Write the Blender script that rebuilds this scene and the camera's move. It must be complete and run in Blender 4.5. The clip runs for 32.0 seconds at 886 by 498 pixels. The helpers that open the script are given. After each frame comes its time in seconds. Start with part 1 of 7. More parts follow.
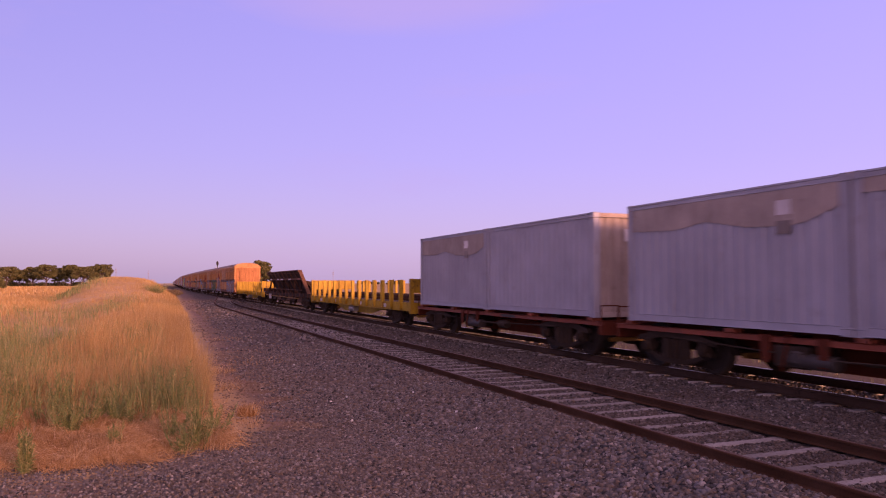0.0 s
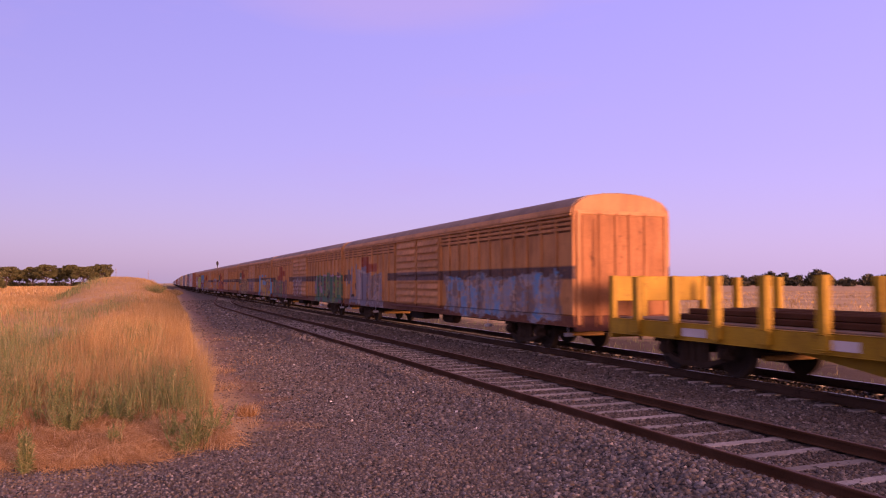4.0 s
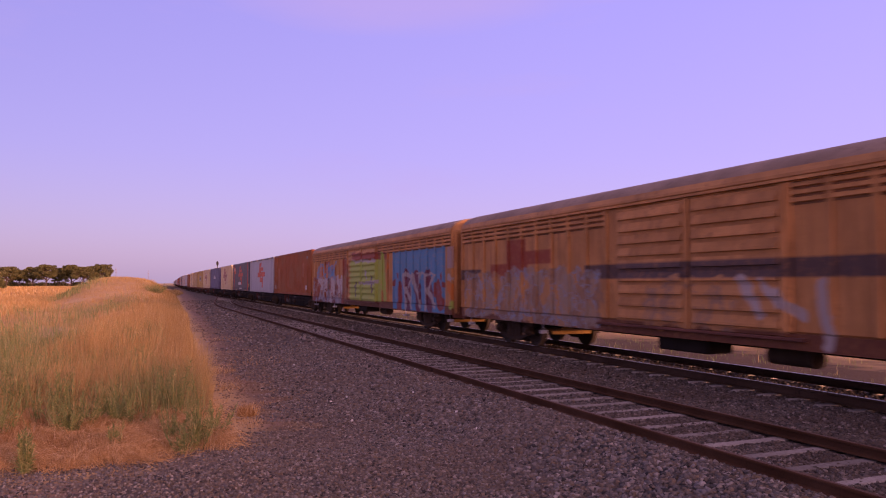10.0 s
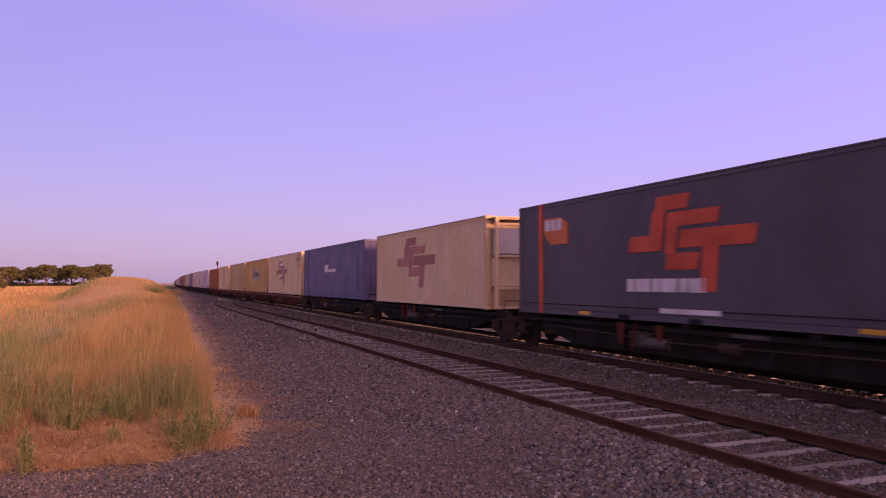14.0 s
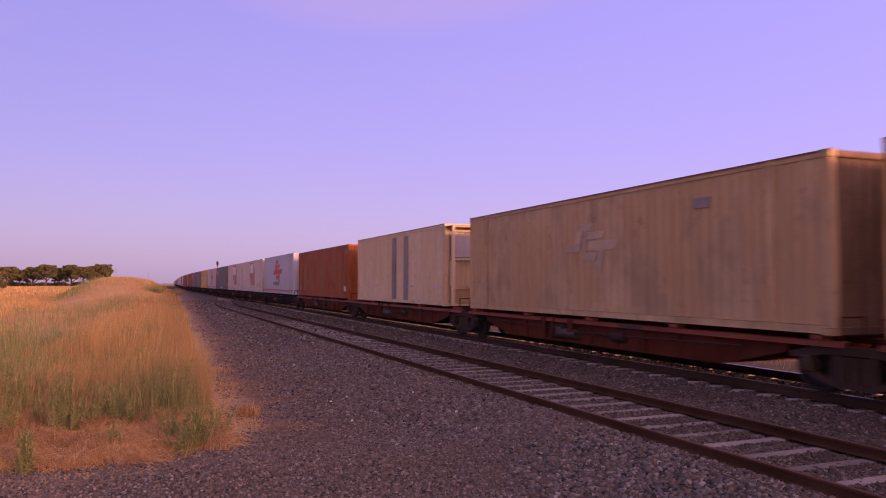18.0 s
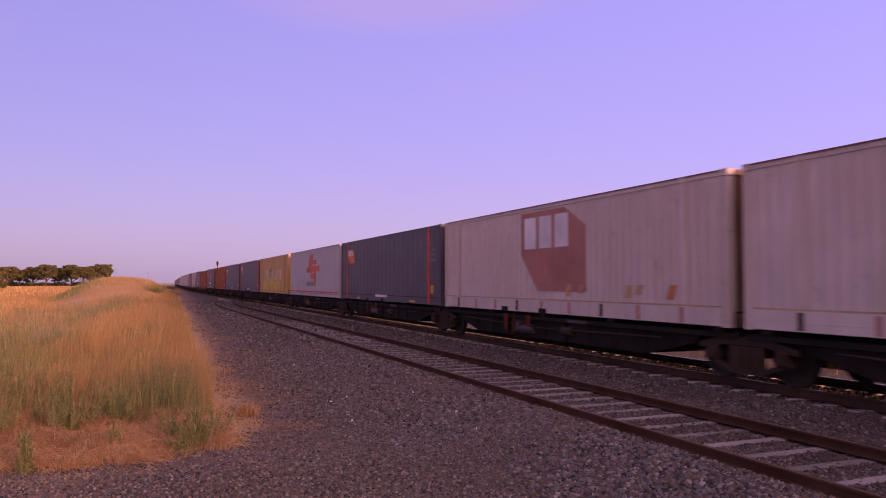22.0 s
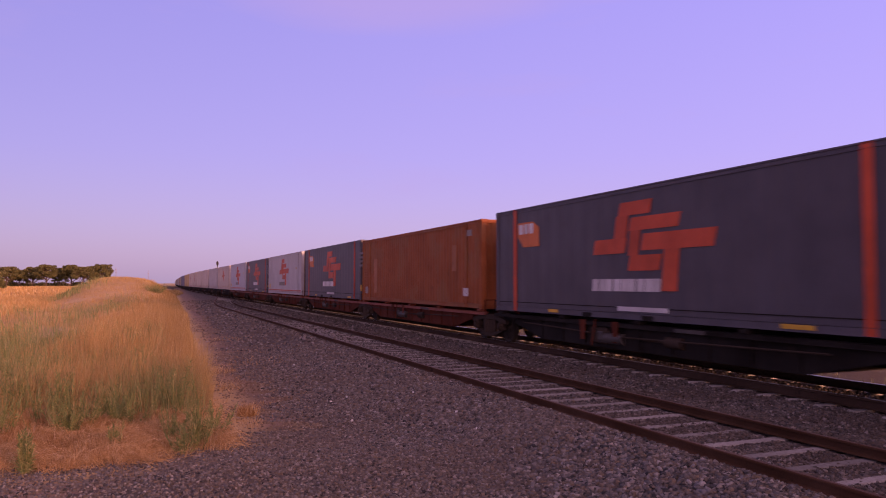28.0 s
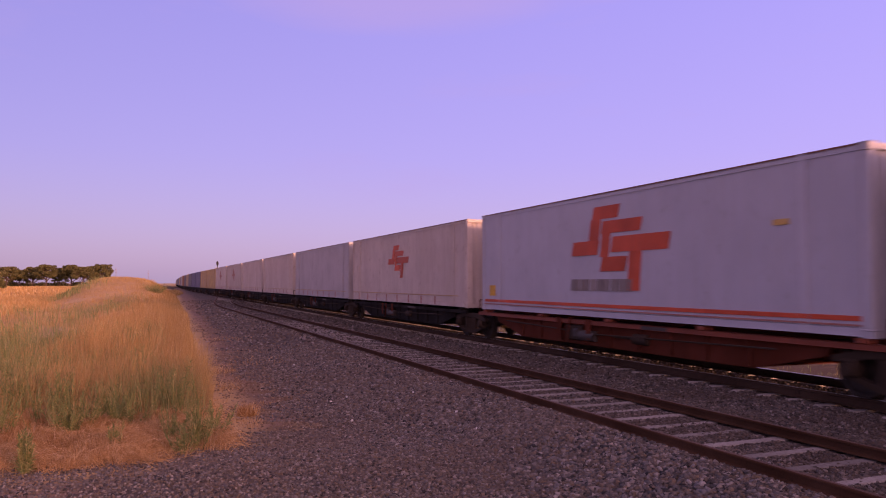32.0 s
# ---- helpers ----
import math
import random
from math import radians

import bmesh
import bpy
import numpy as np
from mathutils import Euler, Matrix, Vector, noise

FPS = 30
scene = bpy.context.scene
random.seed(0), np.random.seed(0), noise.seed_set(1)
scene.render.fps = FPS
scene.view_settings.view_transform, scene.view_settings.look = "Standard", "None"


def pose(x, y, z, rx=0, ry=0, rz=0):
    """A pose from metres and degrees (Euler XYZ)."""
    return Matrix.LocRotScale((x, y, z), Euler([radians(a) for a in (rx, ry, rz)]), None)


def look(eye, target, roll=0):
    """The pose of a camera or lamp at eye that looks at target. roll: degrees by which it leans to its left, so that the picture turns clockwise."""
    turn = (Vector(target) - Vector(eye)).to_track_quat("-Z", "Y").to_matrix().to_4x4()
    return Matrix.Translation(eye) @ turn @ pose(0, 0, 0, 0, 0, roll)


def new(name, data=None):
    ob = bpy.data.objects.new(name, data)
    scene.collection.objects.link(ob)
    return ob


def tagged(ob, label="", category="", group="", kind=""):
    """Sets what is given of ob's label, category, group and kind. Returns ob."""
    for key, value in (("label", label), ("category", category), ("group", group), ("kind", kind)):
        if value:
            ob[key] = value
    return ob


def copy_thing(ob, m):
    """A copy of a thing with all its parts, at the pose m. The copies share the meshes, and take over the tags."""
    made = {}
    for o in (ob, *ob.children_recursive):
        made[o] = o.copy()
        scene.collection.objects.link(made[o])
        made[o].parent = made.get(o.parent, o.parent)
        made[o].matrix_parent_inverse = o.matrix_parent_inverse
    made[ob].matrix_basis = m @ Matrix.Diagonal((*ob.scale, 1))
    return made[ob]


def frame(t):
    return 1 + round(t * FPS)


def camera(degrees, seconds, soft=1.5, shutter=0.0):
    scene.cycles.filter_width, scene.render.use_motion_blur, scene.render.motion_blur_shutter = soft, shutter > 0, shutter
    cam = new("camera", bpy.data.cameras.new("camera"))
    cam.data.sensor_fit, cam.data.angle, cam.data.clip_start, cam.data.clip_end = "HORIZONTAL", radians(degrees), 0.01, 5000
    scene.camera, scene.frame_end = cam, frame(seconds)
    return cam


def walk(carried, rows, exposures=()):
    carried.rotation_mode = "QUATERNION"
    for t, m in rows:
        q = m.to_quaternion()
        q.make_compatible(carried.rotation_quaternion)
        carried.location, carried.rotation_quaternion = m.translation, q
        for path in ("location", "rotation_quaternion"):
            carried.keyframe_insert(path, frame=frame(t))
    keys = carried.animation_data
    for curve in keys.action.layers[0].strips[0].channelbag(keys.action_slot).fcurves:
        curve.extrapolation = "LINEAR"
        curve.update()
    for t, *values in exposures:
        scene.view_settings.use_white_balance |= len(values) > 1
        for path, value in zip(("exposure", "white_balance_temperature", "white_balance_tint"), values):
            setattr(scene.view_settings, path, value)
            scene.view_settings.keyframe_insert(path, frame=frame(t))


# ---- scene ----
# One long goods train rolls past a fixed camera beside a loop line at dusk.
# x runs across the tracks, y along them (away from the camera), z is 0 at the rail heads.
cam = camera(59.9, 32.0, soft=1.1, shutter=0.25)
EYE = pose(0, 0, 1.79, 92.53, 0, -21.49)
walk(cam, [(0.0, EYE), (32.0, EYE)], exposures=[(0.0, 0.4, 6400, 84), (13.0, 0.37, 6400, 84), (24.0, 0.30, 6400, 84), (32.0, 0.28, 6400, 84)])

MAIN_X, LOOP_X, SPEED, HALF_GAUGE = 11.36, 6.65, 18.29, 0.83
MAIN_STEP, MAIN_SHIFT, LOOP_STEP = 0.62, 0.17, 0.62

# ---- world and sun ----
SUN_EL, SUN_SIDE = 7.0, 22.0  # degrees over the horizon, degrees across the track from straight behind
world = bpy.data.worlds.new("dusk_sky")
scene.world = world
world.use_nodes = True
wn = world.node_tree.nodes
wl = world.node_tree.links
sky = wn.new("ShaderNodeTexSky")
sky.sky_type = "NISHITA"
sky.sun_disc = False
sky.sun_elevation = radians(SUN_EL)
sky.sun_rotation = radians(180 - SUN_SIDE)
sky.air_density, sky.dust_density, sky.ozone_density = 1.0, 1.2, 2.0


def sky_node(kind, sets=(), operation=""):
    n = wn.new(kind)
    if operation:
        n.operation = operation
    for k, v in sets:
        if isinstance(v, bpy.types.NodeSocket):
            wl.new(v, n.inputs[k])
        else:
            n.inputs[k].default_value = v
    return n


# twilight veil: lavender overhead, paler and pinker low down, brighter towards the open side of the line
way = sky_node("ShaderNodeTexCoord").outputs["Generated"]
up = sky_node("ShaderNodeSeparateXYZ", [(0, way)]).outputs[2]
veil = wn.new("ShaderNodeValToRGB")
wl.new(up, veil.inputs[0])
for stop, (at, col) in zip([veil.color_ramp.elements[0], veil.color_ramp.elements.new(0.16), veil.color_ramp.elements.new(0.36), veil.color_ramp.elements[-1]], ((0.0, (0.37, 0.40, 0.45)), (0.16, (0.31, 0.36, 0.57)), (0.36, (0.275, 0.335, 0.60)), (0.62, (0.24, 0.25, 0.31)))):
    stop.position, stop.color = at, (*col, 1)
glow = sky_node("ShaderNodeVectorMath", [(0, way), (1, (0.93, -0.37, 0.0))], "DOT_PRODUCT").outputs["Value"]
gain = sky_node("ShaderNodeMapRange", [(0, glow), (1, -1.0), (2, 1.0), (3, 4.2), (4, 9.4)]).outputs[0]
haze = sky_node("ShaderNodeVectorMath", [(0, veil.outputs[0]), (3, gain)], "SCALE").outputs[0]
# faint drifts of cloud
puff = sky_node("ShaderNodeTexNoise", [("Vector", sky_node("ShaderNodeMapping", [("Vector", way), ("Location", (0.35, 0.1, 0.0)), ("Scale", (1.5, 1.5, 6.5))]).outputs[0]), ("Scale", 2.1), ("Detail", 6.0), ("Roughness", 0.55)]).outputs[0]
side = sky_node("ShaderNodeVectorMath", [(0, way), (1, (0.953 / 0.19, -0.304 / 0.19, 0.0))], "DOT_PRODUCT").outputs["Value"]
rise = sky_node("ShaderNodeMath", [(0, sky_node("ShaderNodeMath", [(0, up), (1, 0.362)], "SUBTRACT").outputs[0]), (1, 0.05)], "DIVIDE").outputs[0]
ring = sky_node("ShaderNodeMath", [(0, sky_node("ShaderNodeMath", [(0, side), (1, side)], "MULTIPLY").outputs[0]), (1, sky_node("ShaderNodeMath", [(0, rise), (1, rise)], "MULTIPLY").outputs[0])], "ADD").outputs[0]
ring = sky_node("ShaderNodeMath", [(0, ring), (1, sky_node("ShaderNodeMath", [(0, puff), (1, 2.2)], "MULTIPLY").outputs[0])], "SUBTRACT").outputs[0]
bank = sky_node("ShaderNodeMapRange", [(0, ring), (1, 0.3), (2, -0.9), (3, 0.0), (4, 0.5)]).outputs[0]
wisp = sky_node("ShaderNodeMapRange", [(0, puff), (1, 0.58), (2, 0.75), (3, 0.0), (4, 0.25)]).outputs[0]
thick = sky_node("ShaderNodeMath", [(0, bank), (1, wisp)], "MAXIMUM").outputs[0]
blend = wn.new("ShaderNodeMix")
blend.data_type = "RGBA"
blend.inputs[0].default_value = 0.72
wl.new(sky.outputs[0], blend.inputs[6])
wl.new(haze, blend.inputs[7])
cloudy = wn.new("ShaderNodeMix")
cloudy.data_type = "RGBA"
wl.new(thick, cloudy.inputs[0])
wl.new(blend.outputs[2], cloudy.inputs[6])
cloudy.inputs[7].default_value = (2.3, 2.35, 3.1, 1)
# the afterglow round the setting sun, behind the camera
west = sky_node("ShaderNodeVectorMath", [(0, way), (1, (0.10, -0.97, 0.20))], "DOT_PRODUCT").outputs["Value"]
west = sky_node("ShaderNodeMapRange", [(0, west), (1, -0.1), (2, 1.0), (3, 0.0), (4, 1.0)]).outputs[0]
west = sky_node("ShaderNodeMath", [(0, west), (1, 1.6)], "POWER").outputs[0]
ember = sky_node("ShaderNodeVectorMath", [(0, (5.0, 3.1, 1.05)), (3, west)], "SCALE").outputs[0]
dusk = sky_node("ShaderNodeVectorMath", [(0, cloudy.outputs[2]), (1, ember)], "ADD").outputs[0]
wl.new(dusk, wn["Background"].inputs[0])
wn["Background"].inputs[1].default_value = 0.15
sun = new("sun", bpy.data.lights.new("sun", "SUN"))
sun.data.energy, sun.data.angle, sun.data.color = 4.3, radians(14), (1.0, 0.60, 0.23)
a, e = radians(SUN_SIDE), radians(SUN_EL)
to_sun = Vector((math.sin(a) * math.cos(e), -math.cos(a) * math.cos(e), math.sin(e)))
sun.matrix_world = look(to_sun * 100, (0, 0, 0))


# ---- materials ----
def node(nt, kind, sets=(), operation="", feature=""):
    n = nt.nodes.new(kind)
    if operation:
        n.operation = operation
    if feature:
        n.feature = feature
    for k, v in sets:
        if isinstance(v, bpy.types.NodeSocket):
            nt.links.new(v, n.inputs[k])
        else:
            n.inputs[k].default_value = v
    return n


def ramp(nt, fac, stops):
    r = node(nt, "ShaderNodeValToRGB", [(0, fac)])
    el = r.color_ramp.elements
    while len(el) < len(stops):
        el.new(0.5)
    for s, (p, c) in zip(el, stops):
        s.position = p
        s.color = (*c, 1) if len(c) == 3 else c
    return r.outputs[0]


def mix(nt, fac, a, b, how="MIX"):
    n = nt.nodes.new("ShaderNodeMix")
    n.data_type, n.blend_type = "RGBA", how
    for i, v in ((0, fac), (6, a), (7, b)):
        if isinstance(v, bpy.types.NodeSocket):
            nt.links.new(v, n.inputs[i])
        elif i == 0:
            n.inputs[0].default_value = v
        else:
            n.inputs[i].default_value = (*v, 1)
    return n.outputs[2]


def noise_of(nt, vec, scale, detail=4.0, rough=0.55):
    return node(nt, "ShaderNodeTexNoise", [("Vector", vec), ("Scale", scale), ("Detail", detail), ("Roughness", rough)]).outputs[0]


def stretched(nt, vec, sx, sy, sz):
    return node(nt, "ShaderNodeMapping", [("Vector", vec), ("Scale", (sx, sy, sz))]).outputs[0]


MATS = {}


def surface(name, col, rough=0.55, metal=0.0, dirt=(0.10, 0.075, 0.055), wear=0.35, streak=0.35, bump=0.15, grain=40.0, spread=0.08, blotch=None, vary=0.72, spec=0.25):
    """Weathered paint, metal, timber: mottling, fine grain, dirt and run-down streaks."""
    if name in MATS:
        return MATS[name]
    m = bpy.data.materials.new(name)
    m.use_nodes = True
    nt = m.node_tree
    b = nt.nodes["Principled BSDF"]
    co = node(nt, "ShaderNodeTexCoord").outputs["Object"]
    rnd = node(nt, "ShaderNodeObjectInfo").outputs["Random"]
    off = node(nt, "ShaderNodeVectorMath", [(0, co), (1, node(nt, "ShaderNodeCombineXYZ", [(0, node(nt, "ShaderNodeMath", [(0, rnd), (1, 37.0)], operation="MULTIPLY").outputs[0])]).outputs[0])], operation="ADD").outputs[0]
    big = noise_of(nt, off, 0.9, 5.0)
    fine = noise_of(nt, off, grain, 3.0)
    run = noise_of(nt, stretched(nt, off, 2.4, 2.4, 0.22), 2.6, 5.0, 0.65)
    dark = tuple(c * vary for c in col)
    pale = tuple(min(1, c * (1 + 0.5 * (1 - vary)) + 0.01) for c in col)
    c1 = mix(nt, ramp(nt, big, [(0.32, (0, 0, 0)), (0.68, (1, 1, 1))]), dark, pale)
    if blotch:
        c1 = mix(nt, ramp(nt, noise_of(nt, off, 0.45, 6.0, 0.6), [(0.50, (0, 0, 0)), (0.56, (0.8, 0.8, 0.8))]), c1, blotch)
    c2 = mix(nt, ramp(nt, run, [(0.46, (0, 0, 0)), (0.80, (streak,) * 3)]), c1, dirt)
    c3 = mix(nt, ramp(nt, fine, [(0.42, (0, 0, 0)), (0.75, (wear,) * 3)]), c2, dirt)
    chips = noise_of(nt, stretched(nt, off, 1.0, 1.0, 0.7), 3.4, 9.0, 0.72)
    c3 = mix(nt, ramp(nt, chips, [(0.585, (0, 0, 0)), (0.66, (min(0.8, wear + 0.2),) * 3)]), c3, tuple(c * 0.7 for c in dirt))
    val = node(nt, "ShaderNodeMapRange", [(0, rnd), (3, 1 - spread), (4, 1 + spread)]).outputs[0]
    c4 = node(nt, "ShaderNodeHueSaturation", [("Value", val), ("Color", c3)]).outputs[0]
    nt.links.new(c4, b.inputs["Base Color"])
    nt.links.new(node(nt, "ShaderNodeMapRange", [(0, fine), (3, max(0.05, rough - 0.12)), (4, min(1, rough + 0.15))]).outputs[0], b.inputs["Roughness"])
    b.inputs["Metallic"].default_value = metal
    b.inputs["Specular IOR Level"].default_value = spec
    if bump:
        nt.links.new(node(nt, "ShaderNodeBump", [("Strength", bump), ("Distance", 0.01), ("Height", mix(nt, 0.5, fine, big))]).outputs[0], b.inputs["Normal"])
    MATS[name] = m
    return m


def islands(name, stops, rough=0.9, bump=0.0, trans=0.0, big=None):
    """Many small loose pieces in one mesh, each of its own shade."""
    m = bpy.data.materials.new(name)
    m.use_nodes = True
    nt = m.node_tree
    b = nt.nodes["Principled BSDF"]
    geo = node(nt, "ShaderNodeNewGeometry")
    c = ramp(nt, geo.outputs["Random Per Island"], stops)
    co = node(nt, "ShaderNodeTexCoord").outputs["Object"]
    if big:
        c = mix(nt, ramp(nt, noise_of(nt, co, big[0], 4.0), [(0.42, (0, 0, 0)), (0.62, (big[2],) * 3)]), c, big[1])
        if len(big) > 3:
            c = mix(nt, ramp(nt, noise_of(nt, co, big[3], 5.0, 0.6), [(0.47, (0, 0, 0)), (0.63, (big[5],) * 3)]), c, big[4])
    fine = noise_of(nt, co, 60.0, 3.0)
    c = mix(nt, ramp(nt, fine, [(0.35, (0.35,) * 3), (0.65, (0, 0, 0))]), c, mix(nt, 1.0, c, (0.55, 0.52, 0.5), "MULTIPLY"))
    nt.links.new(c, b.inputs["Base Color"])
    b.inputs["Roughness"].default_value = rough
    b.inputs["Specular IOR Level"].default_value = 0.1
    if trans:
        tr = node(nt, "ShaderNodeBsdfTranslucent", [("Color", c)])
        mx = node(nt, "ShaderNodeMixShader", [(0, trans), (1, b.outputs[0]), (2, tr.outputs[0])])
        nt.links.new(mx.outputs[0], nt.nodes["Material Output"].inputs[0])
    MATS[name] = m
    return m


STEEL_RUST = surface("rusted_rail_side", (0.085, 0.038, 0.019), 0.85, 0.0, (0.05, 0.03, 0.02), 0.5, 0.2, 0.4, 60, spec=0.05)
RAIL_DARK = surface("oily_rail_side", (0.068, 0.038, 0.024), 0.8, 0.0, (0.03, 0.02, 0.014), 0.4, 0.2, 0.3, 60, spec=0.06)
TANK_GREY = surface("air_tank_grey", (0.06, 0.05, 0.045), 0.6, 0.1, (0.08, 0.06, 0.05), 0.35, 0.4, 0.1)
RAIL_HEAD = surface("polished_rail_head", (0.55, 0.53, 0.52), 0.3, 1.0, (0.2, 0.15, 0.12), 0.15, 0.0, 0.05, 30)
RAIL_DULL = surface("brown_rail_head", (0.15, 0.078, 0.05), 0.6, 0.3, (0.08, 0.05, 0.04), 0.3, 0.0, 0.2, 30)
MAIN_SLEEPER = surface("main_sleeper", (0.38, 0.36, 0.32), 0.9, 0, (0.11, 0.086, 0.065), 0.55, 0.1, 0.4, 30, 0.25, spec=0.1)
PALE_SLEEPER = surface("loop_sleeper", (0.29, 0.27, 0.245), 0.9, 0, (0.13, 0.096, 0.070), 0.5, 0.15, 0.5, 24, 0.25, spec=0.1)
BLACK_IRON = surface("black_underframe", (0.012, 0.010, 0.009), 0.85, 0, (0.035, 0.023, 0.015), 0.4, 0.3, 0.2, spec=0.1)
BOGIE_IRON = surface("bogie_iron", (0.040, 0.027, 0.019), 0.85, 0, (0.075, 0.045, 0.028), 0.5, 0.2, 0.3, spec=0.1)
WHEEL_STEEL = surface("wheel_steel", (0.035, 0.027, 0.022), 0.7, 0.2, (0.07, 0.046, 0.032), 0.4, 0.0, 0.2, spec=0.15)
RED_FRAME = surface("red_underframe", (0.125, 0.026, 0.010), 0.75, 0, (0.06, 0.032, 0.02), 0.45, 0.4, 0.2, spec=0.05)
PINK_FRAME = surface("faded_red_sill", (0.25, 0.055, 0.022), 0.6, 0, (0.1, 0.06, 0.05), 0.3, 0.3, 0.1)
YELLOW = surface("wagon_yellow", (0.48, 0.29, 0.002), 0.6, 0, (0.14, 0.065, 0.012), 0.5, 0.55, 0.15)
DECK_WOOD = surface("wagon_deck", (0.17, 0.12, 0.09), 0.85, 0, (0.08, 0.05, 0.04), 0.5, 0.2, 0.4)
HOPPER_BROWN = surface("hopper_brown", (0.040, 0.022, 0.014), 0.8, 0, (0.075, 0.042, 0.026), 0.45, 0.45, 0.3, spec=0.12)
HOPPER_RUST = surface("hopper_rust", (0.14, 0.062, 0.03), 0.8, 0, (0.07, 0.045, 0.03), 0.5, 0.4, 0.3)
VAN_TAN = surface("van_tan", (0.56, 0.265, 0.085), 0.6, 0, (0.15, 0.085, 0.05), 0.35, 0.5, 0.15)
VAN_SILL = surface("van_sill", (0.15, 0.05, 0.032), 0.7, 0, (0.08, 0.05, 0.04), 0.4, 0.3, 0.2)
VAN_ROOF = surface("van_roof", (0.30, 0.21, 0.155), 0.7, 0.1, (0.11, 0.08, 0.065), 0.4, 0.4, 0.2)
BOX_GREY = surface("box_grey", (0.355, 0.37, 0.43), 0.55, 0, (0.30, 0.255, 0.23), 0.12, 0.18, 0.1, vary=0.86)
BOX_TAN = surface("box_tan_patch", (0.42, 0.355, 0.31), 0.6, 0, (0.22, 0.16, 0.12), 0.2, 0.4, 0.1)
BOX_WHITE = surface("box_white", (0.45, 0.465, 0.52), 0.5, 0, (0.38, 0.35, 0.33), 0.08, 0.22, 0.08, vary=0.93)
BOX_CURTAIN = surface("box_curtain", (0.365, 0.385, 0.435), 0.5, 0, (0.36, 0.33, 0.31), 0.10, 0.22, 0.55, 1.8, vary=0.9)
BOX_GHOST_PALE = surface("box_pale_panel", (0.46, 0.38, 0.33), 0.6, 0, (0.3, 0.22, 0.15), 0.25, 0.4, 0.0)
BOX_STRAW = surface("box_straw_panel", (0.60, 0.44, 0.20), 0.6, 0, (0.35, 0.22, 0.1), 0.25, 0.4, 0.0)
BOX_GHOST = surface("box_ghost_logo", (0.54, 0.42, 0.27), 0.6, 0, (0.3, 0.2, 0.13), 0.25, 0.5, 0.0)
TOP_RUST = surface("rusty_roof_edge", (0.20, 0.08, 0.045), 0.8, 0, (0.1, 0.05, 0.03), 0.4, 0.3, 0.1)
END_GRIME = surface("grimy_end", (0.24, 0.15, 0.085), 0.8, 0, (0.1, 0.06, 0.035), 0.4, 0.6, 0.1)
MARK_RUST = surface("mark_rust_orange", (0.55, 0.19, 0.06), 0.6, 0, (0.5, 0.3, 0.1), 0.3, 0.4, 0.0)
FRESH_YELLOW = surface("fresh_yellow", (0.66, 0.43, 0.05), 0.6, 0, (0.45, 0.28, 0.08), 0.2, 0.4, 0.0)
PALE_RUST = surface("pale_rust_patch", (0.38, 0.135, 0.05), 0.65, 0, (0.25, 0.1, 0.05), 0.25, 0.4, 0.0)
BOX_DULL = surface("box_offwhite", (0.47, 0.455, 0.46), 0.55, 0, (0.25, 0.19, 0.15), 0.12, 0.25, 0.1, vary=0.9)
BOX_CREAM = surface("box_cream", (0.69, 0.555, 0.35), 0.6, 0, (0.36, 0.22, 0.10), 0.2, 0.45, 0.1, blotch=(0.64, 0.49, 0.27), vary=0.87, spec=0.15)
BOX_BEIGE = surface("box_beige", (0.56, 0.405, 0.215), 0.6, 0, (0.24, 0.155, 0.085), 0.25, 0.55, 0.1, blotch=(0.52, 0.34, 0.16), spec=0.12)
BOX_ORANGE = surface("box_rust_orange", (0.36, 0.098, 0.024), 0.6, 0, (0.15, 0.068, 0.034), 0.28, 0.55, 0.12, blotch=(0.30, 0.118, 0.045), vary=0.78, spec=0.15)
BOX_DARK = surface("box_charcoal", (0.082, 0.077, 0.095), 0.5, 0, (0.16, 0.12, 0.1), 0.10, 0.18, 0.08, vary=0.86)
BOX_BLUE = surface("box_blue", (0.10, 0.10, 0.20), 0.55, 0, (0.14, 0.11, 0.1), 0.2, 0.3, 0.08)
BOX_YELLOW = surface("box_yellow", (0.62, 0.40, 0.11), 0.6, 0, (0.28, 0.17, 0.08), 0.22, 0.45, 0.1, blotch=(0.5, 0.33, 0.16))
MARK_RED = surface("mark_orange_red", (0.62, 0.09, 0.025), 0.5, 0, (0.35, 0.1, 0.06), 0.15, 0.2, 0.0)
MARK_FADED = surface("mark_faded_red", (0.42, 0.16, 0.12), 0.6, 0, (0.42, 0.30, 0.22), 0.3, 0.4, 0.0)
MARK_ORANGE = surface("mark_orange", (0.66, 0.17, 0.03), 0.5, 0, (0.4, 0.15, 0.06), 0.15, 0.2, 0.0)
MARK_WHITE = surface("mark_white", (0.68, 0.66, 0.66), 0.5, 0, (0.4, 0.34, 0.3), 0.25, 0.25, 0.0)
MARK_GREY = surface("mark_grey", (0.235, 0.205, 0.19), 0.6, 0, (0.4, 0.35, 0.3), 0.3, 0.3, 0.0)
# van ends a darker brown than the tan sides
VAN_END = surface("van_rusty_end", (0.40, 0.17, 0.055), 0.8, 0, (0.10, 0.045, 0.022), 0.45, 0.6, 0.2)
BOX_BONE = surface("box_bone", (0.60, 0.53, 0.47), 0.6, 0, (0.30, 0.20, 0.13), 0.16, 0.35, 0.1, blotch=(0.53, 0.46, 0.40), vary=0.88)
DARK_PANEL = surface("charcoal_panel", (0.135, 0.125, 0.14), 0.5, 0, (0.1, 0.09, 0.08), 0.3, 0.2, 0.0)
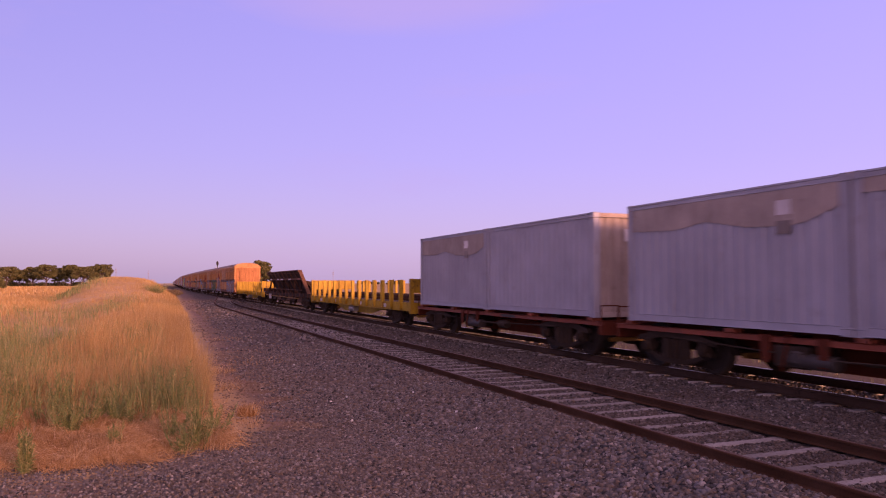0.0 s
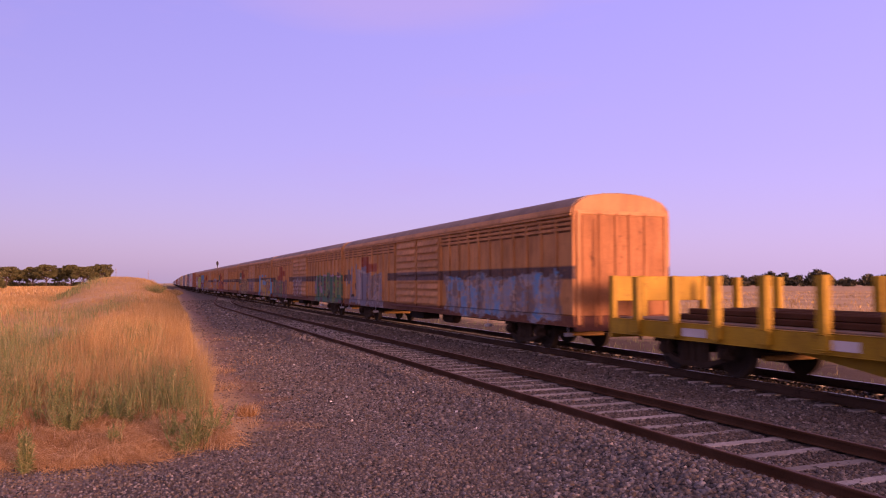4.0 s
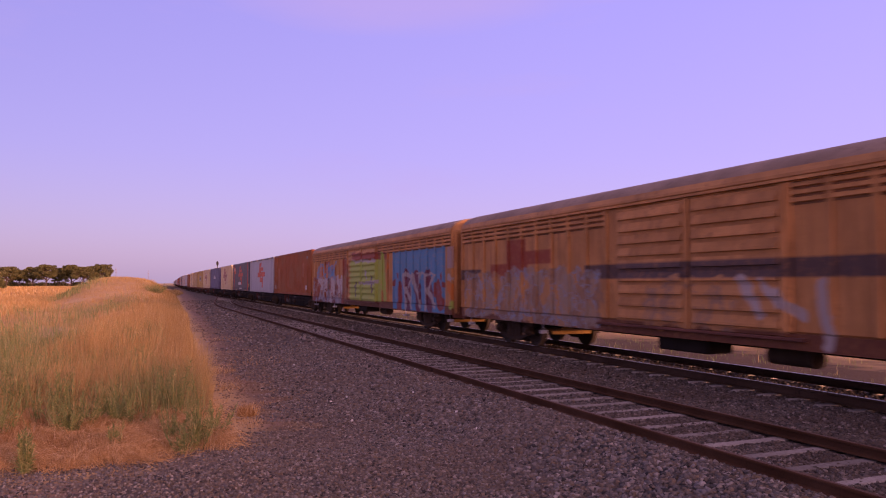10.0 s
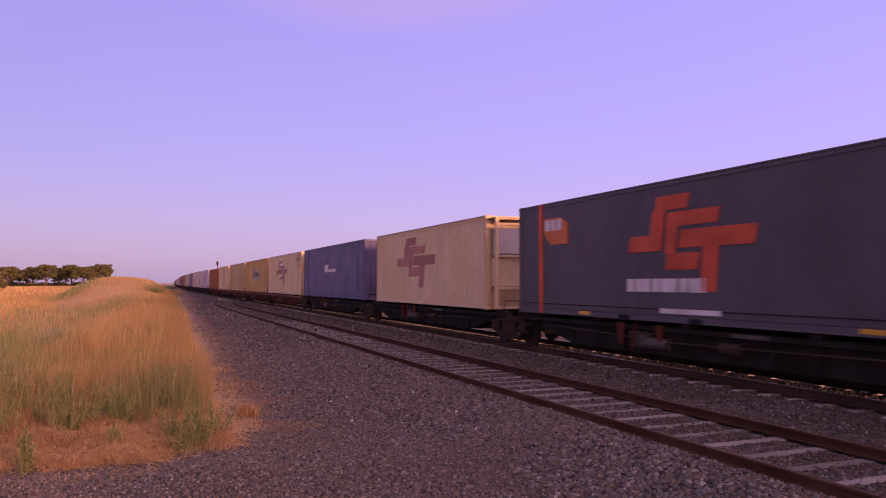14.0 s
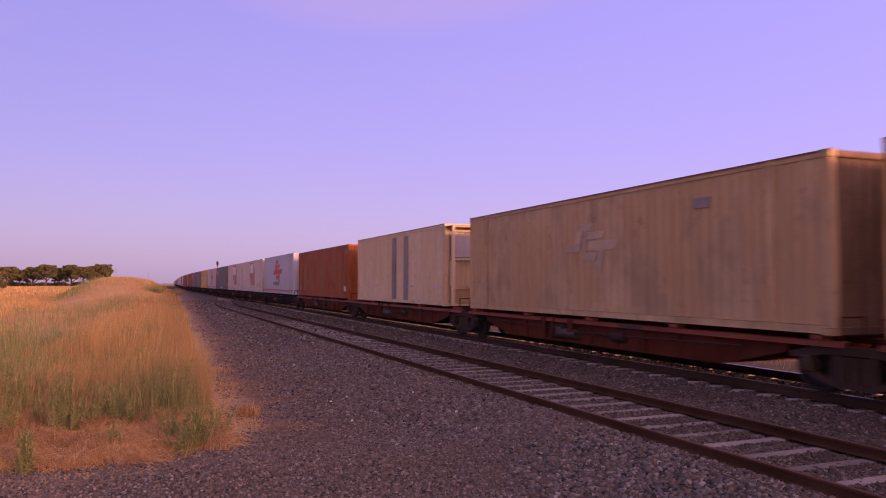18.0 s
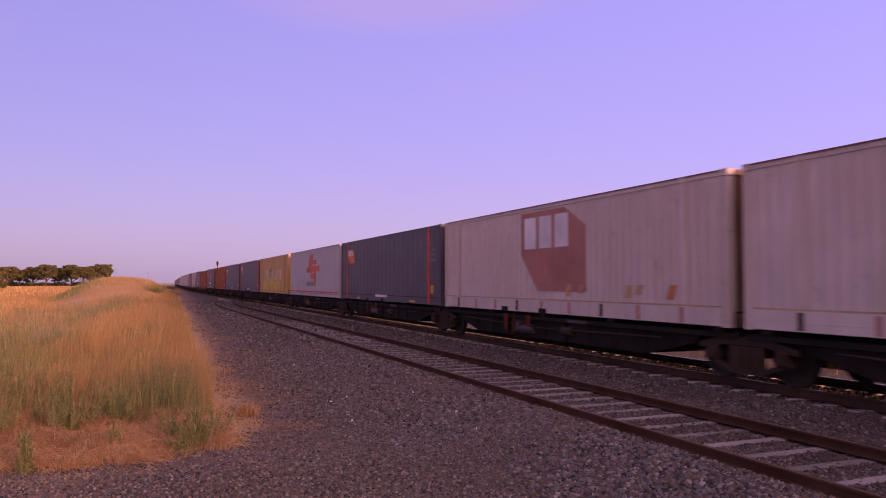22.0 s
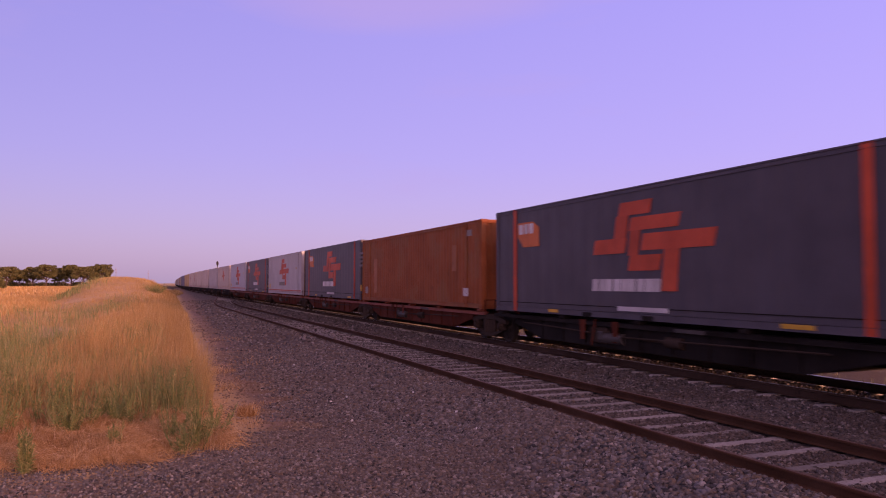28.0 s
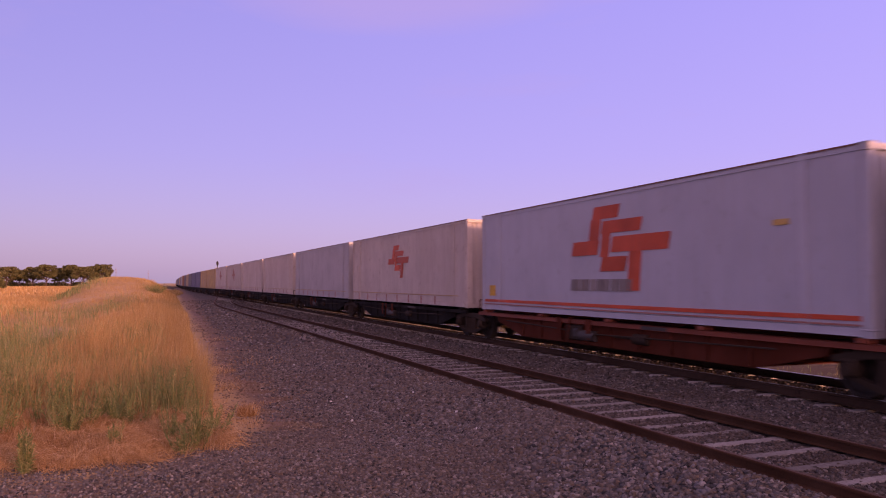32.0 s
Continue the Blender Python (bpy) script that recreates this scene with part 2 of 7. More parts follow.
# sunlit iron painted on the brake beams, own colour of the hopper pipe
OCHRE = surface("ochre_brake_gear", (0.36, 0.19, 0.03), 0.7, 0, (0.1, 0.06, 0.03), 0.5, 0.4, 0.1)
MARK_DARK = surface("mark_dark", (0.10, 0.075, 0.055), 0.6, 0, (0.2, 0.14, 0.1), 0.3, 0.3, 0.0)
MARK_YELLOW = surface("mark_yellow", (0.72, 0.40, 0.03), 0.5, 0, (0.4, 0.2, 0.05), 0.2, 0.2, 0.0)
# darker tan that paints the shade between the louvre slats
SLOT_SHADE = surface("louvre_gap", (0.20, 0.09, 0.035), 0.9, 0, (0.06, 0.04, 0.03), 0.2, 0.1, 0.0)
SIGNAL_BLACK = surface("signal_black", (0.012, 0.012, 0.013), 0.7, 0, (0.03, 0.028, 0.025), 0.2, 0.1, 0.0)
GALV = surface("galvanised", (0.42, 0.42, 0.43), 0.5, 0.6, (0.25, 0.22, 0.2), 0.2, 0.2, 0.05)
MAST_GREY = surface("mast_grey", (0.24, 0.22, 0.24), 0.7, 0.1, (0.15, 0.13, 0.13), 0.2, 0.2, 0.0)
BARK = surface("bark", (0.085, 0.06, 0.045), 0.95, 0, (0.04, 0.03, 0.025), 0.5, 0.3, 0.6, 18)
PAPER = surface("litter_white", (0.75, 0.74, 0.72), 0.6, 0, (0.5, 0.45, 0.4), 0.1, 0.1, 0.0)
BALLAST = islands("ballast_stone", [(0.0, (0.037, 0.037, 0.037)), (0.18, (0.112, 0.111, 0.112)), (0.32, (0.158, 0.119, 0.083)), (0.48, (0.146, 0.143, 0.147)), (0.62, (0.216, 0.158, 0.109)), (0.78, (0.187, 0.184, 0.186)), (0.92, (0.283, 0.245, 0.208)), (1.0, (0.383, 0.358, 0.334))], 0.92, big=(0.5, (0.20, 0.145, 0.10), 0.25))
DIRT_STONE = islands("dirty_gravel_stone", [(0.0, (0.112, 0.080, 0.060)), (0.4, (0.213, 0.154, 0.106)), (0.8, (0.288, 0.221, 0.156)), (1.0, (0.413, 0.361, 0.294))], 0.95, big=(0.6, (0.263, 0.168, 0.100), 0.45))
BALLAST_DARK = islands("oily_ballast_stone", [(0.0, (0.04, 0.036, 0.033)), (0.3, (0.09, 0.084, 0.08)), (0.55, (0.145, 0.115, 0.09)), (0.75, (0.13, 0.125, 0.122)), (0.9, (0.19, 0.165, 0.14)), (1.0, (0.32, 0.29, 0.265))], 0.92, big=(0.5, (0.10, 0.066, 0.046), 0.35))
STRAW = islands("dry_grass", [(0.0, (0.42, 0.255, 0.085)), (0.4, (0.58, 0.365, 0.125)), (0.75, (0.68, 0.455, 0.175)), (1.0, (0.76, 0.57, 0.285))], 0.75, trans=0.35, big=(0.33, (0.30, 0.216, 0.074), 0.25, 0.11, (0.30, 0.258, 0.122), 0.5))
STRAW_FLAT = islands("matted_straw", [(0.0, (0.339, 0.186, 0.073)), (0.4, (0.588, 0.350, 0.136)), (0.8, (0.723, 0.475, 0.215)), (1.0, (0.836, 0.633, 0.373))], 0.8, trans=0.4)
WEED = islands("green_weed", [(0.0, (0.14, 0.19, 0.065)), (0.5, (0.25, 0.30, 0.11)), (0.85, (0.38, 0.38, 0.15)), (1.0, (0.58, 0.46, 0.22))], 0.75, trans=0.35)
NEEDLES = islands("pine_foliage", [(0.0, (0.06, 0.07, 0.03)), (0.5, (0.11, 0.115, 0.045)), (1.0, (0.18, 0.165, 0.07))], 0.8, trans=0.15)
FAR_LEAF = islands("far_foliage", [(0.0, (0.04, 0.045, 0.03)), (1.0, (0.09, 0.085, 0.05))], 0.85)


def ground_material():
    """Gravel between the grass and the line, straw and soil elsewhere."""
    m = bpy.data.materials.new("ground_cover")
    m.use_nodes = True
    nt = m.node_tree
    b = nt.nodes["Principled BSDF"]
    co = node(nt, "ShaderNodeTexCoord").outputs["Object"]
    xyz = node(nt, "ShaderNodeSeparateXYZ", [(0, co)])
    wob = noise_of(nt, co, 0.7, 4.0)
    fine = noise_of(nt, co, 34.0, 4.0, 0.7)
    stones = node(nt, "ShaderNodeTexVoronoi", [("Vector", co), ("Scale", 22.0)])
    # gravel darkened so the colour carries the shade in gaps between loose stones
    gravel = mix(nt, 0.6, ramp(nt, stones.outputs["Color"], [(0.1, (0.045, 0.038, 0.034)), (0.5, (0.09, 0.076, 0.066)), (0.9, (0.15, 0.122, 0.10))]),
                 ramp(nt, fine, [(0.3, (0.05, 0.042, 0.037)), (0.7, (0.14, 0.113, 0.093))]))
    gravel = mix(nt, ramp(nt, noise_of(nt, co, 0.35, 5.0), [(0.45, (0, 0, 0)), (0.65, (0.6,) * 3)]), gravel, (0.17, 0.115, 0.08))
    soil = mix(nt, ramp(nt, fine, [(0.3, (0, 0, 0)), (0.7, (1, 1, 1))]), (0.18, 0.108, 0.072), (0.31, 0.205, 0.145))
    worn = node(nt, "ShaderNodeMath", [(0, node(nt, "ShaderNodeMath", [(0, xyz.outputs[1]), (1, -0.045)], operation="MULTIPLY").outputs[0]), (1, xyz.outputs[0])], operation="ADD").outputs[0]
    stony = node(nt, "ShaderNodeMapRange", [(0, xyz.outputs[1]), (1, 10.6), (2, 11.6), (3, 2.6), (4, 0.0)]).outputs[0]
    worn = node(nt, "ShaderNodeMath", [(0, worn), (1, stony)], operation="ADD").outputs[0]
    worn = node(nt, "ShaderNodeMath", [(0, worn), (1, node(nt, "ShaderNodeMath", [(0, noise_of(nt, co, 0.9, 5.0, 0.65)), (1, 4.0)], operation="MULTIPLY").outputs[0])], operation="ADD").outputs[0]
    gravel = mix(nt, node(nt, "ShaderNodeMapRange", [(0, worn), (1, 4.2), (2, 2.9)]).outputs[0], gravel, soil)
    field = mix(nt, ramp(nt, noise_of(nt, stretched(nt, co, 1, 1, 1), 0.06, 6.0, 0.6), [(0.38, (0, 0, 0)), (0.62, (1, 1, 1))]), (0.42, 0.27, 0.11), (0.58, 0.40, 0.19))
    field = mix(nt, ramp(nt, fine, [(0.35, (0.3,) * 3), (0.6, (0, 0, 0))]), field, (0.30, 0.18, 0.07))
    # gravel strip: from the grass edge to past the main line
    edge = node(nt, "ShaderNodeMath", [(0, node(nt, "ShaderNodeMath", [(0, xyz.outputs[1]), (1, 0.036)], operation="MULTIPLY").outputs[0]), (1, 0.55)], operation="ADD").outputs[0]
    edge = node(nt, "ShaderNodeMath", [(0, edge), (1, node(nt, "ShaderNodeMath", [(0, wob), (1, 1.2)], operation="MULTIPLY").outputs[0])], operation="ADD").outputs[0]
    left = node(nt, "ShaderNodeMapRange", [(0, node(nt, "ShaderNodeMath", [(0, xyz.outputs[0]), (1, edge)], operation="SUBTRACT").outputs[0]), (1, -0.35), (2, 0.35)]).outputs[0]
    right = node(nt, "ShaderNodeMapRange", [(0, node(nt, "ShaderNodeMath", [(0, xyz.outputs[0]), (1, wob)], operation="ADD").outputs[0]), (1, 14.9), (2, 14.2)]).outputs[0]
    near = node(nt, "ShaderNodeMapRange", [(0, node(nt, "ShaderNodeMath", [(0, xyz.outputs[1]), (1, wob)], operation="ADD").outputs[0]), (1, 9.95), (2, 9.5)]).outputs[0]
    strip = node(nt, "ShaderNodeMath", [(0, node(nt, "ShaderNodeMath", [(0, left), (1, near)], operation="MAXIMUM").outputs[0]), (1, right)], operation="MULTIPLY").outputs[0]
    dirt = mix(nt, ramp(nt, fine, [(0.35, (0, 0, 0)), (0.65, (1, 1, 1))]), (0.065, 0.042, 0.022), (0.125, 0.08, 0.042))
    verge = node(nt, "ShaderNodeMapRange", [(0, node(nt, "ShaderNodeMath", [(0, xyz.outputs[0]), (1, node(nt, "ShaderNodeMath", [(0, wob), (1, 6.0)], operation="MULTIPLY").outputs[0])], operation="ADD").outputs[0]), (1, 24.0), (2, 21.0)]).outputs[0]
    beyond = node(nt, "ShaderNodeMath", [(0, verge), (1, node(nt, "ShaderNodeMapRange", [(0, xyz.outputs[0]), (1, 9.0), (2, 9.5)]).outputs[0])], operation="MULTIPLY").outputs[0]
    field = mix(nt, beyond, field, dirt)
    nt.links.new(mix(nt, strip, field, gravel), b.inputs["Base Color"])
    b.inputs["Roughness"].default_value = 0.95
    b.inputs["Specular IOR Level"].default_value = 0.2
    nt.links.new(node(nt, "ShaderNodeBump", [("Strength", 0.5), ("Distance", 0.03), ("Height", fine)]).outputs[0], b.inputs["Normal"])
    return m


GROUND = ground_material()


# ---- mesh helpers ----
class Shape:
    """Collects corners and faces of one part."""

    def __init__(self):
        self.v, self.f = [], []

    def add(self, v, f):
        n = len(self.v)
        self.v += [tuple(p) for p in v]
        self.f += [tuple(i + n for i in q) for q in f]
        return self

    def box(self, x0, x1, y0, y1, z0, z1, c=0.0):
        if c <= 0:
            v = [(x, y, z) for z in (z0, z1) for y in (y0, y1) for x in (x0, x1)]
            return self.add(v, [(0, 2, 3, 1), (4, 5, 7, 6), (0, 1, 5, 4), (2, 6, 7, 3), (0, 4, 6, 2), (1, 3, 7, 5)])
        c = min(c, abs(x1 - x0) * 0.45, abs(y1 - y0) * 0.45, abs(z1 - z0) * 0.45)
        lo, hi, v, ix = (x0, y0, z0), (x1, y1, z1), [], {}
        for sx in (0, 1):
            for sy in (0, 1):
                for sz in (0, 1):
                    s = (sx, sy, sz)
                    for k in range(3):
                        p = [(hi[i] if s[i] else lo[i]) if i == k else ((hi[i] - c) if s[i] else (lo[i] + c)) for i in range(3)]
                        ix[s, k] = len(v)
                        v.append(p)
        f = []
        for k in range(3):
            i, j = [n for n in range(3) if n != k]
            for s in (0, 1):
                q = []
                for a, b in ((0, 0), (1, 0), (1, 1), (0, 1)):
                    t = [0, 0, 0]
                    t[k], t[i], t[j] = s, a, b
                    q.append(ix[tuple(t), k])
                f.append(q if (s == 1) == (k != 1) else q[::-1])
            for a in (0, 1):
                for b in (0, 1):
                    t0, t1 = [0, 0, 0], [0, 0, 0]
                    t0[i] = t1[i] = a
                    t0[j] = t1[j] = b
                    t1[k] = 1
                    f.append((ix[tuple(t0), i], ix[tuple(t1), i], ix[tuple(t1), j], ix[tuple(t0), j]))
        for sx in (0, 1):
            for sy in (0, 1):
                for sz in (0, 1):
                    f.append(tuple(ix[(sx, sy, sz), k] for k in range(3)))
        return self.add(v, f)

    def prism(self, pts, lo, hi, axis="y"):
        """A closed outline pushed along an axis; pts are the two other coordinates in order."""
        n = len(pts)
        put = {"x": lambda a, b, d: (d, a, b), "y": lambda a, b, d: (a, d, b), "z": lambda a, b, d: (a, b, d)}[axis]
        v = [put(a, b, lo) for a, b in pts] + [put(a, b, hi) for a, b in pts]
        f = [(i, (i + 1) % n, n + (i + 1) % n, n + i) for i in range(n)] + [tuple(range(n))[::-1], tuple(range(n, 2 * n))]
        return self.add(v, f)

    def lathe(self, prof, n=20, at=(0, 0, 0)):
        """A profile of (along x, radius) turned about the x axis."""
        v, f, k = [], [], len(prof)
        for i in range(n):
            t = 2 * math.pi * i / n
            v += [(at[0] + x, at[1] + r * math.cos(t), at[2] + r * math.sin(t)) for x, r in prof]
        for i in range(n):
            j = (i + 1) % n
            f += [(i * k + q, i * k + q + 1, j * k + q + 1, j * k + q) for q in range(k - 1)]
        return self.add(v, f)

    def tube(self, p, q, r, n=8, r2=None):
        p, q = Vector(p), Vector(q)
        d = (q - p).normalized()
        s = d.orthogonal().normalized()
        t = d.cross(s)
        r2 = r if r2 is None else r2
        v = [p + (s * math.cos(a) + t * math.sin(a)) * r for a in [2 * math.pi * i / n for i in range(n)]]
        v += [q + (s * math.cos(a) + t * math.sin(a)) * r2 for a in [2 * math.pi * i / n for i in range(n)]]
        f = [(i, (i + 1) % n, n + (i + 1) % n, n + i) for i in range(n)] + [tuple(range(n))[::-1], tuple(range(n, 2 * n))]
        return self.add(v, f)

    def mesh(self, name, smooth=None):
        me = bpy.data.meshes.new(name)
        me.from_pydata(self.v, [], self.f)
        if smooth is not None:
            me.polygons.foreach_set("use_smooth", [True] * len(me.polygons))
            me.set_sharp_from_angle(angle=radians(smooth))
        bm = bmesh.new()
        bm.from_mesh(me)
        bmesh.ops.recalc_face_normals(bm, faces=bm.faces)
        bm.to_mesh(me)
        bm.free()
        me.materials.append(BLACK_IRON)
        return me


SHARED = {}


def part(name, shape, material, parent, label="", at=(0, 0, 0), smooth=None):
    """One mesh object under a thing or a part. shape: a Shape, or a mesh that is already there."""
    me = shape if isinstance(shape, bpy.types.Mesh) else shape.mesh(name, smooth)
    ob = new(name, me)
    ob.parent = parent
    ob.location = at
    ob.material_slots[0].link = "OBJECT"
    ob.material_slots[0].material = material
    if label:
        ob["label"] = label
    return ob


def shared(key, make, smooth=None):
    if key not in SHARED:
        SHARED[key] = make().mesh(key[0], smooth)
    return SHARED[key]


def one(name, shape, material, label, category, group="", kind="", smooth=None):
    ob = part(name, shape, material, None, "", (0, 0, 0), smooth)
    return tagged(ob, label, category, group, kind)


def thing(name, label, category, group="", at=(0, 0, 0), kind=""):
    ob = new(name)
    ob.empty_display_size = 0.3
    ob.location = at
    return tagged(ob, label, category, group, kind)


def bulk(name, verts, faces, material, label, category, kind="stuff", parent=None):
    """A mesh from arrays: verts (n, 3), faces (m, 3 or 4)."""
    me = bpy.data.meshes.new(name)
    n, (m, k) = len(verts), faces.shape
    me.vertices.add(n)
    me.vertices.foreach_set("co", np.asarray(verts, np.float32).ravel())
    me.loops.add(m * k)
    me.loops.foreach_set("vertex_index", np.asarray(faces, np.int32).ravel())
    me.polygons.add(m)
    me.polygons.foreach_set("loop_start", np.arange(0, m * k, k, dtype=np.int32))
    me.update(calc_edges=True)
    me.materials.append(material)
    ob = new(name, me)
    ob.parent = parent
    return tagged(ob, label, category, "", kind)


# ---- lie of the land ----
def smooth01(v, a, b):
    t = np.clip((np.asarray(v, float) - a) / (b - a), 0, 1)
    return t * t * (3 - 2 * t)


def rail_z(y):
    return -0.0004 * np.clip(np.asarray(y, float) - 200, 0, None)


def bend(y):
    """The line swings gently to the right in the distance."""
    q = np.clip(np.asarray(y, float) - 120, 0, 160)
    return 0.035 / 320 * q * q + 0.035 * np.clip(np.asarray(y, float) - 280, 0, None)


def heading(y):
    return -math.degrees(0.035 * min(1.0, max(0.0, (y - 120) / 160)))


def loop_x(y):
    return LOOP_X + (MAIN_X - LOOP_X) * smooth01(y, 58, 126)


def grass_edge(y):
    y = np.asarray(y, float)
    return np.interp(y, [9, 14, 28, 48, 113, 150, 200, 300], [0.6, 0.95, 1.4, 2.45, 4.3, 7.2, 8.6, 8.8])


def ground_z(x, y):
    x, y = np.asarray(x, float), np.asarray(y, float)
    x = x - np.minimum(bend(y), 60) * np.exp(-((x - 8) / 60) ** 2)
    z = -0.33 + 0 * x * y
    z = z + 0.13 * smooth01(x, 3.4, 5.2) * (1 - smooth01(x, 13.2, 14.6)) - 0.2 * smooth01(x, 13.2, 15.0)
    z = z - 0.05 * np.exp(-((x - 9.0) / 0.5) ** 2)
    off = np.abs(x - loop_x(y))  # ballast heaped over the ends of the loop sleepers
    z = z + 0.04 * (1 - smooth01(off, 1.6, 2.3)) * smooth01(off, 0.75, 0.9) + 0.045 * (1 - smooth01(off, 0.75, 0.9)) + 0.06 * smooth01(off, 0.86, 0.98) * (1 - smooth01(off, 1.45, 1.9))
    z = z + 0.03 * (1 - smooth01(np.abs(x - MAIN_X), 0.62, 0.76))
    xc = 0.0 - 2.2 * smooth01(y, 45, 100)
    hw = 2.2 + 3.2 * smooth01(y, 40, 100)
    h = (0.25 * smooth01(y, 16, 34) + 2.5 * smooth01(y, 64, 100)) * (1 - smooth01(y, 112, 200))
    z = z + h * np.exp(-(np.abs(x - xc) / hw) ** 3.0) * (1 - smooth01(x, grass_edge(y) - 1.5, grass_edge(y) + 0.8))
    z = z + 0.75 * smooth01(y, 60, 300) * (1 - smooth01(x, -25, -5))
    z = z + 0.35 * smooth01(x, 40, 300)
    z = z + rail_z(y) * np.exp(-((x - 8) / 22) ** 2) * (1 - smooth01(y, 900, 1400))
    return z


def hummocks(x, y):
    """Small unevenness, rolled out under the tracks."""
    lump = np.array([noise.noise((a * 0.6, b * 0.6, 0)) for a, b in zip(x, y)])
    return 0.035 * lump * (1 - smooth01(x, 4.2, 5.4) * (1 - smooth01(x, 13.5, 14.5)))


def ground_sheet():
    xs = np.unique(np.concatenate([np.linspace(-14, 20, 201), -14 - np.geomspace(0.6, 3000, 60), 20 + np.geomspace(0.6, 3000, 60)]))
    ys = np.unique(np.concatenate([np.linspace(-8, 60, 150), 60 + np.geomspace(1, 3500, 90), -8 - np.geomspace(1, 1500, 36)]))
    gx, gy = np.meshgrid(xs, ys)
    gz = ground_z(gx, gy)
    gz = gz + hummocks(gx.ravel(), gy.ravel()).reshape(gx.shape)
    v = np.stack([gx, gy, gz], -1).reshape(-1, 3)
    i = np.arange(len(ys) - 1)[:, None] * len(xs) + np.arange(len(xs) - 1)[None]
    f = np.stack([i, i + 1, i + 1 + len(xs), i + len(xs)], -1).reshape(-1, 4)
    ob = bulk("ground", v, f, GROUND, "dry straw fields with a grey gravel strip beside the line", "ground", "structure")
    ob.data.polygons.foreach_set("use_smooth", [True] * len(ob.data.polygons))


ground_sheet()


# ---- tracks ----
def rail_profile(cx, tall=1.0):
    """Foot, web and head of a flat-bottomed rail, head top at 0."""
    half = [(0.070, -0.159), (0.070, -0.148), (0.012, -0.128), (0.009, -0.045), (0.035, -0.034), (0.035, -0.006), (0.026, 0.0)]
    return [(cx + a, b * tall) for a, b in half] + [(cx - a, b * tall) for a, b in half[::-1]]


def sweep_rail(side, centre, y0, y1, step, tall):
    s = Shape()
    prof = rail_profile(0, tall)
    n = len(prof)
    ys = np.arange(y0, y1 + step, step)
    for y in ys:
        cx, cz = float(centre(y)) + side, float(rail_z(y))
        s.v += [(cx + a, float(y), cz + b) for a, b in prof]
    for i in range(len(ys) - 1):
        s.f += [(i * n + k, i * n + (k + 1) % n, (i + 1) * n + (k + 1) % n, (i + 1) * n + k) for k in range(n)]
    s.f += [tuple(range(n))[::-1], tuple(range(len(s.v) - n, len(s.v)))]
    return s


def rail_part(name, side, centre, y0, y1, step, parent, head, web, tall=1.0):
    ob = part(name, sweep_rail(side, centre, y0, y1, step, tall), web, parent)
    top = Shape()
    ys = np.arange(y0, y1 + step, step)
    for y in ys:
        cx, cz = float(centre(y)) + side, float(rail_z(y))
        top.v += [(cx - 0.024, float(y), cz + 0.0015), (cx + 0.024, float(y), cz + 0.0015)]
    top.f = [(2 * i, 2 * i + 1, 2 * i + 3, 2 * i + 2) for i in range(len(ys) - 1)]
    part("running_band", top, head, ob)
    return ob


def straight(y):
    return MAIN_X + bend(y)


main_line = thing("main_track", "main line with worn bright rails on concrete sleepers", "railway track", kind="structure")
loop_line = thing("loop_track", "disused loop line with brown rails on pale sleepers", "railway track", kind="structure")
for side in (-HALF_GAUGE, HALF_GAUGE):
    rail_part("rail", side, straight, -70.0, 1000.0, 10.0, main_line, RAIL_HEAD, RAIL_DARK)
    rail_part("rail", side, loop_x, -70.0, 121.0, 2.5, loop_line, RAIL_DULL, STEEL_RUST, 0.75)


# ---- running gear ----
def side_frame_shape(side):
    x = side * 1.09
    s = Shape()
    s.prism([(-1.24, 0.56), (-1.2, 0.66), (-0.55, 0.80), (0.55, 0.80), (1.2, 0.66), (1.24, 0.56), (0.9, 0.58), (0.45, 0.66), (-0.45, 0.66), (-0.9, 0.58)], x - 0.06, x + 0.06, "x")
    s.prism([(-1.08, 0.36), (-0.36, 0.14), (0.36, 0.14), (1.08, 0.36), (1.06, 0.44), (0.34, 0.24), (-0.34, 0.24), (-1.06, 0.44)], x - 0.05, x + 0.05, "x")
    for y in (-0.36, 0.36):
        s.box(x - 0.05, x + 0.05, y - 0.05, y + 0.05, 0.18, 0.70, 0.01)
    for y in (-0.87, 0.87):
        s.box(x - 0.10, x + 0.10, y - 0.12, y + 0.12, 0.34, 0.62, 0.03)
        s.lathe([(x - 0.15, 0.0), (x - 0.15, 0.10), (x + 0.15, 0.10), (x + 0.15, 0.0)], 12, (0, y, 0.46))
    for y in (-0.22, 0.0, 0.22):
        s.tube((x, y, 0.24), (x, y, 0.64), 0.085, 10)
    return s


def wheelset_shape():
    s = Shape()
    for k in (-1, 1):
        x = k * HALF_GAUGE
        prof = [(-k * 0.075, 0.10), (-k * 0.075, 0.485), (-k * 0.045, 0.488), (-k * 0.035, 0.462), (k * 0.065, 0.455), (k * 0.065, 0.39), (k * 0.02, 0.36), (k * 0.005, 0.18), (k * 0.07, 0.13), (k * 0.07, 0.0)]
        s.lathe(prof, 28, (x, 0, 0))
    s.lathe([(-1.2, 0.0), (-1.2, 0.07), (-0.8, 0.085), (0.8, 0.085), (1.2, 0.07), (1.2, 0.0)], 12)
    return s


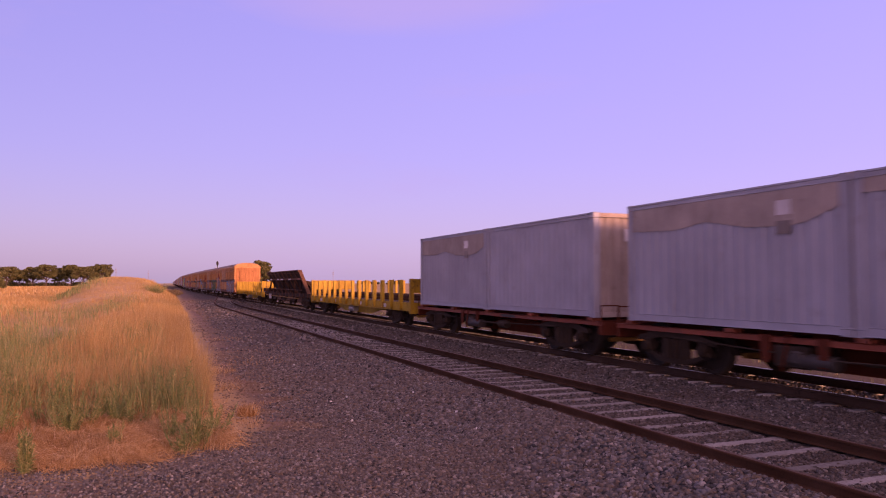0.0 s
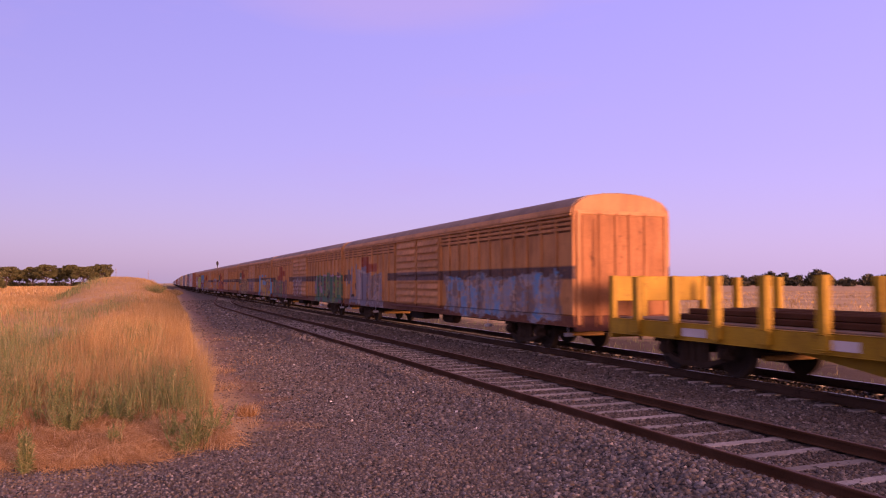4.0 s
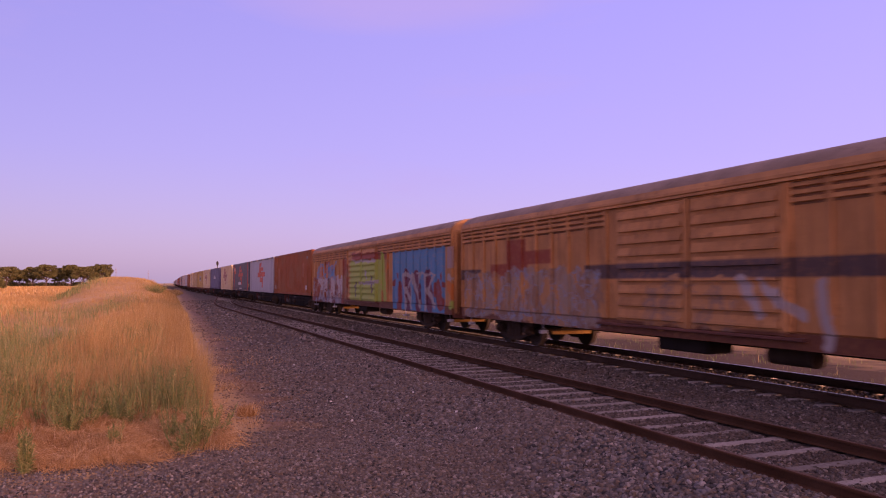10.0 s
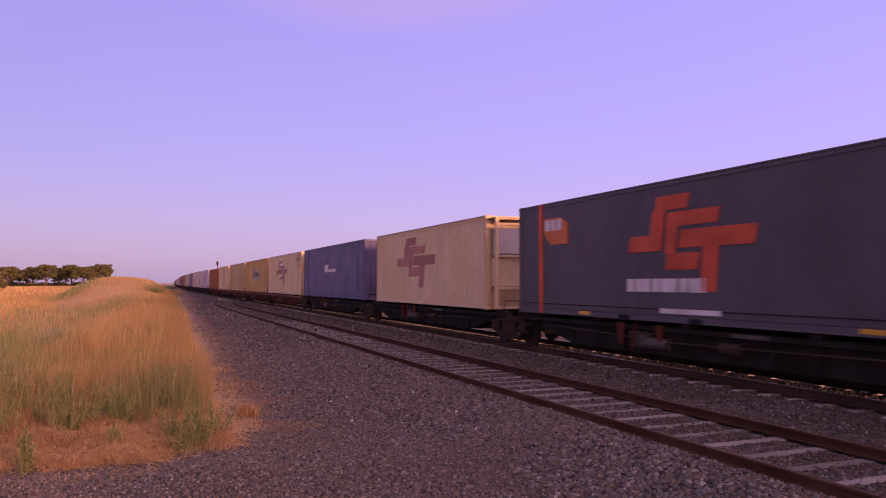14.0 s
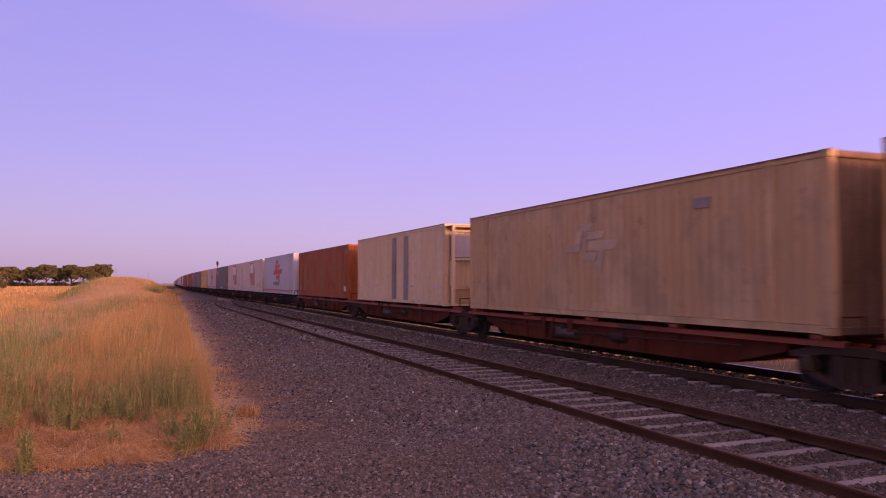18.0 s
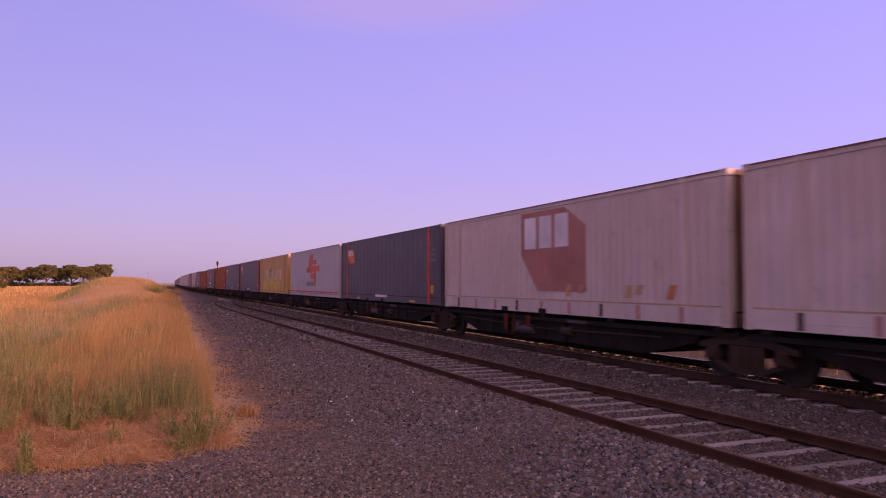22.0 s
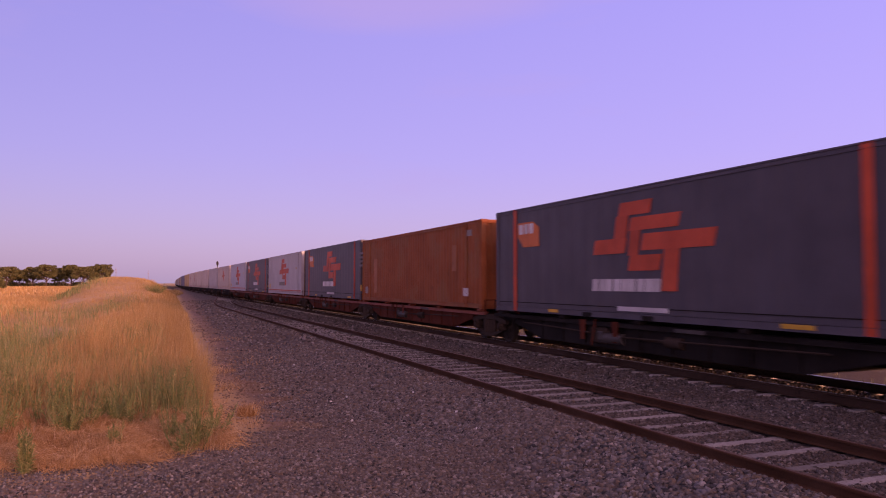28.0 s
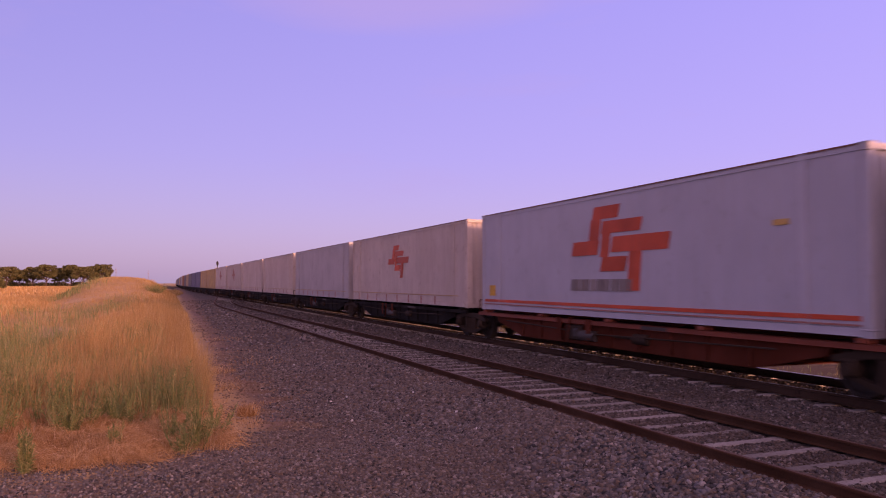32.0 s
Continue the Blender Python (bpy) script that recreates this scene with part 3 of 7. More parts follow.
def add_bogie(parent, y):
    def frame_bolster():
        s = Shape().box(-1.1, 1.1, -0.2, 0.2, 0.42, 0.66, 0.03)
        s.box(-0.22, 0.22, -0.22, 0.22, 0.66, 0.78, 0.02)
        s.box(-0.75, 0.75, -1.32, -1.26, 0.40, 0.50, 0.01)
        s.box(-0.75, 0.75, 1.26, 1.32, 0.40, 0.50, 0.01)
        return s
    bogie = part("bogie", shared(("bolster",), frame_bolster), BOGIE_IRON, parent, at=(0, y, 0))
    for side in (-1, 1):
        part("side_frame", shared(("side_frame", side), lambda: side_frame_shape(side), 35), BOGIE_IRON, bogie)
    for dy in (-0.87, 0.87):
        part("wheelset", shared(("wheelset",), wheelset_shape, 35), WHEEL_STEEL, bogie, "worn steel wheel pair", at=(0, dy, 0.46))
    # ochre puts low sunlight on the dark brake gear into the colour
    for dy in (-1.36, 1.36):
        part("brake_beam", shared(("brake_beam",), lambda: Shape().box(-0.62, 0.62, -0.05, 0.05, 0.35, 0.45, 0.015).tube((-0.5, 0, 0.41), (0, 0.4, 0.5), 0.025).tube((0.5, 0, 0.41), (0, 0.4, 0.5), 0.025)), OCHRE, bogie, "brake beam in ochre for sunlit iron", at=(0, dy, 0))
    return bogie


def add_couplers(w, half, z=0.72):
    for k in (-1, 1):
        s = Shape().box(-0.09, 0.09, k * half, k * (half + 0.42), z - 0.09, z + 0.09, 0.02)
        s.box(-0.16, 0.16, k * (half + 0.36), k * (half + 0.56), z - 0.15, z + 0.15, 0.04)
        part("coupler", s, BOGIE_IRON, w)
        part("air_hose", Shape().tube((0.35, k * half, z), (0.3, k * (half + 0.3), z - 0.32), 0.03).tube((0.3, k * (half + 0.3), z - 0.32), (0.2, k * (half + 0.5), z - 0.12), 0.03), BLACK_IRON, w)


# ---- container wagon ----
def container_wagon(length, body, sill, label, joined=True):
    """joined: deep side girders, and one bogie shared with the next wagon under the gap in front."""
    h = length / 2
    w = thing("container_wagon", label, "rail wagon", "container wagons of the train")
    s = Shape()
    if joined:
        s.box(-0.33, 0.33, -h, h, 0.80, 0.88, 0.01)
        s.box(-0.33, 0.33, -h + 2.1, h - 2.1, 0.5, 0.80, 0.02)
        s.box(-1.0, 1.0, -h + 2.9, h - 2.9, 0.27, 0.29)
    else:
        belly = [(-h, 0.88), (h, 0.88), (h, 0.62), (h - 3.25, 0.56), (h - 3.9, 0.27), (-h + 3.9, 0.27), (-h + 3.25, 0.56), (-h, 0.62)]
        for x in (-0.33, 0.33):
            s.prism(belly, x - 0.012, x + 0.012, "x")
    s.box(-0.42, 0.42, -h, h, 0.88, 0.90)
    part("centre_sill", s, body, w)
    girder = [(-h + 1.1, 0.86), (h - 1.1, 0.86), (h - 1.25, 0.62), (h - 2.8, 0.27), (-h + 2.8, 0.27), (-h + 1.25, 0.62)]
    for k in (-1, 1):
        part("side_sill", Shape().box(k * 1.16, k * 1.22, -h, h, 0.78, 0.875, 0.01).box(k * 1.06, k * 1.16, -h, h, 0.86, 0.875), sill, w)
        if joined:
            part("side_girder", Shape().prism(girder, k * 1.10 - 0.014, k * 1.10 + 0.014, "x"), body, w)
            for i in range(9):
                y = -h + 2.9 + (length - 5.8) * i / 8
                part("stiffener", Shape().box(min(k * 1.112, k * 1.15), max(k * 1.112, k * 1.15), y - 0.02, y + 0.02, 0.30, 0.77), body, w)
            part("end_beam", Shape().box(-1.2, 1.2, k * (h - 1.3), k * (h - 1.1), 0.80, 0.873, 0.01), body, w)
        else:
            part("headstock", Shape().box(-1.22, 1.22, k * (h - 0.12), k * h, 0.56, 0.9, 0.02), body, w)
            add_bogie(w, k * (h - 1.95))
        part("grab_rail", Shape().tube((-1.2, k * (h - 0.05), 0.9), (-1.2, k * (h - 0.05), 1.25), 0.016, 6).tube((-1.2, k * (h - 0.05), 1.25), (-0.7, k * (h - 0.05), 1.25), 0.016, 6).tube((-0.7, k * (h - 0.05), 1.25), (-0.7, k * (h - 0.05), 0.9), 0.016, 6), body, w)
    if joined:
        add_bogie(w, -h - 0.1)
    for i in range(7):
        y = -h + length * (i + 0.5) / 7
        part("cross_bearer", Shape().prism([(-1.08, 0.87), (1.08, 0.87), (1.08, 0.78), (0.35, 0.62), (-0.35, 0.62), (-1.08, 0.78)], y - 0.06, y + 0.06, "y"), body, w)
    for y in (-h + 0.5, -h + length * 0.28, 0.0, h - length * 0.28, h - 0.5):
        for x in (-1.24, 0.98):
            part("spigot_plate", Shape().box(x, x + 0.26, y - 0.11, y + 0.11, 0.875, 0.953, 0.012), sill, w)
    part("air_reservoir", Shape().tube((-1.13, h * 0.08, 0.50), (-1.13, h * 0.08 + 0.9, 0.50), 0.13, 14), TANK_GREY, w, "dull grey air tank", smooth=40)
    part("brake_cylinder", Shape().tube((-1.13, -h * 0.2, 0.55), (-1.13, -h * 0.2 + 0.5, 0.55), 0.12, 12).tube((-1.15, -h * 0.2 + 0.5, 0.55), (-1.15, -h * 0.2 + 1.3, 0.55), 0.025, 6), BOGIE_IRON, w, smooth=40)
    part("number_plate", Shape().box(-1.226, -1.22, -h * 0.3, -h * 0.3 + 0.9, 0.78, 0.86), TANK_GREY, w, "faded lettered plate")
    kit = part("brake_equipment", Shape().box(-1.2, -0.5, h * 0.16, h * 0.16 + 0.75, 0.36, 0.74, 0.03), BOGIE_IRON, w, "grimy brake equipment box")
    part("valve", Shape().box(-1.26, -1.2, h * 0.16 + 0.1, h * 0.16 + 0.34, 0.44, 0.66, 0.03), TANK_GREY, kit)
    part("pipe", Shape().tube((-1.225, h * 0.16 + 0.7, 0.6), (-1.225, h - 2.0, 0.68), 0.018, 6).tube((-1.225, h * 0.16, 0.55), (-1.225, -h + 2.2, 0.66), 0.018, 6), BOGIE_IRON, kit)
    for y in (h * 0.11, h * 0.30):
        part("hanger", Shape().prism([(y - 0.13, 0.9), (y + 0.13, 0.9), (y + 0.07, 0.42), (y - 0.07, 0.42)], -1.245, -1.222, "x"), RED_FRAME, w)
    part("hand_brake_lever", Shape().tube((-1.24, h * 0.22, 0.92), (-1.24, h * 0.245, 0.3), 0.022, 6), RED_FRAME, w)
    if not joined:
        add_couplers(w, h)
    return w


# ---- containers ----
def corrugated(length, height, pitch, depth, x, out):
    """A trapezoid-corrugated upright sheet along y, 'out' = side it faces."""
    s, pts = Shape(), []
    n = max(4, round(length / pitch))
    p = length / n
    for i in range(n):
        y = -length / 2 + i * p
        pts += [(y, 0.0), (y + p * 0.36, 0.0), (y + p * 0.5, -depth), (y + p * 0.86, -depth)]
    pts.append((length / 2, 0.0))
    s.v = [(x + out * d, y, 0.0) for y, d in pts] + [(x + out * d, y, height) for y, d in pts]
    s.v += [(x - out * 0.045, -length / 2, 0.0), (x - out * 0.045, length / 2, 0.0), (x - out * 0.045, length / 2, height), (x - out * 0.045, -length / 2, height)]
    m = len(pts)
    s.f = [(i, i + 1, m + i + 1, m + i) for i in range(m - 1)] + [(2 * m, 2 * m + 1, 2 * m + 2, 2 * m + 3)]
    return s


LOGO = [(0.95, 2.0, 3.30, 3.60), (0.80, 1.22, 2.80, 3.30), (1.32, 2.85, 2.95, 3.24), (0.0, 1.16, 2.46, 2.80), (1.28, 1.62, 2.40, 2.95), (1.72, 3.8, 2.50, 2.86), (1.28, 2.28, 2.06, 2.40), (2.36, 2.80, 1.62, 2.50)]


def mark(parent, half, a0, a1, z0, z1, material, name="marking", label="", lean=0.0, proud=0.008):
    """A painted patch on the side that faces the loop; a: metres from the rear end, z: over the rails."""
    y0, y1 = half - a0, half - a1
    z0, z1 = z0 - 0.96, z1 - 0.96
    pts = [(y0, z0), (y1, z0), (y1 - lean, z1), (y0 - lean, z1)]
    return part(name, Shape().prism(pts, -1.222 - proud, -1.214, "x"), material, parent, label)


def blob(parent, half, ac, zc, ra, rz, material, name="marking", n=14, seed=1, label=""):
    rnd = random.Random(seed)
    pts = []
    for i in range(n):
        t = 2 * math.pi * i / n
        r = 0.85 + 0.25 * rnd.random()
        pts.append((half - ac + ra * r * math.cos(t), zc - 0.96 + rz * r * math.sin(t)))
    return part(name, Shape().prism(pts, -1.2305, -1.214, "x"), material, parent, label)


def stepped_logo(box, half, a0, material, plate=None, scale=1.0, wide=1.05, low=1.62):
    for b0, b1, z0, z1 in LOGO:
        mark(box, half, a0 + b0 * scale * wide, a0 + b1 * scale * wide, low + (z0 - 1.62) * scale, low + (z1 - 1.62) * scale, material, "logo_bar", lean=0.10)
    if plate:
        for i in range(9):
            b0 = a0 - 0.05 + 0.295 * i
            mark(box, half, b0, b0 + (0.25, 0.27, 0.22)[i % 3], 1.60, 1.88, plate, "lettering_bar", lean=0.03)


def shield_logo(box, half, a0, a1, z0, z1, material, bars):
    y = lambda a: half - a
    w, h = a1 - a0, z1 - z0
    pts = [(a0, z1), (a0, z0 + h * 0.45), (a0 + w * 0.28, z0), (a1, z0), (a1, z1 - h * 0.25), (a1 - w * 0.3, z1)]
    part("logo_shield", Shape().prism([(y(p), q - 0.96) for p, q in pts], -1.230, -1.214, "x"), material, box)
    for i in range(3):
        b0 = a0 + w * (0.06 + 0.25 * i)
        mark(box, half, b0, b0 + w * 0.2, z0 + h * 0.53, z0 + h * 0.93, bars, "logo_bar", proud=0.011)


def container(length, height, skin, label, posts=True, depth=0.022, pitch=0.28, post_skin=None, trim=None, rail_skin=None, end_skin=None, group="freight containers on the train"):
    half = length / 2
    c = thing("freight_container", label, "container", group)
    post_skin, rail_skin, trim, end_skin = post_skin or skin, rail_skin or skin, trim or skin, end_skin or skin
    key = (round(length, 2), round(height, 2), depth, pitch)
    for k in (-1, 1):
        part("side_panel", shared(("side_panel", k) + key, lambda: corrugated(length - 0.3, height - 0.26, pitch, depth, k * 1.214, k)), skin, c, at=(0, 0, 0.15))
        part("bottom_rail", shared(("bottom_rail", k) + key, lambda: Shape().box(k * 1.12, k * 1.219, -half + 0.16, half - 0.16, 0.02, 0.16, 0.012)), rail_skin, c)
        part("top_rail", shared(("top_rail", k) + key, lambda: Shape().box(k * 1.14, k * 1.219, -half + 0.16, half - 0.16, height - 0.115, height - 0.035, 0.012)), skin, c)
        part("roof_edge", shared(("roof_edge", k) + key, lambda: Shape().box(k * 1.15, k * 1.222, -half + 0.17, half - 0.17, height - 0.034, height - 0.004)), trim, c)
        for e in (-1, 1):
            part("corner_post", shared(("corner_post", k, e) + key, lambda: Shape().box(k * 1.06, k * 1.219, e * (half - 0.17), e * (half - 0.01), 0.12, height - 0.12, 0.015)), skin, c)
            for z in (0, 1):
                part("corner_casting", shared(("corner_casting", k, e, z) + key, lambda: Shape().box(k * 1.055, k * 1.222, e * (half - 0.178), e * half, z * (height - 0.12), z * (height - 0.12) + 0.12, 0.012)), skin, c)
            if posts and length > 13:
                part("lift_post", shared(("lift_post", k, e) + key, lambda: Shape().box(k * 1.15, k * 1.226, e * (half - 1.36), e * (half - 1.18), 0.03, height - 0.02, 0.01)), post_skin, c)
    part("roof", shared(("roof",) + key, lambda: Shape().box(-1.19, 1.19, -half + 0.05, half - 0.05, height - 0.05, height - 0.008, 0.006)), trim, c)
    part("floor", shared(("floor",) + key, lambda: Shape().box(-1.13, 1.13, -half + 0.1, half - 0.1, 0.05, 0.15)), BLACK_IRON, c)
    part("end_wall", shared(("end_wall",) + key, lambda: Shape().add([(y, -x, z) for x, y, z in corrugated(2.14, height - 0.22, 0.25, 0.03, half - 0.06, 1).v], corrugated(2.14, height - 0.22, 0.25, 0.03, half - 0.06, 1).f)), end_skin, c, at=(0, 0, 0.12))
    part("end_header", shared(("end_header",) + key, lambda: Shape().box(-1.08, 1.08, -half + 0.01, -half + 0.09, height - 0.12, height - 0.01, 0.01)), end_skin, c)
    part("end_sill", shared(("end_sill",) + key, lambda: Shape().box(-1.08, 1.08, -half + 0.01, -half + 0.09, 0.0, 0.13, 0.01)), end_skin, c)
    for k in (-1, 1):
        d = part("door", shared(("door", k) + key, lambda: Shape().box(min(k * 0.01, k * 1.06), max(k * 0.01, k * 1.06), half - 0.07, half - 0.015, 0.1, height - 0.1, 0.01)), skin, c)
        for q in (0.3, 0.75):
            part("lock_rod", shared(("lock_rod", k, q) + key, lambda: Shape().tube((k * q, half - 0.002, 0.08), (k * q, half - 0.002, height - 0.1), 0.018, 6)), GALV, d)
    return c


def far_container(length, height, skin, label):
    half = length / 2
    c = thing("freight_container", label, "container", "distant containers of the train")
    part("body", shared(("far_body", round(length, 2), round(height, 2)), lambda: Shape().box(-1.22, 1.22, -half, half, 0.0, height, 0.03)), skin, c)
    part("roof", shared(("far_roof", round(length, 2), round(height, 2)), lambda: Shape().box(-1.16, 1.16, -half + 0.1, half - 0.1, height, height + 0.012)), skin, c)
    part("bottom_rail", shared(("far_rail", round(length, 2)), lambda: Shape().box(-1.24, -1.22, -half, half, 0.0, 0.14)), skin, c)
    return c


def far_wagon(length):
    """A wagon that stays far off: frame, girders and whole bogies."""
    h = length / 2
    w = thing("container_wagon", "dark flat wagon far back in the train", "rail wagon", "distant wagons of the train")
    part("centre_sill", Shape().box(-0.33, 0.33, -h, h, 0.5, 0.9, 0.02), BLACK_IRON, w)
    for k in (-1, 1):
        part("side_sill", Shape().box(k * 1.08, k * 1.22, -h, h, 0.74, 0.953, 0.01), BLACK_IRON, w)
        part("side_girder", Shape().prism([(-h + 3.2, 0.75), (h - 3.2, 0.75), (h - 3.9, 0.27), (-h + 3.9, 0.27)], k * 1.10 - 0.014, k * 1.10 + 0.014, "x"), BLACK_IRON, w)
        s = Shape().box(-1.1, 1.1, k * (h - 1.95) - 0.2, k * (h - 1.95) + 0.2, 0.42, 0.66, 0.03)
        for d in (-0.87, 0.87):
            for x in (-HALF_GAUGE, HALF_GAUGE):
                s.lathe([(x - 0.06, 0.0), (x - 0.06, 0.46), (x + 0.06, 0.46), (x + 0.06, 0.0)], 12, (0, k * (h - 1.95) + d, 0.46))
        s.box(-1.15, -1.03, k * (h - 1.95) - 1.2, k * (h - 1.95) + 1.2, 0.5, 0.68, 0.02).box(1.03, 1.15, k * (h - 1.95) - 1.2, k * (h - 1.95) + 1.2, 0.5, 0.68, 0.02)
        part("bogie", s, BOGIE_IRON, w)
    add_couplers(w, h)
    return w


MOVERS, AXLES = [], []


def send(ob, u, z=0.0, near=True):
    """Enters a moving thing: u is its place on the line at 0 s."""
    ob.matrix_basis = pose(MAIN_X, u, z)
    MOVERS.append((ob, u, z))
    if near:
        for o in ob.children_recursive:
            if o.name.split(".")[0] == "wheelset":
                AXLES.append((o, u + o.parent.location.y + o.location.y))
    return ob


WAGON_DARK = container_wagon(14.6, BLACK_IRON, BLACK_IRON, "black flat container wagon with worn bogies")
WAGON_RED = container_wagon(14.6, RED_FRAME, PINK_FRAME, "rust-red flat container wagon with a faded red sill")
WAGON_TWIN = container_wagon(12.9, RED_FRAME, PINK_FRAME, "red skeletal wagon under two short grey boxes", False)
USED = set()


def wagon_at(model, u):
    ob = model if model.name not in USED else copy_thing(model, pose(0, 0, 0))
    USED.add(model.name)
    return send(ob, u)


def place(c, front, rear):
    return send(c, (front + rear) / 2, 0.96, False)


# front of the view: two pairs of short grey boxes
def short_box(front, rear, tan_z, seal):
    c = container(rear - front, 2.54, BOX_GREY, "grey twenty foot container with a brown-washed top band", posts=False, end_skin=BOX_TAN)
    half = (rear - front) / 2
    if tan_z:
        part("stain_band", Shape().prism([(half - 0.17, 2.42), (half - 0.17, tan_z), (half - 1.6, tan_z - 0.05), (half - 2.5, tan_z + 0.06), (half - 3.6, tan_z - 0.12), (half - 4.6, tan_z - 0.16), (-half + 0.8, tan_z - 0.1), (-half + 0.17, tan_z + 0.1), (-half + 0.17, 2.42)], -1.2215, -1.216, "x"), BOX_TAN, c, "tan wash over the grey paint")
    if seal:
        mark(c, half, 4.3, 4.62, 2.95, 3.2, MARK_WHITE, "notice")
        mark(c, half, 4.3, 4.62, 2.62, 2.85, MARK_GREY, "notice")
    part("notice", Shape().box(-0.35, 0.35, -half - 0.004, -half + 0.01, 1.85, 2.15), MARK_WHITE, c, "white notice with blue bars")
    return place(c, front, rear)


# three unseen wagons with boxes, added ahead to keep low sun off the ballast
for back in (-37.7, -24.6, -11.5):
    short_box(back + 0.6, back + 6.6, 2.0, False)
    short_box(back + 6.7, back + 12.7, None, False)
    wagon_at(WAGON_TWIN, back + 6.65)
short_box(2.55, 8.62, 2.2, False)
short_box(8.68, 14.45, 1.95, True)
wagon_at(WAGON_TWIN, 8.5)
short_box(15.85, 21.95, None, False)
short_box(22.02, 28.1, 1.9, True)
wagon_at(WAGON_TWIN, 22.0)


# ---- yellow stake wagons ----
def stake_wagon(front, rear, stakes):
    length = rear - front
    h = length / 2
    w = thing("stake_wagon", "yellow flat wagon with rows of upright stakes and end bulkheads", "rail wagon", "yellow stake wagons")
    fish = [(-h, 0.98), (h, 0.98), (h, 0.66), (h - 5.0, 0.62), (h - 7.0, 0.34), (-h + 7.0, 0.34), (-h + 5.0, 0.62), (-h, 0.66)]
    for k in (-1, 1):
        part("side_sill", Shape().box(k * 1.24, k * 1.34, -h, h, 0.66, 1.0, 0.012), YELLOW, w)
        part("fish_belly", Shape().prism([(y, z - 0.02) for y, z in fish], k * 0.9 - 0.02, k * 0.9 + 0.02, "x"), YELLOW, w)
        bulk_head = part("bulkhead", Shape().box(-1.34, 1.34, k * (h - 0.1), k * h, 1.38, 1.95, 0.015), YELLOW, w)
        for x in (-1.27, -0.45, 0.45, 1.27):
            part("upright", Shape().box(x - 0.07, x + 0.07, k * (h - 0.14), k * (h + 0.03), 0.56, 1.96, 0.015), YELLOW, bulk_head)
        part("headstock", Shape().box(-1.3, 1.3, k * (h - 0.12), k * h, 0.56, 1.0, 0.015), YELLOW, w)
        for i in range(stakes):
            y = -h + 0.5 + (length - 1.0) * (i + 0.5) / stakes
            part("stake", shared(("stake", k), lambda: Shape().box(k * 1.30, k * 1.42, -0.09, 0.09, 0.70, 1.92, 0.012).box(k * 1.26, k * 1.44, -0.13, 0.13, 0.74, 0.98, 0.012)), YELLOW, w, at=(0, y, 0))
        add_bogie(w, k * (h - 2.6))
    n = 40
    for i in range(n):
        y = -h + 0.2 + (length - 0.4) * (i + 0.5) / n
        part("deck_board", shared(("deck_board",), lambda: Shape().box(-1.23, 1.23, -0.225, 0.225, 0.98, 1.03, 0.008)), DECK_WOOD, w, at=(0, y, 0))
    for x in (-0.75, -0.2, 0.35, 0.85):
        part("rail_load", Shape().box(x - 0.05, x + 0.05, -h + 1.6, h - 1.6, 1.032, 1.15, 0.02).box(x + 0.08, x + 0.18, -h + 1.9, h - 1.7, 1.032, 1.15, 0.02).box(x - 0.01, x + 0.11, -h + 1.7, h - 2.0, 1.152, 1.27, 0.02), STEEL_RUST, w, "stack of old rails carried on the deck")
    for y in (-h * 0.62, -h * 0.2, h * 0.35, h * 0.7):
        part("sill_notice", Shape().box(-1.346, -1.34, y - 0.35, y + 0.35, 0.74, 0.9), MARK_WHITE, w, "faded white notice")
    part("air_reservoir", Shape().tube((-1.05, -0.2, 0.5), (-1.05, 0.7, 0.5), 0.17, 12), GALV, w, smooth=40)
    add_couplers(w, h)
    return send(w, (front + rear) / 2)


stake_wagon(29.0, 48.0, 14)
stake_wagon(69.0, 88.2, 15)


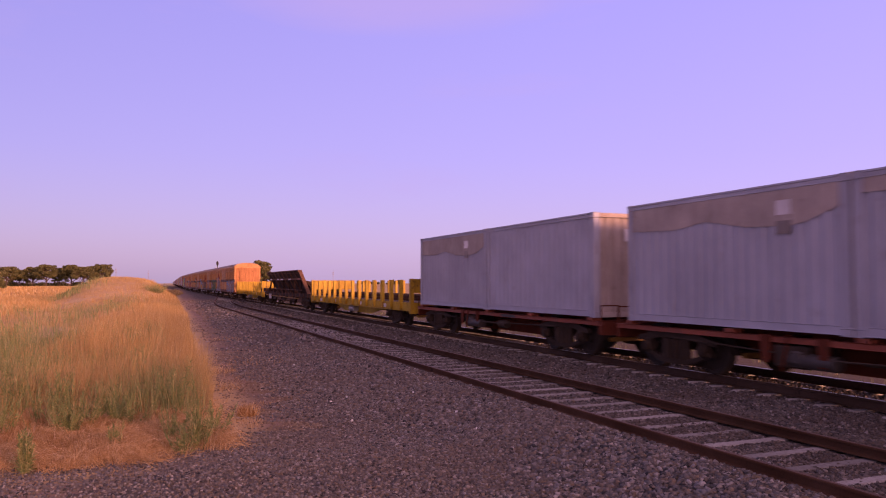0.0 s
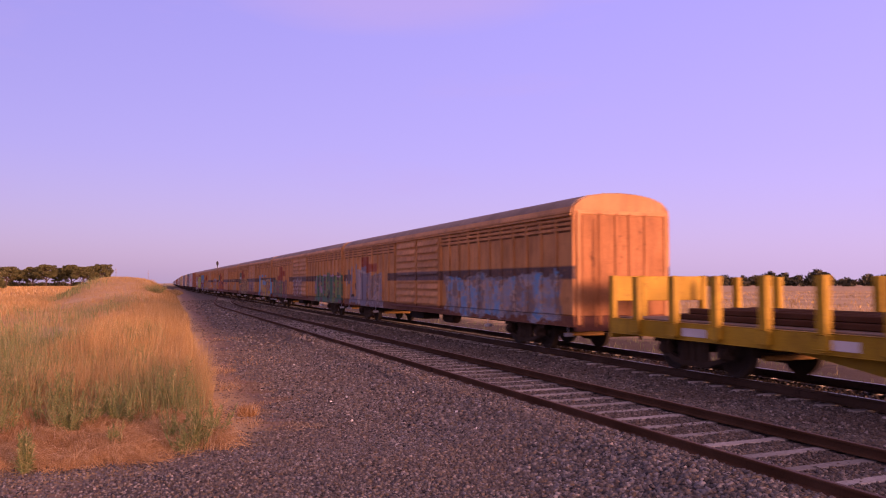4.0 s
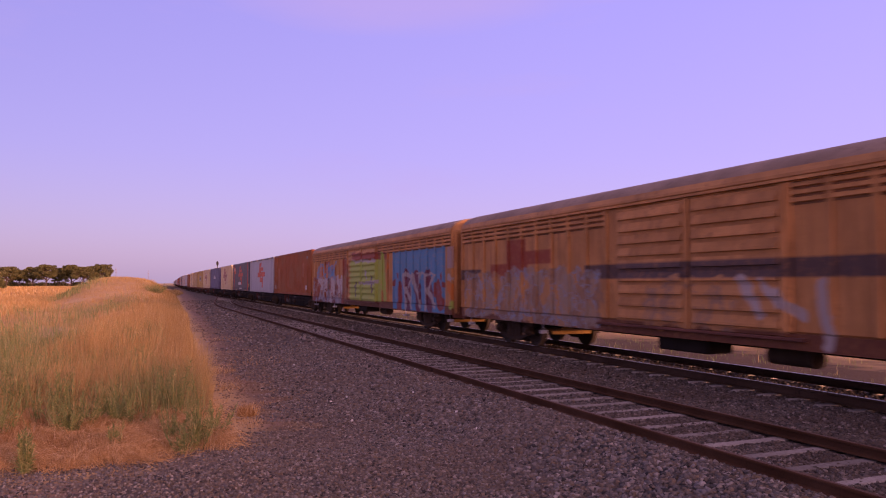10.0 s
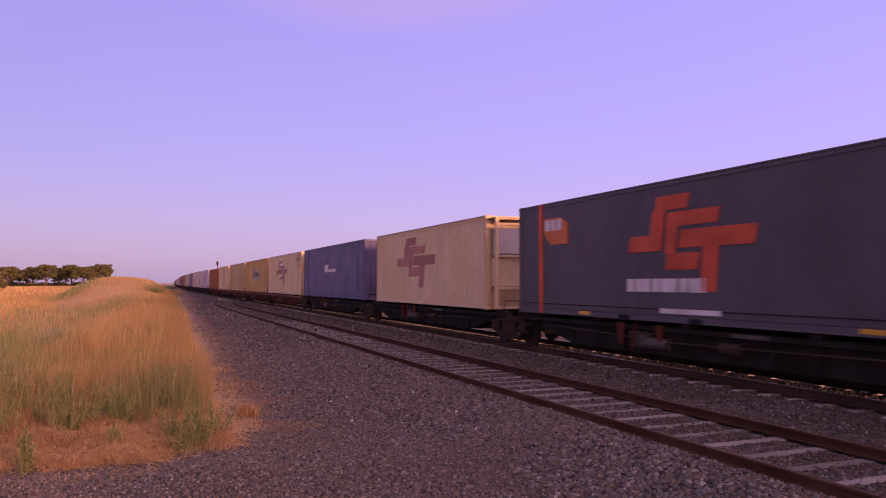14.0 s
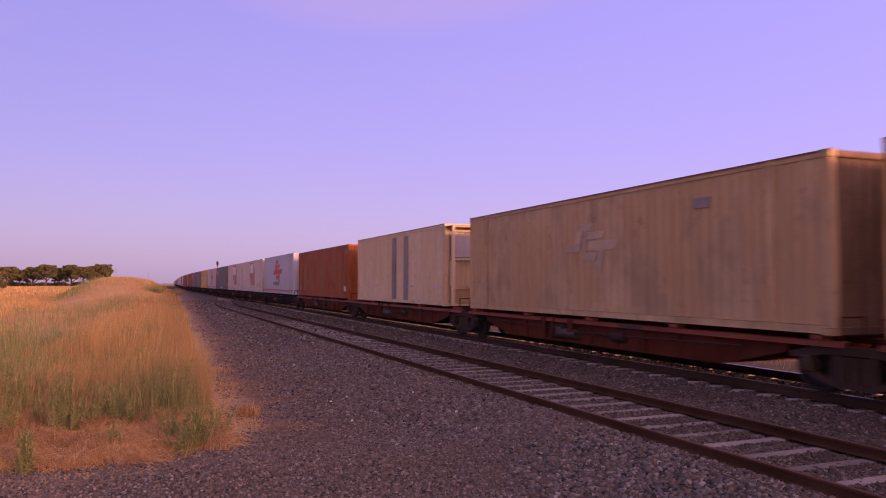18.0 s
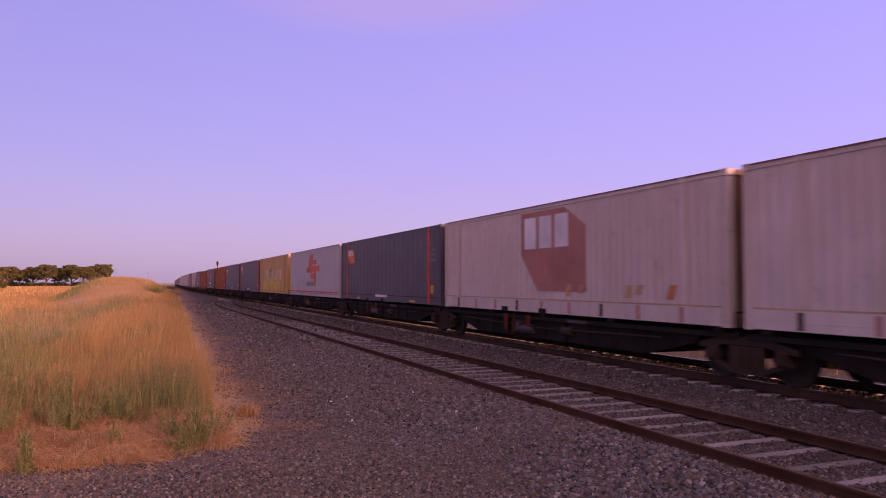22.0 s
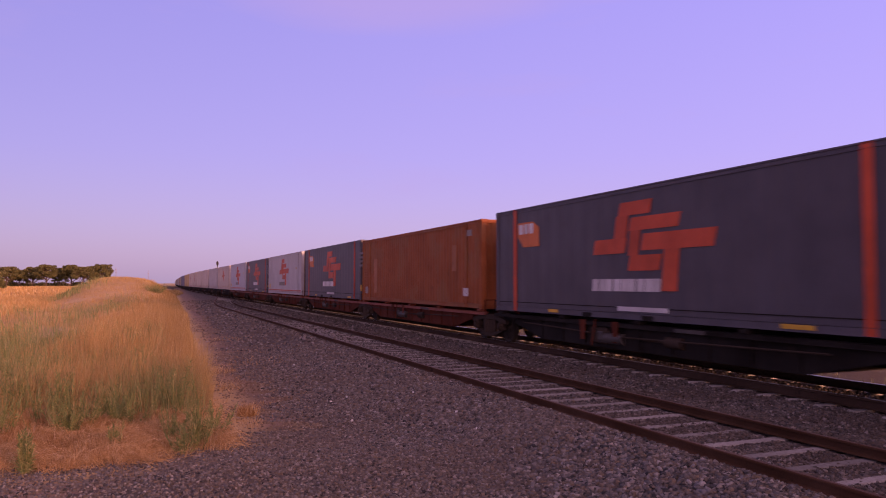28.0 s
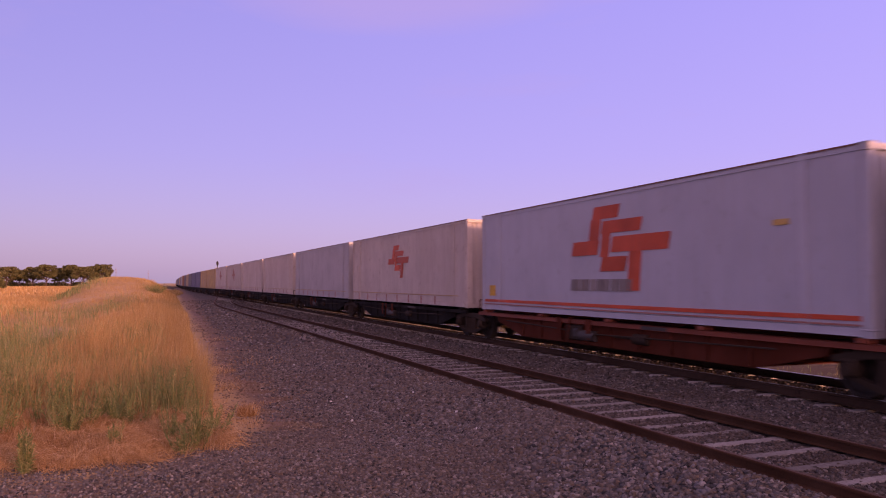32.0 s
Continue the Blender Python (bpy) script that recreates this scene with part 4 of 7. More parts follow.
# ---- ballast hopper ----
def hopper_wagon(front, rear):
    h = (rear - front) / 2
    w = thing("hopper_wagon", "dark brown rusty ballast hopper wagon with a sloping end", "rail wagon")
    y0, y1 = -h + 2.9, h - 2.5  # top of the box, front and rear
    for k in (-1,):
        x1, x0 = k * 1.42, k * 1.16
        s = Shape()
        s.add([(x1, y0, 2.64), (x1, y1, 2.64), (x0, y1 - 0.35, 2.06), (x0, y0 - 0.75, 2.06), (x1 - k * 0.03, y0, 2.64), (x1 - k * 0.03, y1, 2.64), (x0 - k * 0.03, y1 - 0.35, 2.06), (x0 - k * 0.03, y0 - 0.75, 2.06)],
              [(0, 1, 2, 3), (7, 6, 5, 4), (0, 4, 5, 1), (3, 2, 6, 7), (0, 3, 7, 4), (1, 5, 6, 2)])
        part("flared_side", s, HOPPER_BROWN, w)
        lo = k * 0.62
        s = Shape()
        s.add([(x0, y0 - 0.75, 2.06), (x0, y1 - 0.35, 2.06), (lo, y1 - 0.8, 1.05), (lo, y0 - 1.6, 1.05), (x0 - k * 0.03, y0 - 0.75, 2.06), (x0 - k * 0.03, y1 - 0.35, 2.06), (lo - k * 0.03, y1 - 0.8, 1.05), (lo - k * 0.03, y0 - 1.6, 1.05)],
              [(0, 1, 2, 3), (7, 6, 5, 4), (0, 4, 5, 1), (3, 2, 6, 7), (0, 3, 7, 4), (1, 5, 6, 2)])
        part("chute_side", s, HOPPER_BROWN, w)
        part("upper_rail", Shape().box(x1 - 0.03, x1 + 0.03, y0 - 0.1, y1, 2.45, 2.49, 0.01), HOPPER_RUST, w)
        part("top_rim", Shape().box(x1 - 0.05, x1 + 0.05, y0 - 0.05, y1 + 0.05, 2.60, 2.68, 0.015), HOPPER_RUST, w)
        part("waist_rail", Shape().box(x0 + k * 0.0 - 0.02, x0 + k * 0.14, y0 - 0.8, y1 - 0.3, 2.0, 2.12, 0.012), HOPPER_RUST, w)
        for i in range(9):
            yb = y0 - 0.05 + (y1 - y0 - 0.3) * i / 8
            yt = y0 + (y1 - y0) * i / 8
            part("side_rib", Shape().add([(x1 + k * 0.06, yt - 0.10, 2.62), (x1 + k * 0.06, yt + 0.10, 2.62), (x0 + k * 0.07, yb + 0.10, 2.1), (x0 + k * 0.07, yb - 0.10, 2.1), (x1 - k * 0.01, yt - 0.10, 2.62), (x1 - k * 0.01, yt + 0.10, 2.62), (x0 - k * 0.01, yb + 0.10, 2.1), (x0 - k * 0.01, yb - 0.10, 2.1)],
                 [(0, 1, 2, 3), (7, 6, 5, 4), (0, 4, 5, 1), (3, 2, 6, 7), (0, 3, 7, 4), (1, 5, 6, 2)]), HOPPER_RUST, w)
        for i in (0, 2, 4, 5, 7):
            yb = y0 + (y1 - y0) * i / 8
            part("reflector_strip", Shape().box(x0 + k * 0.14, x0 + k * 0.15, yb, yb + 0.9, 2.02, 2.10), MARK_WHITE if i % 3 else MARK_FADED, w)
        for i in range(6):
            yb = y0 + 0.4 + (y1 - y0 - 2.2) * i / 5
            part("chute_stay", Shape().tube((x0, yb, 2.02), (k * 1.12, yb + 0.12, 1.02), 0.045, 6), HOPPER_RUST if i in (1, 4) else HOPPER_BROWN, w)
    for k in (-1, 1):
        part("side_sill", Shape().box(k * 1.12, k * 1.24, -h, h, 0.86, 1.04, 0.012), HOPPER_BROWN, w)
        for i in range(14):
            yb = -h + 0.6 + (2 * h - 1.2) * i / 13
            part("sill_rib", Shape().box(min(k * 1.2, k * 1.27), max(k * 1.2, k * 1.27), yb - 0.04, yb + 0.04, 0.8, 1.1, 0.01), HOPPER_RUST, w)
        part("air_pipe", Shape().tube((k * 1.26, -h + 3.6, 0.72), (k * 1.26, h - 0.8, 0.80), 0.03, 8), OCHRE, w, "ochre pipe along the sill")
        part("headstock", Shape().box(-1.24, 1.24, k * (h - 0.14), k * h, 0.58, 1.04, 0.015), BLACK_IRON, w)
        part("end_ladder", Shape().tube((-1.15, k * (h - 0.1), 1.0), (-1.15, k * (h - 0.1), 1.9), 0.02, 6).tube((-0.75, k * (h - 0.1), 1.0), (-0.75, k * (h - 0.1), 1.9), 0.02, 6).tube((-1.15, k * (h - 0.1), 1.9), (-0.75, k * (h - 0.1), 1.9), 0.02, 6).tube((-1.15, k * (h - 0.1), 1.45), (-0.75, k * (h - 0.1), 1.45), 0.02, 6), HOPPER_RUST, w)
        add_bogie(w, k * (h - 1.9))
    part("slope_edge", Shape().add([(-1.44, y0 + 0.02, 2.68), (-1.20, y0 + 0.02, 2.68), (-0.95, y0 - 2.0, 1.04), (-1.18, y0 - 2.0, 1.04), (-1.44, y0 + 0.12, 2.62), (-1.20, y0 + 0.12, 2.62), (-0.95, y0 - 1.9, 1.0), (-1.18, y0 - 1.9, 1.0)],
         [(0, 1, 2, 3), (7, 6, 5, 4), (0, 4, 5, 1), (3, 2, 6, 7), (0, 3, 7, 4), (1, 5, 6, 2)]), HOPPER_RUST, w, "rusty sloping end strip")
    part("end_gusset", Shape().add([(-1.36, y0 + 0.1, 2.62), (-1.12, y0 - 1.85, 1.05), (-0.7, y0 + 0.6, 1.05), (-1.33, y0 + 0.1, 2.62), (-1.09, y0 - 1.85, 1.05), (-0.67, y0 + 0.6, 1.05)], [(0, 1, 2), (5, 4, 3), (0, 3, 4, 1), (1, 4, 5, 2), (2, 5, 3, 0)]), HOPPER_BROWN, w)
    part("hopper_core", Shape().prism([(-1.12, 2.0), (0.9, 1.6), (0.9, 1.05), (-0.62, 1.05)], y0 + 0.2, y1 - 1.2, "y"), HOPPER_BROWN, w)
    part("low_side", Shape().box(1.1, 1.16, y0 - 1.0, y1 - 0.4, 1.04, 1.62, 0.01), HOPPER_BROWN, w)
    part("rear_slope", Shape().add([(-1.42, y1, 2.64), (-1.0, y1, 2.64), (0.7, y1 - 0.8, 1.05), (-0.7, y1 - 0.8, 1.05), (-1.42, y1 + 0.04, 2.64), (-1.0, y1 + 0.04, 2.64), (0.7, y1 - 0.76, 1.05), (-0.7, y1 - 0.76, 1.05)],
         [(0, 1, 2, 3), (7, 6, 5, 4), (0, 4, 5, 1), (3, 2, 6, 7), (0, 3, 7, 4), (1, 5, 6, 2)]), HOPPER_BROWN, w)
    part("centre_sill", Shape().box(-0.35, 0.35, -h, h, 0.7, 1.04, 0.012), BLACK_IRON, w)
    part("discharge_box", Shape().prism([(-0.75, 1.05), (0.75, 1.05), (0.95, 0.42), (-0.95, 0.42)], y0 + 0.2, y1 - 3.0, "y"), HOPPER_BROWN, w)
    for i in range(6):
        yb = y0 + 0.3 + (y1 - y0 - 3.2) * i / 5
        part("chute_door", Shape().add([(-1.0, yb, 0.98), (-1.0, yb + 1.3, 0.98), (-1.22, yb + 1.3, 0.5), (-1.22, yb, 0.5), (-0.96, yb, 0.98), (-0.96, yb + 1.3, 0.98), (-1.18, yb + 1.3, 0.5), (-1.18, yb, 0.5)],
             [(0, 1, 2, 3), (7, 6, 5, 4), (0, 4, 5, 1), (3, 2, 6, 7), (0, 3, 7, 4), (1, 5, 6, 2)]), HOPPER_BROWN if i % 2 else HOPPER_RUST, w)
        part("door_lever", Shape().tube((-1.2, yb + 0.65, 0.95), (-1.3, yb + 0.9, 1.32), 0.03, 6), HOPPER_RUST, w)
        part("chute_rib", Shape().add([(-1.19, yb, 2.0), (-1.19, yb + 0.12, 2.0), (-0.72, yb + 0.2, 1.05), (-0.72, yb + 0.08, 1.05), (-1.12, yb, 2.0), (-1.12, yb + 0.12, 2.0), (-0.62, yb + 0.2, 1.05), (-0.62, yb + 0.08, 1.05)],
             [(0, 1, 2, 3), (7, 6, 5, 4), (0, 4, 5, 1), (3, 2, 6, 7), (0, 3, 7, 4), (1, 5, 6, 2)]), HOPPER_RUST, w)
    part("operating_shaft", Shape().tube((-1.3, y0 - 0.6, 1.30), (-1.3, y1 - 2.4, 1.34), 0.03, 8), HOPPER_RUST, w)
    for yb in (-3.4, 2.2):
        part("air_tank", Shape().tube((-0.95, yb, 0.56), (-0.95, yb + 1.3, 0.56), 0.2, 12), HOPPER_BROWN, w, smooth=40)
    part("end_platform", Shape().box(-1.2, 1.2, -h, -h + 2.2, 1.04, 1.08), HOPPER_BROWN, w)
    part("end_platform", Shape().box(-1.2, 1.2, h - 3.9, h, 1.04, 1.10, 0.01), HOPPER_BROWN, w)
    for x in (-1.12, 1.12):
        part("end_brace", Shape().prism([(h - 1.7, 1.1), (h - 1.55, 1.1), (h - 2.75, 1.95), (h - 2.9, 1.95)], x - 0.05, x + 0.05, "x"), HOPPER_RUST, w)
    part("brake_rigging", Shape().box(-1.05, -0.35, h - 2.0, h - 1.2, 1.10, 1.34, 0.04).box(-1.1, -0.7, h - 1.0, h - 0.4, 1.10, 1.24, 0.03), HOPPER_BROWN, w)
    part("lower_truss", Shape().tube((-1.2, -h + 3.4, 0.9), (-1.2, 0, 0.42), 0.035, 8).tube((-1.2, 0, 0.42), (-1.2, h - 3.4, 0.9), 0.035, 8), HOPPER_RUST, w)
    part("control_box", Shape().prism([(-h + 0.9, 1.08), (-h + 1.5, 1.08), (-h + 1.2, 1.85), (-h + 0.95, 1.85)], -0.5, -0.25, "x"), HOPPER_BROWN, w)
    part("notice_board", Shape().box(-1.256, -1.244, h - 3.6, h - 2.5, 0.52, 0.9), MARK_WHITE, w, "white board on the sill")
    add_couplers(w, h)
    return send(w, (front + rear) / 2)


hopper_wagon(49.0, 67.9)


# ---- louvred vans ----
VAN_L = 22.85
VH = VAN_L / 2


def van_skin(name, patches, tags=()):
    """Tan paint with a dark waist band, blocks of colour and sprayed patches; a patch is
    (from rear, to rear, low, high, colours, cell size, ragged edge)."""
    m = surface(name, (0.56, 0.26, 0.08), 0.65, 0, (0.19, 0.085, 0.04), 0.28, 0.72, 0.15)
    nt = m.node_tree
    b = nt.nodes["Principled BSDF"]
    old = b.inputs["Base Color"].links[0].from_socket
    co = node(nt, "ShaderNodeTexCoord").outputs["Object"]
    xyz = node(nt, "ShaderNodeSeparateXYZ", [(0, co)])
    wob = noise_of(nt, co, 1.6, 4.0, 0.6)
    for i, (a0, a1, z0, z1, cols, cell, rag) in enumerate(patches):
        y0, y1 = VH - a1, VH - a0
        yc, zc, hy, hz = (y0 + y1) / 2, (z0 + z1) / 2, (y1 - y0) / 2, (z1 - z0) / 2
        def dist(sock, c, half):
            d = node(nt, "ShaderNodeMath", [(0, sock), (1, c)], operation="SUBTRACT").outputs[0]
            d = node(nt, "ShaderNodeMath", [(0, d)], operation="ABSOLUTE").outputs[0]
            return node(nt, "ShaderNodeMath", [(0, d), (1, half)], operation="SUBTRACT").outputs[0]
        d = node(nt, "ShaderNodeMath", [(0, dist(xyz.outputs[1], yc, hy)), (1, dist(xyz.outputs[2], zc, hz))], operation="MAXIMUM").outputs[0]
        d = node(nt, "ShaderNodeMath", [(0, d), (1, node(nt, "ShaderNodeMath", [(0, wob), (1, 0.5)], operation="SUBTRACT").outputs[0])], operation="ADD").outputs[0] if rag > 0.4 else d
        inside = node(nt, "ShaderNodeMapRange", [(0, d), (1, 0.02), (2, -0.03)]).outputs[0]
        if len(cols) == 1:
            paint = (cols[0][0], cols[0][1], cols[0][2])
            fac = node(nt, "ShaderNodeMath", [(0, inside), (1, ramp(nt, noise_of(nt, co, 7.0, 5.0, 0.7), [(0.28, (0.55,) * 3), (0.5, (0.92,) * 3)]))], operation="MULTIPLY").outputs[0]
        else:
            warp = node(nt, "ShaderNodeVectorMath", [(0, stretched(nt, co, 0.0, 1.05 / cell, 0.62 / cell)), (1, node(nt, "ShaderNodeVectorMath", [(0, node(nt, "ShaderNodeTexNoise", [("Vector", co), ("Scale", 2.3), ("Detail", 5.0), ("Roughness", 0.6)]).outputs["Color"]), (1, (0.0, 2.2, 1.8))], operation="MULTIPLY").outputs[0])], operation="ADD").outputs[0]
            vor = node(nt, "ShaderNodeTexVoronoi", [("Vector", warp), ("Scale", 1.0)])
            edge = node(nt, "ShaderNodeTexVoronoi", [("Vector", warp), ("Scale", 1.0)], feature="DISTANCE_TO_EDGE")
            sep = node(nt, "ShaderNodeSeparateColor", [(0, vor.outputs["Color"])])
            r = node(nt, "ShaderNodeValToRGB", [(0, sep.outputs[0])])
            r.color_ramp.interpolation = "CONSTANT"
            el = r.color_ramp.elements
            while len(el) < len(cols) - 1:
                el.new(0.5)
            for k, c in enumerate(cols[1:]):
                el[k].position = k / (len(cols) - 1)
                el[k].color = (*c, 1)
            line = ramp(nt, edge.outputs["Distance"], [(0.025, (1, 1, 1)), (0.05, (0, 0, 0))])
            hi = ramp(nt, noise_of(nt, co, 3.5, 3.0), [(0.5, (0, 0, 0)), (0.62, (0.5,) * 3)])
            lo = ramp(nt, noise_of(nt, co, 2.6, 6.0, 0.7), [(0.52, (0, 0, 0)), (0.6, (0.55,) * 3)])
            paint = mix(nt, line, mix(nt, lo, mix(nt, hi, r.outputs[0], cols[1]), cols[-1]), cols[0])
            fac = node(nt, "ShaderNodeMath", [(0, inside), (1, ramp(nt, noise_of(nt, co, 5.0, 6.0, 0.72), [(0.34, (0.3,) * 3), (0.52, (0.9,) * 3)]))], operation="MULTIPLY").outputs[0]
        old = mix(nt, fac, old, paint)
    # sprayed strokes: a round-ended band from one place to another
    spot = node(nt, "ShaderNodeVectorMath", [(0, node(nt, "ShaderNodeCombineXYZ", [(1, xyz.outputs[1]), (2, xyz.outputs[2])]).outputs[0]), (1, node(nt, "ShaderNodeVectorMath", [(0, node(nt, "ShaderNodeTexNoise", [("Vector", co), ("Scale", 2.2), ("Detail", 3.0)]).outputs["Color"]), (1, (0.0, 0.36, 0.36))], operation="MULTIPLY").outputs[0])], operation="ADD").outputs[0]
    spot = node(nt, "ShaderNodeVectorMath", [(0, spot), (1, (0.0, 0.18, 0.18))], operation="SUBTRACT").outputs[0]
    thin = ramp(nt, noise_of(nt, co, 6.0, 5.0, 0.7), [(0.3, (0.6,) * 3), (0.5, (0.95,) * 3)])
    for col, a0, z0, a1, z1, r in tags:
        foot, run = Vector((0.0, VH - a0, z0)), Vector((0.0, a0 - a1 + 1e-4, z1 - z0))
        rel = node(nt, "ShaderNodeVectorMath", [(0, spot), (1, foot)], operation="SUBTRACT").outputs[0]
        part_way = node(nt, "ShaderNodeMath", [(0, node(nt, "ShaderNodeVectorMath", [(0, rel), (1, run)], operation="DOT_PRODUCT").outputs["Value"]), (1, 1.0 / run.length_squared)], operation="MULTIPLY")
        part_way.use_clamp = True
        rel = node(nt, "ShaderNodeVectorMath", [(0, rel), (1, node(nt, "ShaderNodeVectorMath", [(0, tuple(run)), (3, part_way.outputs[0])], operation="SCALE").outputs[0])], operation="SUBTRACT").outputs[0]
        d = node(nt, "ShaderNodeVectorMath", [(0, rel)], operation="LENGTH").outputs["Value"]
        inside = node(nt, "ShaderNodeMapRange", [(0, d), (1, r * 1.12 + 0.02), (2, r * 1.12 - 0.02)]).outputs[0]
        old = mix(nt, node(nt, "ShaderNodeMath", [(0, inside), (1, thin)], operation="MULTIPLY").outputs[0], old, col)
    nt.links.new(old, b.inputs["Base Color"])
    return m


NAVY, RED, GREEN = (0.06, 0.045, 0.052), (0.27, 0.055, 0.03), (0.065, 0.135, 0.10)
WHITE, GREYB, BLUE, TEAL = (0.36, 0.32, 0.31), (0.16, 0.145, 0.155), (0.09, 0.30, 0.54), (0.045, 0.17, 0.11)
PURPLE, LIME, TANG, MAROON = (0.11, 0.06, 0.105), (0.30, 0.42, 0.07), (0.24, 0.15, 0.10), (0.16, 0.03, 0.04)
ORANGE, BLACK, SKY = (0.56, 0.17, 0.03), (0.03, 0.025, 0.03), (0.24, 0.275, 0.34)
GREYT, SLATE, GREENB, PINK, YELLOW_PAINT, ORANGE_TAN = (0.30, 0.235, 0.18), (0.18, 0.19, 0.25), (0.15, 0.22, 0.07), (0.36, 0.24, 0.33), (0.52, 0.33, 0.04), (0.46, 0.225, 0.08)
OLIVE, ROSE, EMBER = (0.31, 0.25, 0.14), (0.24, 0.05, 0.07), (0.42, 0.13, 0.05)
TAGS_THREE = [(BLUE, 16.34, 2.19, 15.89, 0.88, 0.23), (BLUE, 16.52, 1.98, 16.44, 0.87, 0.19), (BLUE, 22.22, 2.07, 22.28, 0.95, 0.17), (BLUE, 22.79, 1.74, 22.76, 1, 0.13), (BLUE, 17.32, 2.36, 18.19, 2.37, 0.09), (BLUE, 19.42, 2.41, 19.59, 2.35, 0.07), (BLUE, 18.23, 1.87, 19.49, 1.75, 0.16), (YELLOW_PAINT, 17.09, 1.91, 17.08, 1.32, 0.16), (ORANGE, 17.68, 1.94, 17.66, 0.83, 0.15), (WHITE, 18.04, 1.97, 18.03, 0.79, 0.07), (YELLOW_PAINT, 18.57, 1.96, 18.68, 0.83, 0.12), (RED, 18.56, 1.36, 18.55, 0.94, 0.1), (WHITE, 19.09, 2.02, 19.18, 0.86, 0.07), (YELLOW_PAINT, 19.56, 1.22, 19.55, 0.82, 0.16), (RED, 20.07, 1.78, 20.06, 1.35, 0.14), (WHITE, 19.82, 2.07, 20.44, 2.06, 0.05)]
TAGS_THREE_B = [(GREYB, 20.29, 1.94, 20.26, 0.87, 0.1), (YELLOW_PAINT, 20.74, 1.99, 20.73, 1.42, 0.09), (RED, 20.75, 1.42, 20.77, 0.87, 0.1), (WHITE, 21.01, 2.04, 21.04, 0.87, 0.06), (YELLOW_PAINT, 21.34, 1.98, 21.96, 1.98, 0.09), (RED, 21.46, 1.73, 21.45, 1.24, 0.13), (BLACK, 21.86, 1.76, 21.89, 1.3, 0.09), (WHITE, 21.52, 1.61, 22.01, 1.62, 0.03), (WHITE, 21.54, 1.18, 22.06, 1.21, 0.03), (YELLOW_PAINT, 21.31, 1.01, 21.93, 0.97, 0.13), (WHITE, 21.18, 2.11, 21.96, 2.12, 0.03)]
TAGS_TWO = [(TEAL, 16.78, 1.9, 17.23, 0.87, 0.22), (TEAL, 18.38, 1.98, 18.45, 0.92, 0.25), (GREENB, 19.18, 2.02, 19.21, 1.12, 0.16), (TEAL, 20.4, 2, 20.39, 1.04, 0.26), (GREENB, 21.48, 1.92, 21.53, 1.3, 0.2), (GREENB, 22.29, 2.01, 22.43, 1.16, 0.18), (TEAL, 21.88, 1.05, 22.64, 1, 0.12), (PINK, 17.61, 2.17, 17.99, 1.25, 0.09), (PINK, 18.3, 2.22, 19.41, 2.2, 0.05), (PINK, 20.3, 2.24, 21.06, 2.17, 0.05), (PINK, 21.55, 2.19, 22.56, 2.13, 0.04), (PURPLE, 20.95, 1.92, 20.99, 1.1, 0.1), (BLACK, 19.84, 1.26, 19.69, 0.89, 0.13), (PINK, 16.45, 2.09, 16.32, 1.2, 0.07)]
TAGS_ONE = [(GREYB, 0.85, 2.3, 0.88, 1.9, 0.15), (SLATE, 1.54, 2.45, 1.22, 1, 0.2), (SLATE, 2.33, 2.47, 2.55, 1.02, 0.21), (SLATE, 1.3, 0.97, 2.55, 0.96, 0.16), (WHITE, 2.81, 2.2, 2.88, 0.98, 0.21), (SLATE, 3.4, 2.24, 3.37, 0.96, 0.28), (SLATE, 3.87, 2.32, 3.84, 1, 0.27), (ORANGE_TAN, 1.38, 1.66, 1.79, 1.66, 0.07), (BLACK, 1.35, 1.15, 1.77, 1.16, 0.08), (NAVY, 2.1, 1.72, 2.15, 1.55, 0.08), (WHITE, 2.65, 2.38, 3.91, 2.33, 0.05), (WHITE, 0.29, 1.9, 0.42, 1.71, 0.1)]
TAGS_FOUR = [(GREYT, 14.63, 2.04, 14.62, 1.32, 0.26), (GREYT, 15.8, 2.21, 15.83, 2, 0.1), (GREYT, 15.85, 1.77, 15.84, 1.21, 0.14), (GREYT, 16.59, 2.18, 16.57, 1.16, 0.12), (GREYT, 17.18, 2.09, 17.65, 2.02, 0.11), (GREYT, 16.92, 1.64, 17.69, 1.65, 0.06), (GREYT, 17.42, 1.61, 17.42, 1.2, 0.16), (GREYT, 18.27, 2.08, 18.3, 1.11, 0.17), (GREYT, 18.8, 2.06, 19.68, 2.04, 0.09), (GREYT, 18.78, 1.33, 18.81, 1.13, 0.2), (GREYT, 19.53, 1.41, 19.52, 1.19, 0.16), (GREYT, 20.66, 2.06, 20.65, 1.83, 0.16), (GREYT, 20.11, 1.62, 20.81, 1.63, 0.09), (GREYT, 20.51, 1.39, 20.56, 1.21, 0.26), (GREYT, 21.12, 1.73, 21.15, 1.24, 0.22), (MAROON, 10.44, 1.77, 11.02, 1.79, 0.11), (MAROON, 11.57, 1.72, 12.26, 1.81, 0.1), (MAROON, 12.58, 1.36, 12.98, 1.36, 0.12)]
